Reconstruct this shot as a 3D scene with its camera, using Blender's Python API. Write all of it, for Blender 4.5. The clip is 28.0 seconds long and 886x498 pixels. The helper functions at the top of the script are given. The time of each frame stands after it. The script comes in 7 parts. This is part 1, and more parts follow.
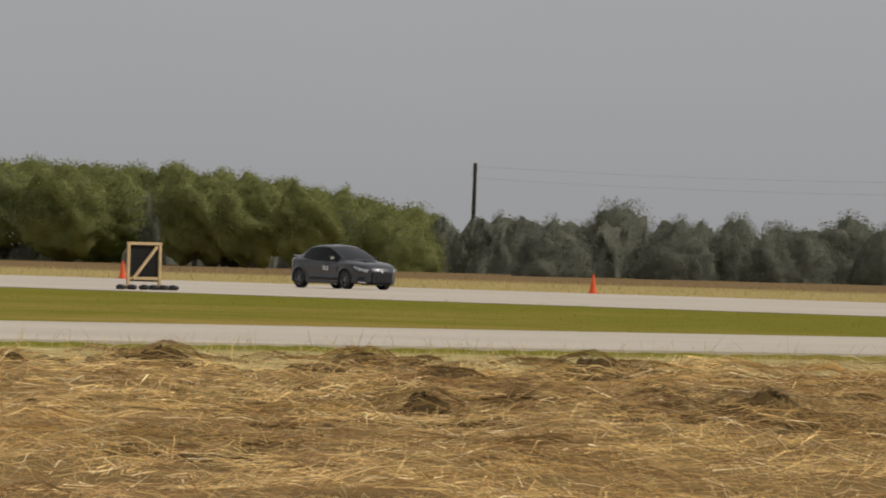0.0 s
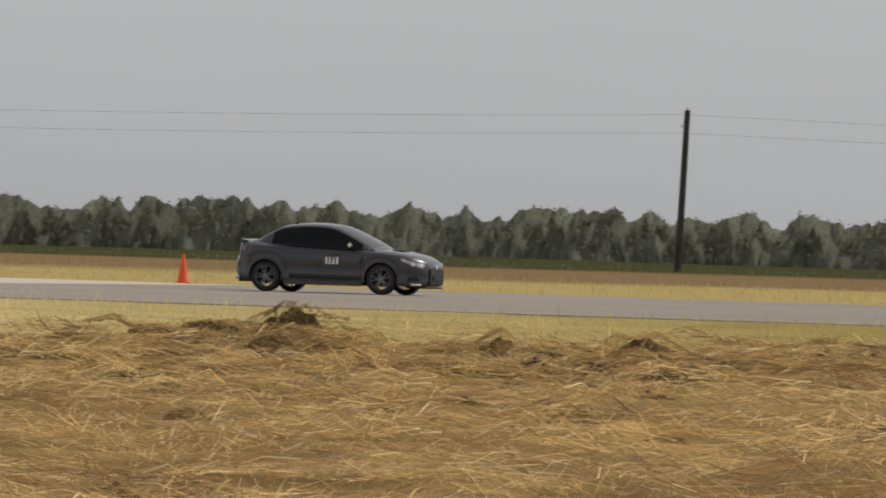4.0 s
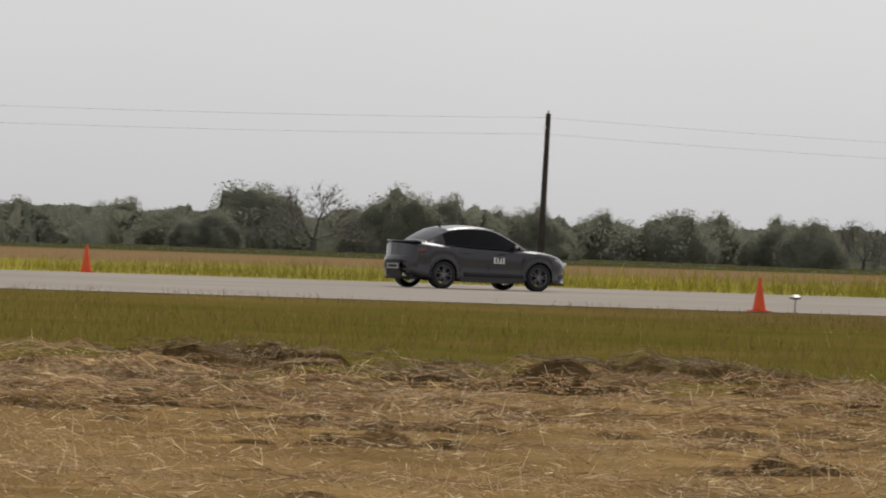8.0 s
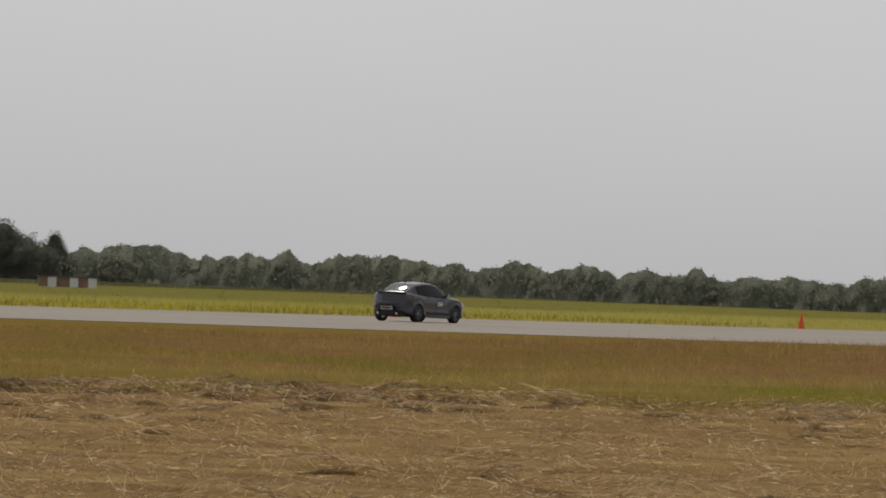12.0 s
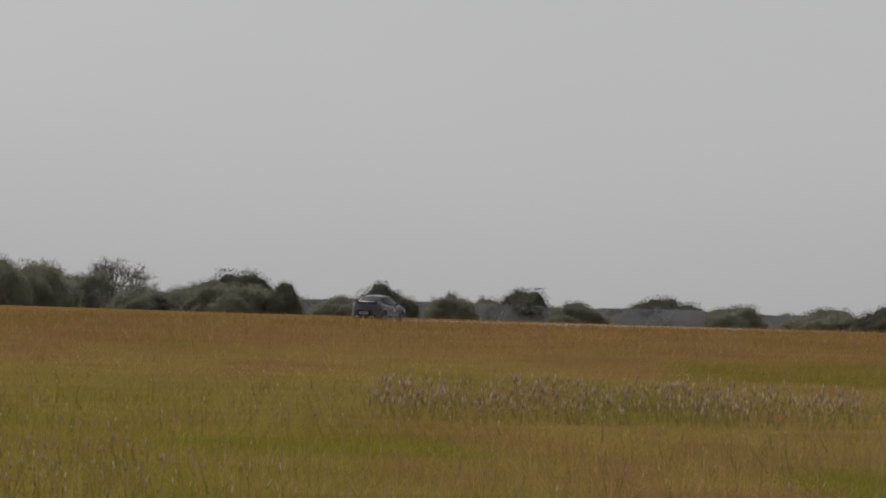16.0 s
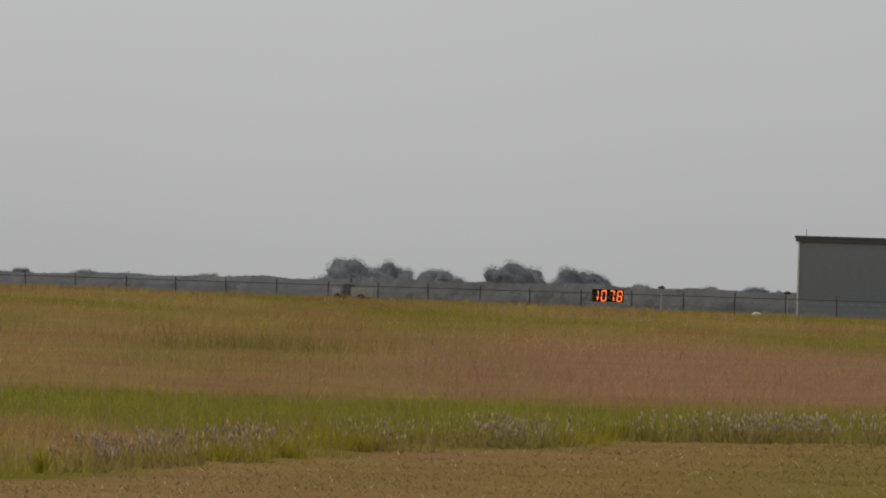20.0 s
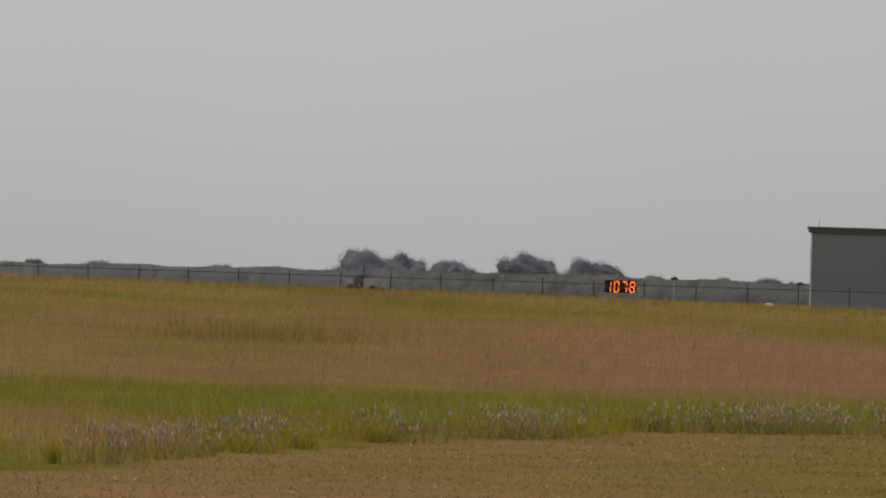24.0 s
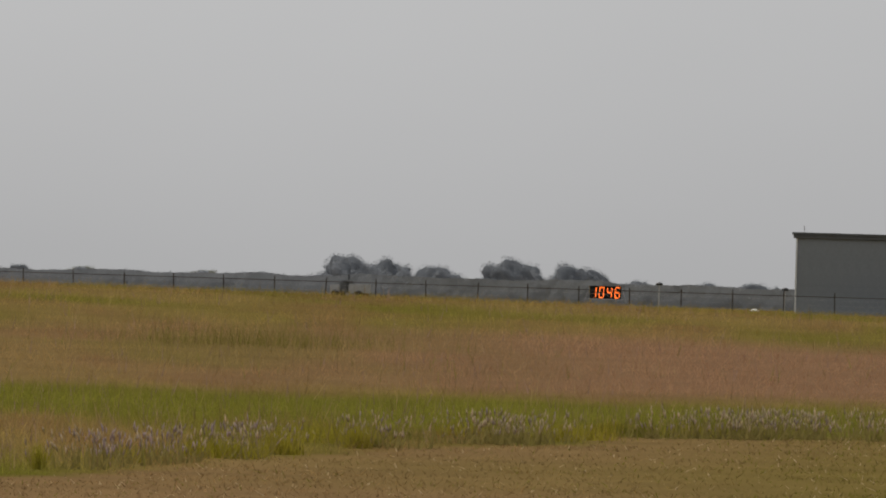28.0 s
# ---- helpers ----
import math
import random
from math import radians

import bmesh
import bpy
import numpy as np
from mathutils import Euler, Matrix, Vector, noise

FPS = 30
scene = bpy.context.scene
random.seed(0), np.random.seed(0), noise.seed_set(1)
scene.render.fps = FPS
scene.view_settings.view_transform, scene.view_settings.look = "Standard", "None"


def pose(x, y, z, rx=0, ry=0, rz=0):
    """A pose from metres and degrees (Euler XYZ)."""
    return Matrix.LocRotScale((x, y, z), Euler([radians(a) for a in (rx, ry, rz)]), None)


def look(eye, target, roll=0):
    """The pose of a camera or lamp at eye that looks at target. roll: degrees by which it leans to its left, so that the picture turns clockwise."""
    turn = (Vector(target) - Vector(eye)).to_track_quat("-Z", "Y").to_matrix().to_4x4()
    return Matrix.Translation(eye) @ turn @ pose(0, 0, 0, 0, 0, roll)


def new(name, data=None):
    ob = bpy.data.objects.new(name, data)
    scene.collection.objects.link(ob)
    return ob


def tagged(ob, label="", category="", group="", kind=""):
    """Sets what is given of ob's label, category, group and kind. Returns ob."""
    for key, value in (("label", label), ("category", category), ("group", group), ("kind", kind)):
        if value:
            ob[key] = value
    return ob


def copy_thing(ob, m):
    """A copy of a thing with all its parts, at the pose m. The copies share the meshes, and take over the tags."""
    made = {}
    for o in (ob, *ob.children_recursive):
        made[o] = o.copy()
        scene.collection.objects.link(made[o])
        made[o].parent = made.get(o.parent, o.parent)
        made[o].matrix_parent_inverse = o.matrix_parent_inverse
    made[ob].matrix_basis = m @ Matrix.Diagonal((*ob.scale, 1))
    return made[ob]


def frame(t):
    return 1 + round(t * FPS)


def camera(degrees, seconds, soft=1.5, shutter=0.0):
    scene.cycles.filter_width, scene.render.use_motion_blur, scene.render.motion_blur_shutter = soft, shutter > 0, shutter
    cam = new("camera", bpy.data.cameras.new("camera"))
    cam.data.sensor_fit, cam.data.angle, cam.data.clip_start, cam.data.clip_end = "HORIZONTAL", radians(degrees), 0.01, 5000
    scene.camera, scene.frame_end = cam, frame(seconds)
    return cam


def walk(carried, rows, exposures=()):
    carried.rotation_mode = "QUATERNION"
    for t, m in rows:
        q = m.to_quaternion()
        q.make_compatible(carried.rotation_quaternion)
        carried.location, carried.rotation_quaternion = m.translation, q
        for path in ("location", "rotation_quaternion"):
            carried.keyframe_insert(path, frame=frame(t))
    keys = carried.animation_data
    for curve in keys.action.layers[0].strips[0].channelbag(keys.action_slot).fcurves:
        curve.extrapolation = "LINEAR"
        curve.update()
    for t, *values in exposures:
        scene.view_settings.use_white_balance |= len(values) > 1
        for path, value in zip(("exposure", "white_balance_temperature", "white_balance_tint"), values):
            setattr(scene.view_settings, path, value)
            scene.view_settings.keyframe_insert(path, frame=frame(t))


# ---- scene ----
# A hand-held long lens on a tripod-high stand pans along a runway: x runs along the runway, y towards it.
EYE = Vector((0, 0, 1.6))
cam = camera(5.2815, 28.0, soft=1.9, shutter=0.03)


def aim(yaw, pitch, roll):
    """The camera's pose: yaw to the right of y, pitch upwards, degrees."""
    a, b = radians(yaw), radians(pitch)
    way = Vector((math.sin(a) * math.cos(b), math.cos(a) * math.cos(b), math.sin(b)))
    return look(EYE, EYE + way * 100, roll)


PATH = [
    (0, -53.0987, -0.0227, 1.4777),
    (0.2, -51.4104, -0.0252, 1.4548),
    (0.4, -50.161, -0.0278, 1.4319),
    (0.5, -49.7661, -0.029, 1.4205),
    (0.6, -49.4014, -0.032, 1.4517),
    (0.8, -48.5726, -0.0381, 1.5142),
    (1, -47.7321, -0.0441, 1.5767),
    (1.2, -46.3137, -0.0557, 1.5338),
    (1.4, -45.0253, -0.0674, 1.491),
    (1.6, -43.3141, -0.079, 1.4481),
    (1.8, -41.7767, -0.0907, 1.4052),
    (2, -40.2042, -0.1023, 1.3624),
    (2.2, -38.5528, -0.1215, 1.4608),
    (2.4, -36.6579, -0.1408, 1.5593),
    (2.5, -35.6924, -0.1504, 1.6085),
    (3, -30.9095, -0.1516, 1.6265),
    (3.5, -25.5701, -0.1528, 1.6446),
    (4, -19.6923, -0.154, 1.6626),
    (4.5, -13.3262, -0.1552, 1.6807),
    (4.7, -10.7749, -0.1557, 1.6879),
    (4.9, -8.3394, -0.1562, 1.6951),
    (5, -7.2062, -0.1564, 1.6987),
    (5.1, -6.0144, -0.1558, 1.6945),
    (5.3, -3.5291, -0.1544, 1.6862),
    (5.5, -0.3204, -0.1531, 1.678),
    (5.7, 2.9783, -0.1585, 1.8176),
    (5.9, 5.8545, -0.1639, 1.9573),
    (6, 7.2021, -0.1666, 2.0271),
    (6.1, 8.5817, -0.1664, 2.0446),
    (6.3, 11.4714, -0.1659, 2.0796),
    (6.5, 14.0268, -0.1654, 2.1146),
    (6.7, 16.3426, -0.1623, 2.1335),
    (6.9, 19.2159, -0.1591, 2.1523),
    (7, 20.508, -0.1575, 2.1617),
    (7.1, 21.6725, -0.158, 2.1544),
    (7.3, 23.7339, -0.159, 2.1399),
    (7.5, 25.9288, -0.16, 2.1253),
    (7.7, 28.3862, -0.161, 2.1108),
    (8, 31.2136, -0.1625, 2.0889),
    (8.2, 33.1508, -0.1236, 2.1306),
    (8.5, 36.3974, -0.0654, 2.1932),
    (8.7, 37.8583, -0.0266, 2.2349),
    (9, 41.417, 0.0317, 2.2974),
    (9.2, 43.4349, 0.0459, 2.3054),
    (9.5, 44.9976, 0.0672, 2.3173),
    (9.7, 45.8635, 0.1006, 2.3235),
    (10, 47.9384, 0.1508, 2.3327),
    (10.2, 49.2203, 0.1578, 2.3746),
    (10.5, 50.9859, 0.1683, 2.4376),
    (10.7, 52.1041, 0.1753, 2.4795),
    (11, 53.5996, 0.1858, 2.5424),
    (11.5, 55.6218, 0.1912, 2.4187),
    (12, 57.8164, 0.1966, 2.2949),
    (12.5, 59.7892, 0.2021, 2.1712),
    (13, 61.5558, 0.2075, 2.0475),
    (13.5, 63.1243, 0.213, 1.9237),
    (13.8, 63.965, 0.2162, 1.8495),
    (14, 64.4382, 0.2184, 1.8),
    (14.4, 65.3592, 0.2425, 1.8),
    (14.8, 66.4439, 0.2665, 1.8),
    (15, 66.83, 0.2785, 1.8),
    (15.5, 67.8758, 0.3067, 1.8),
    (16, 68.8899, 0.3349, 1.8),
    (16.5, 69.3864, 0.3303, 1.725),
    (17, 70.1018, 0.3257, 1.65),
    (17.2, 71.2187, 0.3333, 1.69),
    (17.4, 73.1392, 0.3409, 1.73),
    (17.5, 74.0381, 0.3447, 1.75),
    (17.6, 74.9234, 0.3409, 1.75),
    (17.8, 76.2582, 0.3331, 1.75),
    (18, 77.7156, 0.3254, 1.75),
    (18.5, 79.7715, 0.3589, 1.75),
    (19, 80.3714, 0.2995, 1.75),
    (19.5, 80.2703, 0.2459, 1.75),
    (20, 80.2703, 0.2257, 1.75),
    (20.5, 80.2467, 0.2351, 1.75),
    (21, 80.2265, 0.2244, 1.75),
    (21.5, 80.1793, 0.196, 1.75),
    (23.5, 80.1524, 0.1749, 1.75),
    (24, 80.1962, 0.1695, 1.75),
    (24.5, 80.2063, 0.1597, 1.75),
    (25, 80.1996, 0.1764, 1.75),
    (25.5, 80.2063, 0.18, 1.75),
    (26, 80.2299, 0.1706, 1.75),
    (26.5, 80.2939, 0.1793, 1.75),
    (27, 80.3276, 0.1837, 1.75),
    (27.5, 80.304, 0.1897, 1.75),
    (28, 80.2838, 0.2059, 1.75),
]
EXPOSURES = [(0, -0.16), (2.5, -0.15), (4.5, 0.14), (5.3, 0.19), (6, 0.13), (7, 0.18), (9, 0.12), (10, 0.12), (11, 0.0), (14, -0.12), (15, -0.12), (16, -0.21), (17, -0.33), (18, -0.3), (19, -0.14), (20, -0.1), (28, -0.08)]
walk(cam, [(t, aim(a, b, c)) for t, a, b, c in PATH], EXPOSURES)

# ---- light: thin overcast with a veiled sun behind the runway ----
SUN_AZ, SUN_EL = radians(41), radians(49)
world = bpy.data.worlds.new("sky")
scene.world = world
world.use_nodes = True
wt = world.node_tree
sky = wt.nodes.new("ShaderNodeTexSky")
sky.sky_type, sky.sun_disc = "NISHITA", False
sky.sun_elevation, sky.sun_rotation = SUN_EL, SUN_AZ
sky.air_density, sky.dust_density, sky.ozone_density = 1.0, 1.5, 1.0
hsv = wt.nodes.new("ShaderNodeHueSaturation")
hsv.inputs["Saturation"].default_value = 0.10
wt.links.new(sky.outputs[0], hsv.inputs["Color"])
haze = wt.nodes.new("ShaderNodeMix")          # the even veil of high cloud over the clear sky
haze.data_type = "RGBA"
haze.inputs[0].default_value = 0.6
haze.inputs[7].default_value = (4.6, 4.65, 4.8, 1)
wt.links.new(hsv.outputs[0], haze.inputs[6])
cloud = wt.nodes.new("ShaderNodeTexNoise")
cloud.inputs["Scale"].default_value, cloud.inputs["Detail"].default_value = 9.0, 4.0
stretch = wt.nodes.new("ShaderNodeMapping")
stretch.inputs["Scale"].default_value = (1.0, 1.0, 2.5)
coord = wt.nodes.new("ShaderNodeTexCoord")
wt.links.new(coord.outputs["Generated"], stretch.inputs[0])
wt.links.new(stretch.outputs[0], cloud.inputs["Vector"])
span = wt.nodes.new("ShaderNodeMapRange")
span.inputs["To Min"].default_value, span.inputs["To Max"].default_value = 0.93, 1.07
wt.links.new(cloud.outputs[0], span.inputs[0])
veil = wt.nodes.new("ShaderNodeMix")
veil.data_type, veil.blend_type = "RGBA", "MULTIPLY"
veil.inputs[0].default_value = 1.0
wt.links.new(haze.outputs[2], veil.inputs[6])
wt.links.new(span.outputs[0], veil.inputs[7])
wt.links.new(veil.outputs[2], wt.nodes["Background"].inputs[0])
wt.nodes["Background"].inputs[1].default_value = 0.1
sun = new("sun", bpy.data.lights.new("sun", "SUN"))
sun.data.energy, sun.data.angle, sun.data.color = 2.2, radians(3), (1.0, 0.94, 0.85)
sun_way = Vector((math.sin(SUN_AZ) * math.cos(SUN_EL), math.cos(SUN_AZ) * math.cos(SUN_EL), math.sin(SUN_EL)))
sun.matrix_world = look(sun_way * 50, (0, 0, 0))


# ---- materials ----
def shader(name, colour, rough=0.8, metal=0.0, vary=0.25, scale=3.0, fine=40.0, bump=0.0, tint="", island=0.0, spec=0.5, coat=0.0, emit=None, thru=0.0):
    """A surface with two scales of variation; tint: a colour attribute that multiplies; island: spread from piece to piece."""
    m = bpy.data.materials.new(name)
    m.use_nodes = True
    t = m.node_tree
    b = t.nodes["Principled BSDF"]
    b.inputs["Roughness"].default_value, b.inputs["Metallic"].default_value = rough, metal
    b.inputs["Specular IOR Level"].default_value, b.inputs["Coat Weight"].default_value = spec, coat
    b.inputs["Coat Roughness"].default_value = 0.06
    tc = t.nodes.new("ShaderNodeTexCoord")

    def mul(a, f):
        x = t.nodes.new("ShaderNodeMix")
        x.data_type, x.blend_type = "RGBA", "MULTIPLY"
        x.inputs[0].default_value = 1.0
        t.links.new(a, x.inputs[6])
        t.links.new(f, x.inputs[7])
        return x.outputs[2]

    def wave(s, lo, hi):
        n, r = t.nodes.new("ShaderNodeTexNoise"), t.nodes.new("ShaderNodeMapRange")
        n.inputs["Scale"].default_value, n.inputs["Detail"].default_value = s, 3.0
        t.links.new(tc.outputs["Object"], n.inputs["Vector"])
        r.inputs["From Min"].default_value, r.inputs["From Max"].default_value = 0.25, 0.75
        r.inputs["To Min"].default_value, r.inputs["To Max"].default_value = lo, hi
        t.links.new(n.outputs[0], r.inputs[0])
        return r.outputs[0], n.outputs[0]

    base = t.nodes.new("ShaderNodeRGB")
    base.outputs[0].default_value = (*colour, 1)
    out = base.outputs[0]
    if tint:
        at = t.nodes.new("ShaderNodeVertexColor")
        at.layer_name = tint
        out = mul(out, at.outputs[0])
    grain = None
    if vary:
        big, _ = wave(scale, 1 - vary, 1 + vary)
        small, grain = wave(fine, 1 - vary * 0.7, 1 + vary * 0.7)
        out = mul(mul(out, big), small)
    if island:
        geo, r = t.nodes.new("ShaderNodeNewGeometry"), t.nodes.new("ShaderNodeMapRange")
        r.inputs["To Min"].default_value, r.inputs["To Max"].default_value = 1 - island, 1 + island
        t.links.new(geo.outputs["Random Per Island"], r.inputs[0])
        out = mul(out, r.outputs[0])
    t.links.new(out, b.inputs["Base Color"])
    if bump and grain is not None:
        n = t.nodes.new("ShaderNodeBump")
        n.inputs["Strength"].default_value, n.inputs["Distance"].default_value = bump, 0.03
        t.links.new(grain, n.inputs["Height"])
        t.links.new(n.outputs[0], b.inputs["Normal"])
    if emit:
        b.inputs["Emission Color"].default_value, b.inputs["Emission Strength"].default_value = (*emit[:3], 1), emit[3]
    if thru:
        tr, mx = t.nodes.new("ShaderNodeBsdfTranslucent"), t.nodes.new("ShaderNodeMixShader")
        t.links.new(out, tr.inputs[0])
        mx.inputs[0].default_value = thru
        t.links.new(b.outputs[0], mx.inputs[1])
        t.links.new(tr.outputs[0], mx.inputs[2])
        t.links.new(mx.outputs[0], t.nodes["Material Output"].inputs[0])
    return m


M_GROUND = shader("ground_soil_and_grass", (1, 1, 1), 0.95, vary=0.14, scale=0.6, fine=9, tint="tint", spec=0.0)
M_CONCRETE = shader("weathered_concrete", (0.29, 0.255, 0.22), 0.85, vary=0.12, scale=0.12, fine=2.5, spec=0.05)
M_CONCRETE_PALE = shader("pale_concrete", (0.54, 0.47, 0.385), 0.85, vary=0.10, scale=0.12, fine=2.5, spec=0.25)
M_STRAW = shader("cut_hay", (1, 1, 1), 0.6, vary=0, tint="tint", island=0.4, spec=0.2, thru=0.3)
M_BLADE = shader("grass_blades", (1, 1, 1), 0.75, vary=0, tint="tint", island=0.2, spec=0.0, thru=0.5)
# far leaf and brush colours are greyed and lifted to stand for haze
M_LEAF4 = shader("hazed_leaves", (0.29, 0.31, 0.335), 0.9, vary=0.07, scale=3, fine=9, island=0.05, spec=0.02, thru=0.5)
M_BRUSH = shader("hazed_brush", (0.235, 0.248, 0.26), 0.9, vary=0.07, scale=0.2, fine=1, spec=0.02, thru=0.5)
# scrub, oak and bark tones are lifted too, some haze in the colour
M_SCRUB = shader("thorn_scrub_leaves", (0.22, 0.225, 0.172), 0.9, vary=0.22, scale=0.25, fine=1.2, island=0.12, spec=0.02, thru=0.5)
M_LEAF = shader("bush_leaves", (0.255, 0.27, 0.10), 0.75, vary=0.25, scale=3, fine=9, island=0.18, spec=0.1, thru=0.5)
M_LEAF2 = shader("oak_leaves", (0.235, 0.24, 0.185), 0.85, vary=0.2, scale=3, fine=9, island=0.12, spec=0.04, thru=0.55)
M_LEAF3 = shader("dark_leaves", (0.13, 0.135, 0.105), 0.85, vary=0.2, scale=3, fine=9, island=0.12, spec=0.05, thru=0.45)
M_BARK = shader("bark", (0.21, 0.19, 0.165), 0.9, vary=0.3, scale=2, fine=12, spec=0.15)
M_POLE = shader("weathered_pole_wood", (0.075, 0.062, 0.05), 0.9, vary=0.3, scale=1.5, fine=14, spec=0.15)
M_WIRE = shader("wire", (0.4, 0.4, 0.4), 0.5, vary=0, metal=0.6)
M_CONE = shader("orange_plastic", (0.85, 0.10, 0.015), 0.5, vary=0.1, scale=4)
M_RUBBER = shader("black_rubber", (0.018, 0.018, 0.019), 0.75, vary=0.25, scale=6)
M_PAINT = shader("dark_grey_car_paint", (0.035, 0.034, 0.040), 0.36, metal=0.25, vary=0.06, scale=2, coat=0.8, spec=0.4)
M_GLASS = shader("tinted_glass", (0.004, 0.0045, 0.005), 0.06, vary=0, spec=0.2)
M_SCREEN = shader("clear_screen_glass", (0.006, 0.0065, 0.007), 0.05, vary=0, spec=0.6)
M_TRIM = shader("black_trim", (0.012, 0.012, 0.013), 0.55, vary=0.1)
M_RIM = shader("dark_alloy", (0.19, 0.19, 0.20), 0.4, metal=0.5, vary=0.1)
M_CHROME = shader("bright_metal", (0.75, 0.75, 0.76), 0.12, metal=1.0, vary=0)
M_LAMP = shader("headlamp_lens", (0.42, 0.43, 0.45), 0.08, vary=0, coat=1.0)
M_RED = shader("red_lens", (0.12, 0.012, 0.012), 0.15, vary=0, coat=1.0)
M_WHITE = shader("white_paint", (0.75, 0.75, 0.72), 0.5, vary=0.06, scale=3)
M_INK = shader("black_ink", (0.015, 0.015, 0.015), 0.6, vary=0)


# ---- building blocks ----
def np_mesh(name, verts, faces, mat, colours=None, smooth=False):
    """A mesh from arrays; faces all have the same number of corners."""
    me = bpy.data.meshes.new(name)
    verts, faces = np.asarray(verts, np.float32), np.asarray(faces, np.int32)
    k = faces.shape[1]
    me.vertices.add(len(verts))
    me.vertices.foreach_set("co", verts.ravel())
    me.loops.add(faces.size)
    me.loops.foreach_set("vertex_index", faces.ravel())
    me.polygons.add(len(faces))
    me.polygons.foreach_set("loop_start", np.arange(0, faces.size, k, dtype=np.int32))
    me.polygons.foreach_set("loop_total", np.full(len(faces), k, np.int32))
    if smooth:
        me.polygons.foreach_set("use_smooth", np.ones(len(faces), bool))
    me.update(calc_edges=True)
    if colours is not None:
        at = me.color_attributes.new("tint", "FLOAT_COLOR", "POINT")
        rgba = np.ones((len(verts), 4), np.float32)
        rgba[:, :3] = colours
        at.data.foreach_set("color", rgba.ravel())
    me.materials.append(mat)
    return me


def finish(bm, name, mat, smooth=False):
    bmesh.ops.recalc_face_normals(bm, faces=bm.faces)
    me = bpy.data.meshes.new(name)
    bm.to_mesh(me)
    bm.free()
    if smooth:
        me.polygons.foreach_set("use_smooth", np.ones(len(me.polygons), bool))
    me.materials.append(mat)
    return me


def part(name, bm, material, parent, label="", smooth=False, at=None):
    """Links a bmesh, or a ready mesh, as one mesh object under a thing or a part."""
    me = bm if isinstance(bm, bpy.types.Mesh) else finish(bm, name, material, smooth)
    ob = new(name, me)
    ob.parent = parent
    if at is not None:
        ob.matrix_basis = at
    if label:
        tagged(ob, label)
    return ob


def box(bm, lo, hi, m=None, bevel=0.0):
    lo, hi = Vector(lo), Vector(hi)
    got = bmesh.ops.create_cube(bm, size=1.0, matrix=Matrix.Translation((lo + hi) / 2) @ Matrix.Diagonal((*(hi - lo), 1)))
    vs = got["verts"]
    if bevel:
        es = list({e for v in vs for e in v.link_edges})
        vs = list({v for f in bmesh.ops.bevel(bm, geom=es, offset=bevel, segments=2, affect="EDGES")["faces"] for v in f.verts} | {v for v in vs if v.is_valid})
    if m is not None:
        bmesh.ops.transform(bm, matrix=m, verts=vs)
    return bm


def rod(bm, a, b, r0, r1=None, n=8):
    a, b = Vector(a), Vector(b)
    r1 = r0 if r1 is None else r1
    m = Matrix.Translation((a + b) / 2) @ (b - a).to_track_quat("Z", "Y").to_matrix().to_4x4()
    bmesh.ops.create_cone(bm, cap_ends=True, segments=n, radius1=r0, radius2=r1, depth=(b - a).length, matrix=m)
    return bm


def lathe(bm, profile, n=24, m=None, cap=True):
    """Turns (radius, height) pairs round z."""
    rings = []
    for r, z in profile:
        rings.append([bm.verts.new((r * math.cos(2 * math.pi * i / n), r * math.sin(2 * math.pi * i / n), z)) for i in range(n)])
    for p, q in zip(rings, rings[1:]):
        for i in range(n):
            bm.faces.new((p[i], p[(i + 1) % n], q[(i + 1) % n], q[i]))
    for ring in (rings[0], rings[-1]):
        if cap and (ring[0].co - ring[n // 2].co).length > 1e-5:
            bm.faces.new(ring)
    if m is not None:
        bmesh.ops.transform(bm, matrix=m, verts=[v for r in rings for v in r])
    return bm


def vnoise(x, y, seed=0):
    """Smooth value noise, 0 to 1, on arrays."""
    xi, yi = np.floor(x).astype(np.int64), np.floor(y).astype(np.int64)
    fx, fy = x - xi, y - yi
    fx, fy = fx * fx * (3 - 2 * fx), fy * fy * (3 - 2 * fy)

    def h(a, b):
        n = (a * 374761393 + b * 668265263 + seed * 974711) & 0x7FFFFFFF
        n = ((n ^ (n >> 13)) * 1274126177) & 0x7FFFFFFF
        return ((n ^ (n >> 16)) & 0xFFFF) / 65535.0

    return (h(xi, yi) * (1 - fx) + h(xi + 1, yi) * fx) * (1 - fy) + (h(xi, yi + 1) * (1 - fx) + h(xi + 1, yi + 1) * fx) * fy


def step(v, a, b):
    u = np.clip((v - a) / (b - a), 0, 1)
    return u * u * (3 - 2 * u)


# ---- the lie of the land ----
NEAR, FAR, LANE = 162.8, 210.2, 196.0      # the runway's edges and the car's line
TAXI_W, TAXI_E = -146.0, -120.5            # a taxiway that joins it


def hay_edge(az):
    """How far the cut hay reaches from the stand, by bearing in degrees."""
    return np.interp(az, [-58, -53, -50, -47, -44, -40, -20, -12, -8, -4, 0, 2, 7, 20, 31, 38, 41.5, 48, 54, 58, 61.8, 62.9, 63.6, 63.9], [114, 116, 123, 128, 121, 117, 116, 115, 112, 106, 101, 103, 97, 93, 93, 100, 114, 120, 124, 124, 128, 119, 98, 60])


def grade(x, y):
    """The runway and the land beyond it climb gently towards the far end."""
    return np.interp(x, [300, 545, 610, 800], [0, 0.65, 0.68, 0]) * np.clip((y - 130) / 32, 0, 1)


def flare_w(y):
    """How far the taxiway's western edge swings out towards the runway."""
    return np.interp(y, [125, 134, 142, 150, 163], [0, 3.5, 12, 20, 33])


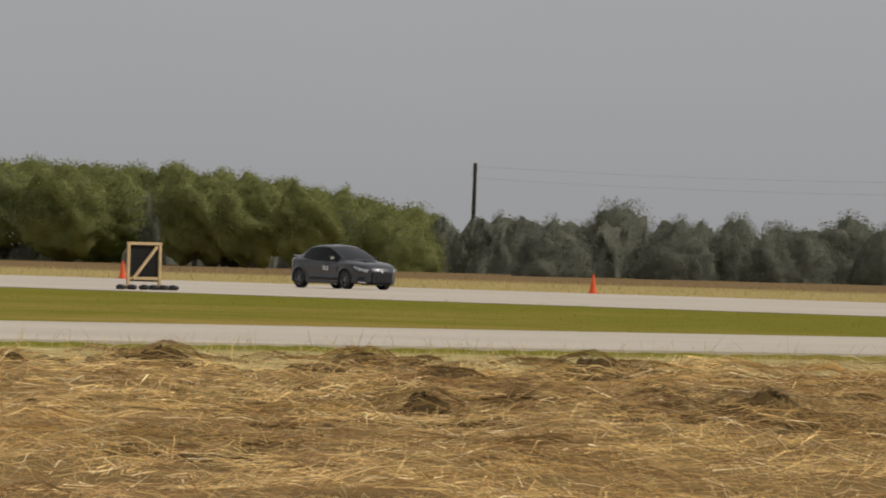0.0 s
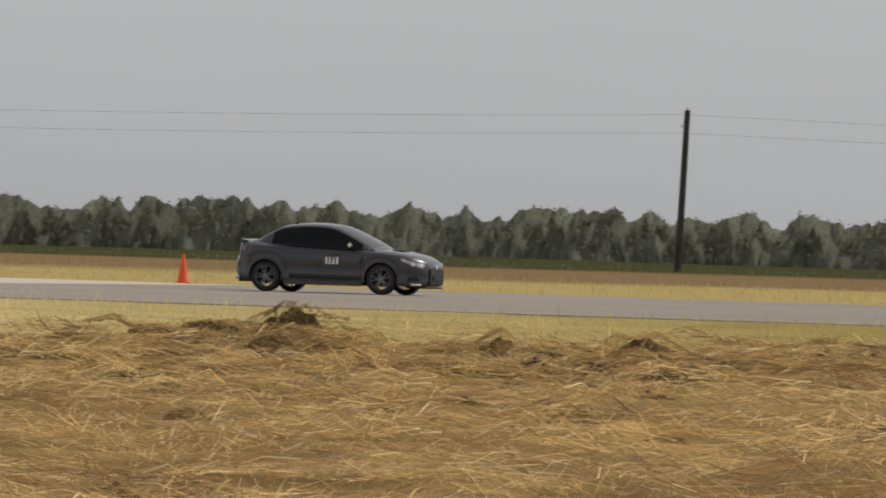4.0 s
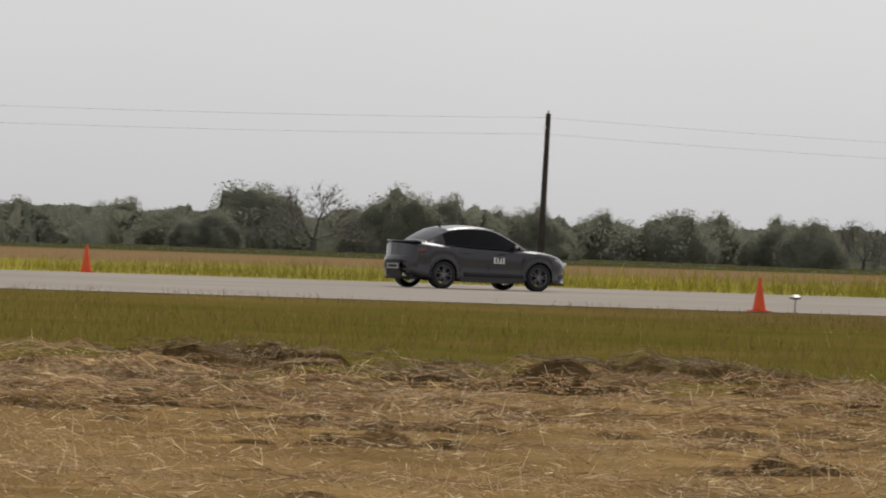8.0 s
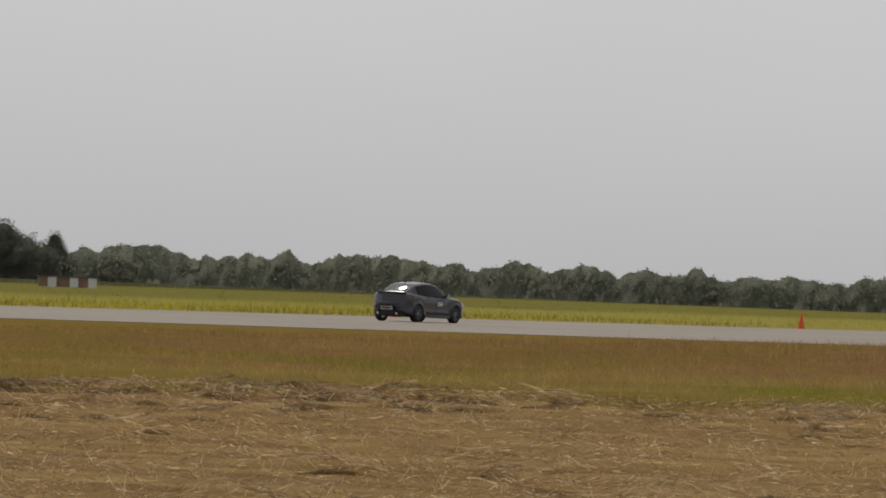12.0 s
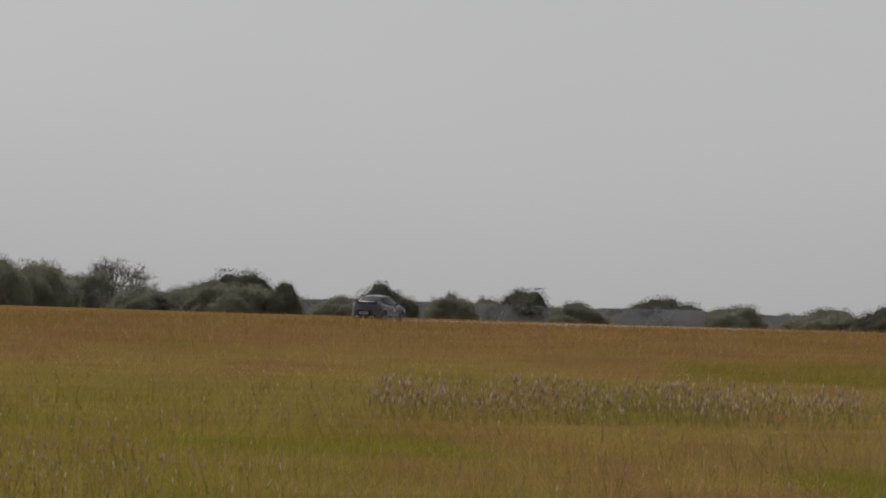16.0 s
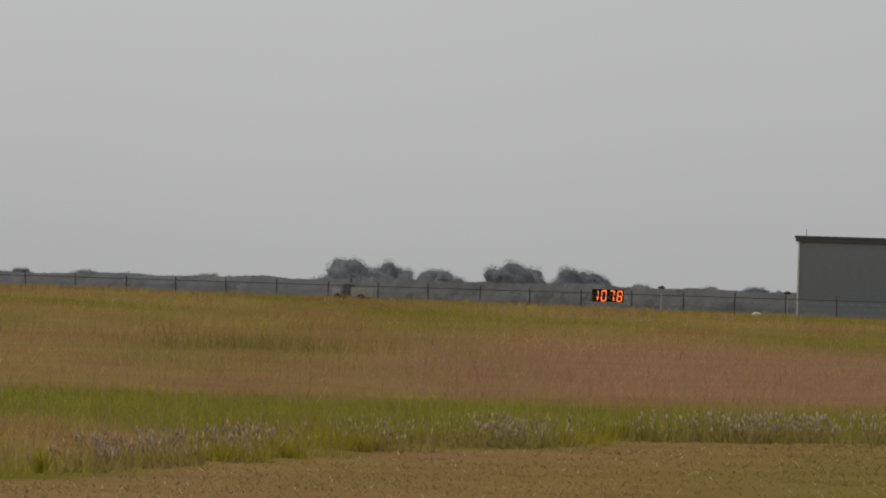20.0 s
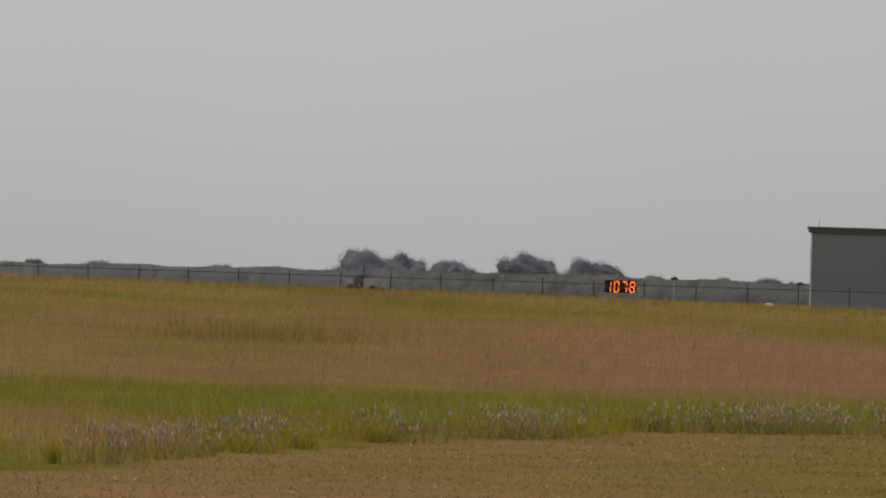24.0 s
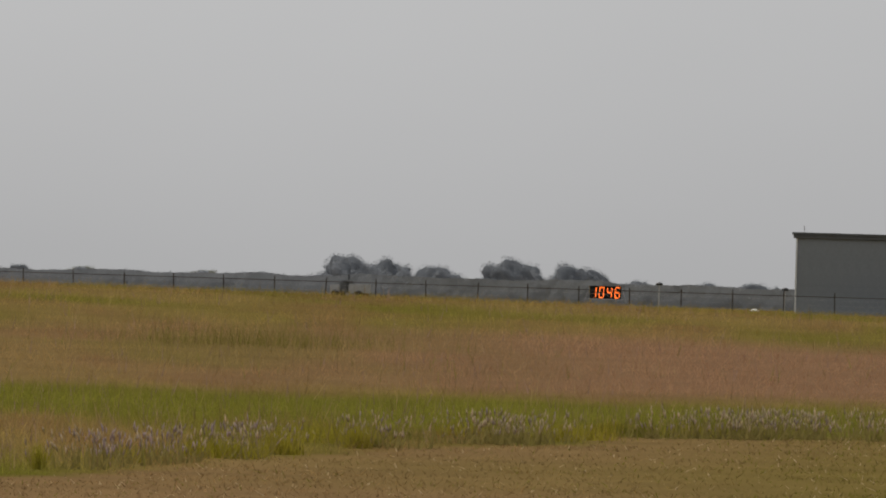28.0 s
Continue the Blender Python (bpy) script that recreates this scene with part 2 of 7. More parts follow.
def flare_e(y):
    return np.clip((y - 128) / 36.5, 0, 1) ** 3 * 26


def paved(x, y):
    """1 on the pavements and their fillets."""
    run = (y > NEAR) & (y < FAR)
    taxi = (x > TAXI_W - flare_w(y)) & (x < TAXI_E + flare_e(y)) & (y > 30) & (y <= NEAR)
    return run | taxi


def hay_mask(x, y):
    r, az = np.hypot(x, y), np.degrees(np.arctan2(x, y))
    e = hay_edge(az) + 10 * (vnoise(x / 5, y / 5, 3) - 0.5) + 5 * (vnoise(x / 1.4, y / 1.4, 4) - 0.5)
    return step(e - r, -1.0, 2.0) * step(az, -75, -70) * (1 - step(az, 63.5, 64)) * (1 - step(-x, 113, 117))


def meadow_mask(x, y):
    """Tall uncut grass."""
    r, az = np.hypot(x, y), np.degrees(np.arctan2(x, y))
    front = np.interp(az, [55, 58, 61.8, 62.9, 63.6, 64.2, 65, 70, 76, 77.9, 79, 80.2, 82.5, 90], [150, 146, 131, 121, 100, 78, 68, 66, 66, 76, 85, 93, 106, 108]) + 5 * (vnoise(x / 4, y / 4, 8) - 0.5)
    return step(az, 52, 58) * step(r, front, front + 1.5) * (1 - step(y, 140, 152))


def land(x, y):
    """Height of the ground."""
    r, az = np.hypot(x, y), np.degrees(np.arctan2(x, y))
    hay = hay_mask(x, y)
    ridge = 1 - np.abs(2 * vnoise(x / 2.6 + 3 * vnoise(x / 9, y / 9, 11), y / 1.5, 5) - 1)
    lump = vnoise(x / 0.9, y / 0.7, 6)
    amp = np.interp(az, [-58, -50, -44, -20, 0, 8, 25, 62], [0.08, 0.1, 0.15, 0.16, 0.16, 0.12, 0.1, 0.08])
    amp = amp * (0.55 + 0.75 * step(r, 70, 115))
    z = hay * step(r, 49, 52) * (amp * (0.7 * ridge ** 3 + 0.2 * lump * ridge) + 0.03 * vnoise(x / 0.75, y / 0.8, 9))
    top = np.interp(az, [50, 58, 62, 62.8, 63.6, 65, 66.8, 69, 70, 74, 77.7, 80.2, 83, 90], [0, 0.25, 0.55, 0.7, 0.9, 1.05, 1.12, 1.15, 1.16, 1.3, 1.28, 1.2, 1.05, 1.0])
    z = z + top * step(r, 108, 220) * (1 - step(r, 260, 420)) * (1 - step(y, 120, 150))
    z = z + (0.06 * (vnoise(x / 14, y / 14, 7) - 0.5) - 0.04 * step(r, 100, 130)) * (1 - hay) * (1 - step(np.abs(y - 187), 24, 26) * 0 - paved(x, y) * 1.0) * step(r, 60, 80) * np.where(y < 187, step(NEAR - y, 0.5, 9), step(y - FAR, 0.5, 9))
    return np.where(paved(x, y), -0.012, z) + grade(x, y)


def soil(x, y):
    """Colour of the ground cover."""
    r, az = np.hypot(x, y), np.degrees(np.arctan2(x, y))
    n1, n2, n3 = vnoise(x / 7, y / 6, 21), vnoise(x / 1.5, y / 1.2, 22), vnoise(x / 30, y / 12, 23)

    def mix(a, b, f):
        return a * (1 - f[..., None]) + b * f[..., None]

    def c(*v):
        return np.array(v) * np.ones((*x.shape, 1))

    green, dry = c(0.140, 0.132, 0.022), c(0.27, 0.185, 0.06)
    col = mix(green, dry, np.clip(1.1 * n1 * n3 + 0.4 * n2 - 0.05 - 0.3 * step(-az, 42, 46) + 0.35 * step(az, 41, 52), 0, 1))
    # scaled by bearing from the stand: brightest far left, darkest around 45 degrees
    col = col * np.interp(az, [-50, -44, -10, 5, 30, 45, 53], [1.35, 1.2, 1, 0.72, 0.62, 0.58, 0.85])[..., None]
    col = mix(col, c(0.165, 0.116, 0.03), 0.75 * step(az, 45, 52))
    col = mix(col, c(0.46, 0.37, 0.175) * (0.8 + 0.4 * n2[..., None]), step(x, -117, -112) * (1 - step(az, -24, -13)))
    col = mix(col, c(0.135, 0.088, 0.045), 0.7 * step(az, 28, 38) * step(y, 134 + 14 * n3, 152 + 8 * n3) * (1 - step(az, 50, 56)))
    # beyond the runway: pale roadside grass, then russet or olive, then scrub floor
    pale = mix(c(0.40, 0.31, 0.13), c(0.255, 0.225, 0.058), step(az, 0, 18))
    rust = mix(c(0.215, 0.145, 0.075), c(0.21, 0.165, 0.065), step(np.abs(az + 37), 12, 4))
    rust = mix(rust, c(0.165, 0.15, 0.042), step(az, 34, 40))
    back = mix(pale, rust, step(y + 14 * (n1 - 0.5), 258, 280))
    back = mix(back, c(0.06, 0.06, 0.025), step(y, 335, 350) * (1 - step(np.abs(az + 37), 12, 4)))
    back = mix(back, c(0.20, 0.125, 0.045), step(az, 62.5, 65))
    col = mix(col, back, step(y, FAR - 0.5, FAR + 0.5))
    hay = mix(c(0.30, 0.20, 0.085), c(0.145, 0.092, 0.04), vnoise(x / 0.7, y / 1.1, 24) * 0.8 + 0.3 * n2)
    col = mix(col, hay, hay_mask(x, y))
    lawn = mix(c(0.22, 0.135, 0.066), c(0.165, 0.125, 0.036), np.clip(n1 * 1.0 - 0.35 + 0.6 * step(az, 81, 84), 0, 1))
    col = mix(col, lawn, step(az, 61, 64) * (1 - hay_mask(x, y)) * (1 - meadow_mask(x, y)) * (1 - step(r, 115, 120)))
    col = mix(col, meadow_colour(x, y) * 0.72, meadow_mask(x, y))
    col = mix(c(0.20, 0.15, 0.06) * (0.85 + 0.3 * n2[..., None]), col, step(r, 36, 48))
    return col


def meadow_colour(x, y):
    r, az = np.hypot(x, y), np.degrees(np.arctan2(x, y))
    n1, n2 = vnoise(x / 9, y / 9, 31), vnoise(x / 3, y / 3, 32)

    def mix(a, b, f):
        return a * (1 - f[..., None]) + b * f[..., None]

    def c(*v):
        return np.array(v) * np.ones((*x.shape, 1))

    m1, m2 = vnoise(az * 0.9 + r * 0.02, r / 15, 33), vnoise(az * 2.3, r / 9, 34)
    col = mix(c(0.27, 0.192, 0.064), c(0.175, 0.16, 0.026), np.clip(0.9 * step(m1, 0.35, 0.8) + 0.35 * (n2 - 0.5), 0, 1))
    col = mix(col, c(0.25, 0.15, 0.065), 0.75 * step(m2, 0.45, 0.85))
    col = mix(col, c(0.22, 0.185, 0.032), 0.5 * (1 - step(az, 67, 71)) * (1 - step(r, 125, 165)))
    rr = r + 10 * (n1 - 0.5)
    belt = step(az, 74, 78)
    col = mix(col, c(0.18, 0.168, 0.028), belt * step(rr, 104, 110) * (1 - step(rr, 124, 132)))
    col = mix(col, c(0.29, 0.17, 0.095), belt * step(rr, 128, 138) * (1 - step(rr, 165, 185)) * (0.35 + 0.65 * step(az, 78, 82)))
    col = mix(col, c(0.24, 0.13, 0.06), (1 - belt) * step(rr, 150, 190) * 0.55)
    return col


# ---- ground, runway, taxiway ----
def build_ground():
    rings = np.concatenate([[0.01, 4, 8, 12, 18, 24, 30, 36, 40, 44, 47], np.arange(50, 165, 0.42), np.arange(165, 420, 2.5), np.arange(420, 900, 12), 900 * 1.16 ** np.arange(0, 12)])
    az = np.radians(np.concatenate([np.arange(-64, 92, 0.28), np.arange(92, 296, 6)]))
    rr, aa = np.meshgrid(rings, az, indexing="ij")
    x, y = rr * np.sin(aa), rr * np.cos(aa)
    v = np.stack([x, y, land(x, y)], -1).reshape(-1, 3)
    n, m = rr.shape
    i, j = np.meshgrid(np.arange(n - 1), np.arange(m), indexing="ij")
    k = (j + 1) % m
    f = np.stack([i * m + j, i * m + k, (i + 1) * m + k, (i + 1) * m + j], -1).reshape(-1, 4)
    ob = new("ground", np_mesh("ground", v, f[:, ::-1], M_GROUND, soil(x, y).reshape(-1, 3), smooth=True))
    tagged(ob, "flat airfield ground with cut hay, mown and tall dry grass", "ground", kind="structure")


def build_pavements():
    bm = bmesh.new()
    rows = []
    for x in (-1600, -800, -80, 0, 300, 350, 400, 450, 500, 545, 594, 640, 1200, 2600):
        z = float(grade(np.array(x * 1.0), np.array(187.0))) + 0.012
        rows.append([bm.verts.new(p) for p in ((x, NEAR, z - 0.4), (x, NEAR, z), (x, FAR, z), (x, FAR, z - 0.4))])
    for p, q in zip(rows, rows[1:]):
        for i in range(4):
            bm.faces.new((p[i], q[i], q[(i + 1) % 4], p[(i + 1) % 4]))
    bm.faces.new(rows[0])
    bm.faces.new(rows[-1])
    me = finish(bm, "runway", M_CONCRETE)
    me.materials.append(M_CONCRETE_PALE)       # the end west of x = -80 is paler
    for p in me.polygons:
        p.material_index = int(p.center.x < -80)
    tagged(new("runway", me), "long pale weathered concrete runway beside dry grass", "runway", kind="structure")
    bm = bmesh.new()
    left, right = [], []
    for k in range(49):
        yy = 20 + (NEAR - 0.003 - 20) * k / 48
        left.append((TAXI_W - float(flare_w(yy)), yy))
        right.append((TAXI_E + float(flare_e(yy)), yy))
    outline = left + right[::-1]
    top = [bm.verts.new((a, b, 0.008)) for a, b in outline]
    low = [bm.verts.new((a, b, -0.4)) for a, b in outline]
    bm.faces.new(top)
    bm.faces.new(low[::-1])
    for a in range(len(top)):
        b = (a + 1) % len(top)
        bm.faces.new((top[a], low[a], low[b], top[b]))
    tagged(new("taxiway", finish(bm, "taxiway", M_CONCRETE_PALE)), "pale concrete taxiway that widens into the runway", "taxiway", kind="structure")


# ---- grass and hay as loose stuff ----
def spread(n, az0, az1, r0, r1, power, seed):
    """Random places by bearing and distance; density falls with distance to that power."""
    g = np.random.RandomState(seed)
    az = np.radians(g.uniform(az0, az1, n))
    e = 2 - power
    r = (g.uniform(0, 1, n) * (r1 ** e - r0 ** e) + r0 ** e) ** (1 / e)
    return r * np.sin(az), r * np.cos(az), r, g


def blades(name, x, y, high, wide, colour, g, lean=0.35, mat=None):
    """Tapered upright blades, a triangle each."""
    n = len(x)
    z = land(x, y) - 0.02
    a = g.uniform(0, 2 * np.pi, n)
    dx, dy = np.cos(a) * wide / 2, np.sin(a) * wide / 2
    lx, ly = g.normal(0, lean, n) * high, g.normal(0, lean, n) * high
    v = np.empty((n, 3, 3))
    v[:, 0] = np.stack([x - dx, y - dy, z], -1)
    v[:, 1] = np.stack([x + dx, y + dy, z], -1)
    v[:, 2] = np.stack([x + lx, y + ly, z + high], -1)
    cols = np.repeat(colour[:, None, :], 3, 1)
    return new(name, np_mesh(name, v.reshape(-1, 3), np.arange(3 * n).reshape(-1, 3), mat or M_BLADE, cols.reshape(-1, 3)))


def hay_tone(x, y, g, n):
    """Colour of single straws: bleached to tan and brown, in drifts, scaled by bearing."""
    az = np.degrees(np.arctan2(x, y))
    u, r = np.radians(az) * 80, np.hypot(x, y)
    drift = 1.1 * (vnoise(u / 0.4 + 300, r / 1.3, 52) - 0.5) + 0.7 * (vnoise(u / 1.5 + 300, r / 3.0, 57) - 0.5)
    tone = np.clip(g.normal(0.45, 0.26, n) + drift, 0, 1)[:, None]
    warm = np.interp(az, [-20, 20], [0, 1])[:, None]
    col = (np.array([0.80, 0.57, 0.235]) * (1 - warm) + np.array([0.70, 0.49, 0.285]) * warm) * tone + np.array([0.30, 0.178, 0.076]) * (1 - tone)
    # the palest straws also carry glints in their colour, more of them rightwards
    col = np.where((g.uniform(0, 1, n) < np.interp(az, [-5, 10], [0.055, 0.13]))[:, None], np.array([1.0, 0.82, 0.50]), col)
    # brighter to the left, darker to the right, by bearing from the stand
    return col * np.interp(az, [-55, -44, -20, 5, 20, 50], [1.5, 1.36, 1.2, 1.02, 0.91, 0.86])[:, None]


def strands(p0, p1, p2, w, col, name, label):
    """Bent straws: two quads' worth of ribbon that taper to a tip."""
    n = len(p0)
    v = np.stack([p0 - w, p0 + w, p1 + w, p1 - w, p2], 1)
    base = np.arange(n)[:, None] * 5
    f = np.concatenate([base + [0, 1, 2], base + [0, 2, 3], base + [3, 2, 4]])
    tagged(new(name, np_mesh(name, v.reshape(-1, 3), f, M_STRAW, np.repeat(col[:, None], 5, 1).reshape(-1, 3))), label, "hay", kind="stuff")


def hay_top(x, y):
    """The uneven upper side of the loose hay, above the ground."""
    r, az = np.hypot(x, y), np.degrees(np.arctan2(x, y))
    wave = 1 - np.abs(2 * vnoise(x / 0.9 + 2 * vnoise(x / 3, y / 3, 53), y / 0.8, 54) - 1)
    curl = vnoise(x / 0.28, y / 0.3, 55)
    amp = np.interp(az, [-58, -46, -40, -8, 0, 10, 62], [0.13, 0.15, 0.16, 0.20, 0.16, 0.14, 0.11])
    return land(x, y) + 0.03 + 0.08 * vnoise(x / 0.75, y / 0.8, 56) + amp * wave ** 2 * (0.6 + 0.6 * curl) + 0.03 * curl


def build_hay():
    x, y, r, g = spread(620000, -59, 64, 45, 155, 2.15, 41)
    keep = (hay_mask(x, y) > g.uniform(0.1, 0.9, len(x)))
    x, y, r = x[keep], y[keep], r[keep]
    n = len(x)
    k = r / 60
    fine = np.interp(np.degrees(np.arctan2(x, y)), [-3, 10, 40], [1, 0.55, 0.4])
    long = g.uniform(0.10, 0.42, n) * k ** 0.2 * fine
    wide = g.uniform(0.0022, 0.005, n) * k ** 0.4 * (1.5 - 0.5 * fine)
    a = 2.2 * np.pi * vnoise(x / 1.1, y / 1.5, 51) + g.normal(0, 1, n) * (1.2 - 0.75 * fine)
    up = np.abs(g.normal(0.0, 0.02, n)) + (g.uniform(0, 1, n) < 0.07) * g.uniform(0.03, 0.16, n)
    ex, ey = x + np.cos(a) * long, y + np.sin(a) * long
    w = np.stack([-np.sin(a) * wide / 2, np.cos(a) * wide / 2, wide * g.uniform(-0.3, 0.9, n)], -1)
    p0 = np.stack([x, y, hay_top(x, y) + g.uniform(-0.01, 0.03, n)], -1)
    v = np.stack([p0 - w, p0 + w, np.stack([ex, ey, hay_top(ex, ey) + up], -1)], 1)
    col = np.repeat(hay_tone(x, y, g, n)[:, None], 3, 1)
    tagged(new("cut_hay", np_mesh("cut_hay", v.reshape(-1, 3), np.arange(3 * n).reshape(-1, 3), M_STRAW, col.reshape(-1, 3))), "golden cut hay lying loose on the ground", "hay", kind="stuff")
    build_locks()
    build_mounds()


def build_locks():
    """Flattened locks of straw, a hand wide, that arch over one another."""
    x, y, r, g = spread(110000, -59, 64, 45, 155, 2.1, 47)
    keep = (hay_mask(x, y) > g.uniform(0.2, 0.9, len(x)))
    x, y, r = x[keep], y[keep], r[keep]
    n = len(x)
    k = r / 60
    fine = np.interp(np.degrees(np.arctan2(x, y)), [-3, 10, 40], [1, 0.45, 0.35])
    long = g.uniform(0.2, 0.55, n) * k ** 0.2 * fine
    wide = g.uniform(0.0024, 0.0052, n) * k ** 0.35 * fine ** 0.5
    a = 2.2 * np.pi * vnoise(x / 1.1, y / 1.5, 51) + g.normal(0, 1, n) * (1.1 - 0.7 * fine)
    ex, ey = x + np.cos(a) * long, y + np.sin(a) * long
    mx, my = (x + ex) / 2, (y + ey) / 2
    z0, z1, zm = hay_top(x, y), hay_top(ex, ey), hay_top(mx, my)
    lift = np.abs(g.normal(0.035, 0.035, n))
    w = np.stack([-np.sin(a) * wide / 2, np.cos(a) * wide / 2, wide * g.uniform(-0.5, 0.9, n)], -1)
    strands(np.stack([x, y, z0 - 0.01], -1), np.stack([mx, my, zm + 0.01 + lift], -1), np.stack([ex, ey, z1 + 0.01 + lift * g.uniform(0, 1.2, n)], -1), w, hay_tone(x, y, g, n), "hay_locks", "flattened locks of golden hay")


def dome(q):
    """Profile of a heap by distance from its middle."""
    return np.clip(1 - q ** 2, 0, 1) ** 0.6


HEAPS = [                                  # bearing, distance, width, height
    [(-54.76, 111.8, 0.79, 0.30), (-55.64, 112.4, 0.46, 0.20), (-53.57, 111.4, 0.85, 0.29), (-53.04, 102.6, 0.72, 0.21), (-53.75, 92.0, 0.43, 0.14), (-53.97, 79.5, 0.42, 0.10), (-52.20, 109.3, 0.84, 0.32), (-52.64, 95.7, 0.51, 0.17), (-51.70, 87.2, 0.62, 0.23), (-51.12, 86.2, 0.91, 0.38), (-50.75, 81.8, 0.48, 0.14), (-52.54, 69.5, 0.37, 0.16), (-54.66, 87.0, 0.41, 0.13), (-54.59, 67.7, 0.60, 0.14), (-53.18, 83.4, 0.74, 0.29)],
    [(-49.19, 111.5, 0.98, 0.36), (-49.77, 94.3, 0.66, 0.19), (-50.00, 86.2, 0.41, 0.15), (-48.69, 97.2, 0.80, 0.29), (-48.05, 99.1, 1.05, 0.41), (-47.51, 98.9, 0.70, 0.52), (-47.17, 99.9, 0.76, 0.53), (-46.80, 101.0, 0.89, 0.47), (-46.33, 102.4, 0.96, 0.48), (-45.96, 103.6, 0.73, 0.49), (-45.35, 98.0, 0.75, 0.40), (-48.02, 65.7, 0.85, 0.19), (-46.80, 85.2, 0.60, 0.18), (-46.36, 78.7, 0.28, 0.13), (-46.33, 68.8, 0.73, 0.18), (-48.86, 77.5, 0.55, 0.20), (-45.66, 111.0, 0.78, 0.46), (-49.13, 72.9, 0.43, 0.11)],
    [(-42.64, 102.1, 0.84, 0.36), (-42.41, 92.3, 0.65, 0.22), (-42.00, 96.5, 0.85, 0.40), (-41.63, 94.0, 0.61, 0.30), (-40.52, 100.2, 1.00, 0.35), (-40.69, 116.9, 0.62, 0.27), (-40.05, 109.6, 0.97, 0.32), (-39.61, 120.9, 1.07, 0.32), (-38.80, 97.4, 1.03, 0.43), (-39.11, 120.1, 0.71, 0.25), (-38.43, 110.2, 0.84, 0.32), (-37.99, 99.4, 1.05, 0.53), (-37.69, 104.0, 0.55, 0.37), (-38.84, 76.7, 0.41, 0.16), (-40.15, 82.7, 0.73, 0.19), (-37.79, 87.1, 0.56, 0.18), (-41.40, 60.8, 0.43, 0.16), (-39.98, 59.4, 0.42, 0.12)],
    [(-9.64, 110.2, 0.84, 0.39), (-9.00, 117.7, 1.04, 0.48), (-8.74, 94.2, 0.72, 0.25), (-8.36, 89.0, 0.58, 0.31), (-7.93, 108.1, 1.40, 0.57), (-7.72, 99.0, 0.87, 0.29), (-7.49, 88.4, 0.94, 0.26), (-6.01, 97.2, 1.03, 0.43), (-7.99, 66.0, 0.85, 0.43), (-7.42, 55.8, 0.66, 0.20), (-5.37, 113.8, 0.74, 0.33), (-5.70, 117.2, 0.62, 0.34), (-5.00, 82.2, 0.44, 0.17), (-4.73, 65.8, 0.77, 0.23), (-4.69, 89.7, 0.42, 0.26), (-7.08, 92.4, 0.71, 0.33), (-6.55, 94.0, 0.77, 0.33), (-9.64, 91.7, 0.65, 0.22), (-5.23, 60.7, 0.43, 0.16)],
    [(5.71, 92.5, 0.98, 0.54), (5.57, 110.8, 0.85, 0.26), (4.66, 98.9, 0.52, 0.29), (4.83, 84.2, 0.59, 0.22), (7.73, 107.6, 1.20, 0.44), (7.42, 102.3, 0.54, 0.24), (8.43, 95.3, 1.01, 0.34), (9.11, 97.7, 1.32, 0.57), (9.75, 100.2, 0.53, 0.29), (6.21, 78.0, 0.50, 0.21), (4.63, 71.5, 0.25, 0.21), (6.72, 89.6, 0.79, 0.29), (7.19, 82.8, 0.58, 0.19), (8.70, 85.7, 0.60, 0.18), (8.10, 86.7, 0.51, 0.18)],
    [(18.71, 102.3, 0.66, 0.21), (18.64, 83.3, 0.73, 0.29), (18.24, 87.4, 0.57, 0.26), (20.19, 94.1, 1.11, 0.36), (20.87, 93.3, 0.66, 0.25), (22.01, 94.2, 0.94, 0.47), (22.55, 96.2, 0.57, 0.34), (22.68, 87.4, 0.77, 0.26), (23.05, 75.1, 0.49, 0.29), (20.73, 71.9, 0.68, 0.19), (21.61, 74.9, 0.79, 0.20), (20.76, 62.9, 0.44, 0.13), (19.01, 87.1, 0.51, 0.26), (22.48, 58.7, 0.45, 0.16), (18.51, 58.1, 0.44, 0.12), (21.98, 71.7, 0.46, 0.13), (19.38, 66.6, 0.51, 0.10)],
    [(29.75, 97.9, 0.98, 0.32), (30.19, 103.3, 0.91, 0.30), (29.38, 85.8, 0.71, 0.20), (31.91, 89.3, 0.94, 0.37), (32.45, 103.1, 0.73, 0.30), (32.92, 101.2, 0.65, 0.27), (30.90, 65.5, 0.58, 0.17), (31.20, 91.5, 0.65, 0.24), (28.88, 79.4, 0.51, 0.16), (33.36, 94.2, 0.66, 0.19), (30.39, 78.6, 0.51, 0.18), (33.22, 62.5, 0.48, 0.17)],
    [(39.82, 105.2, 0.68, 0.31), (40.19, 107.1, 0.69, 0.35), (41.03, 113.8, 0.60, 0.37), (40.70, 96.1, 0.56, 0.28), (42.04, 107.9, 0.82, 0.38), (40.97, 81.2, 0.53, 0.24), (42.58, 82.3, 0.63, 0.27), (40.70, 71.0, 0.25, 0.15), (42.35, 64.2, 0.53, 0.17), (43.32, 84.5, 0.40, 0.22), (42.82, 103.5, 0.61, 0.27), (39.42, 61.4, 0.47, 0.14), (41.40, 80.1, 0.42, 0.14), (41.77, 65.5, 0.35, 0.15), (41.20, 93.1, 0.66, 0.22)],
]


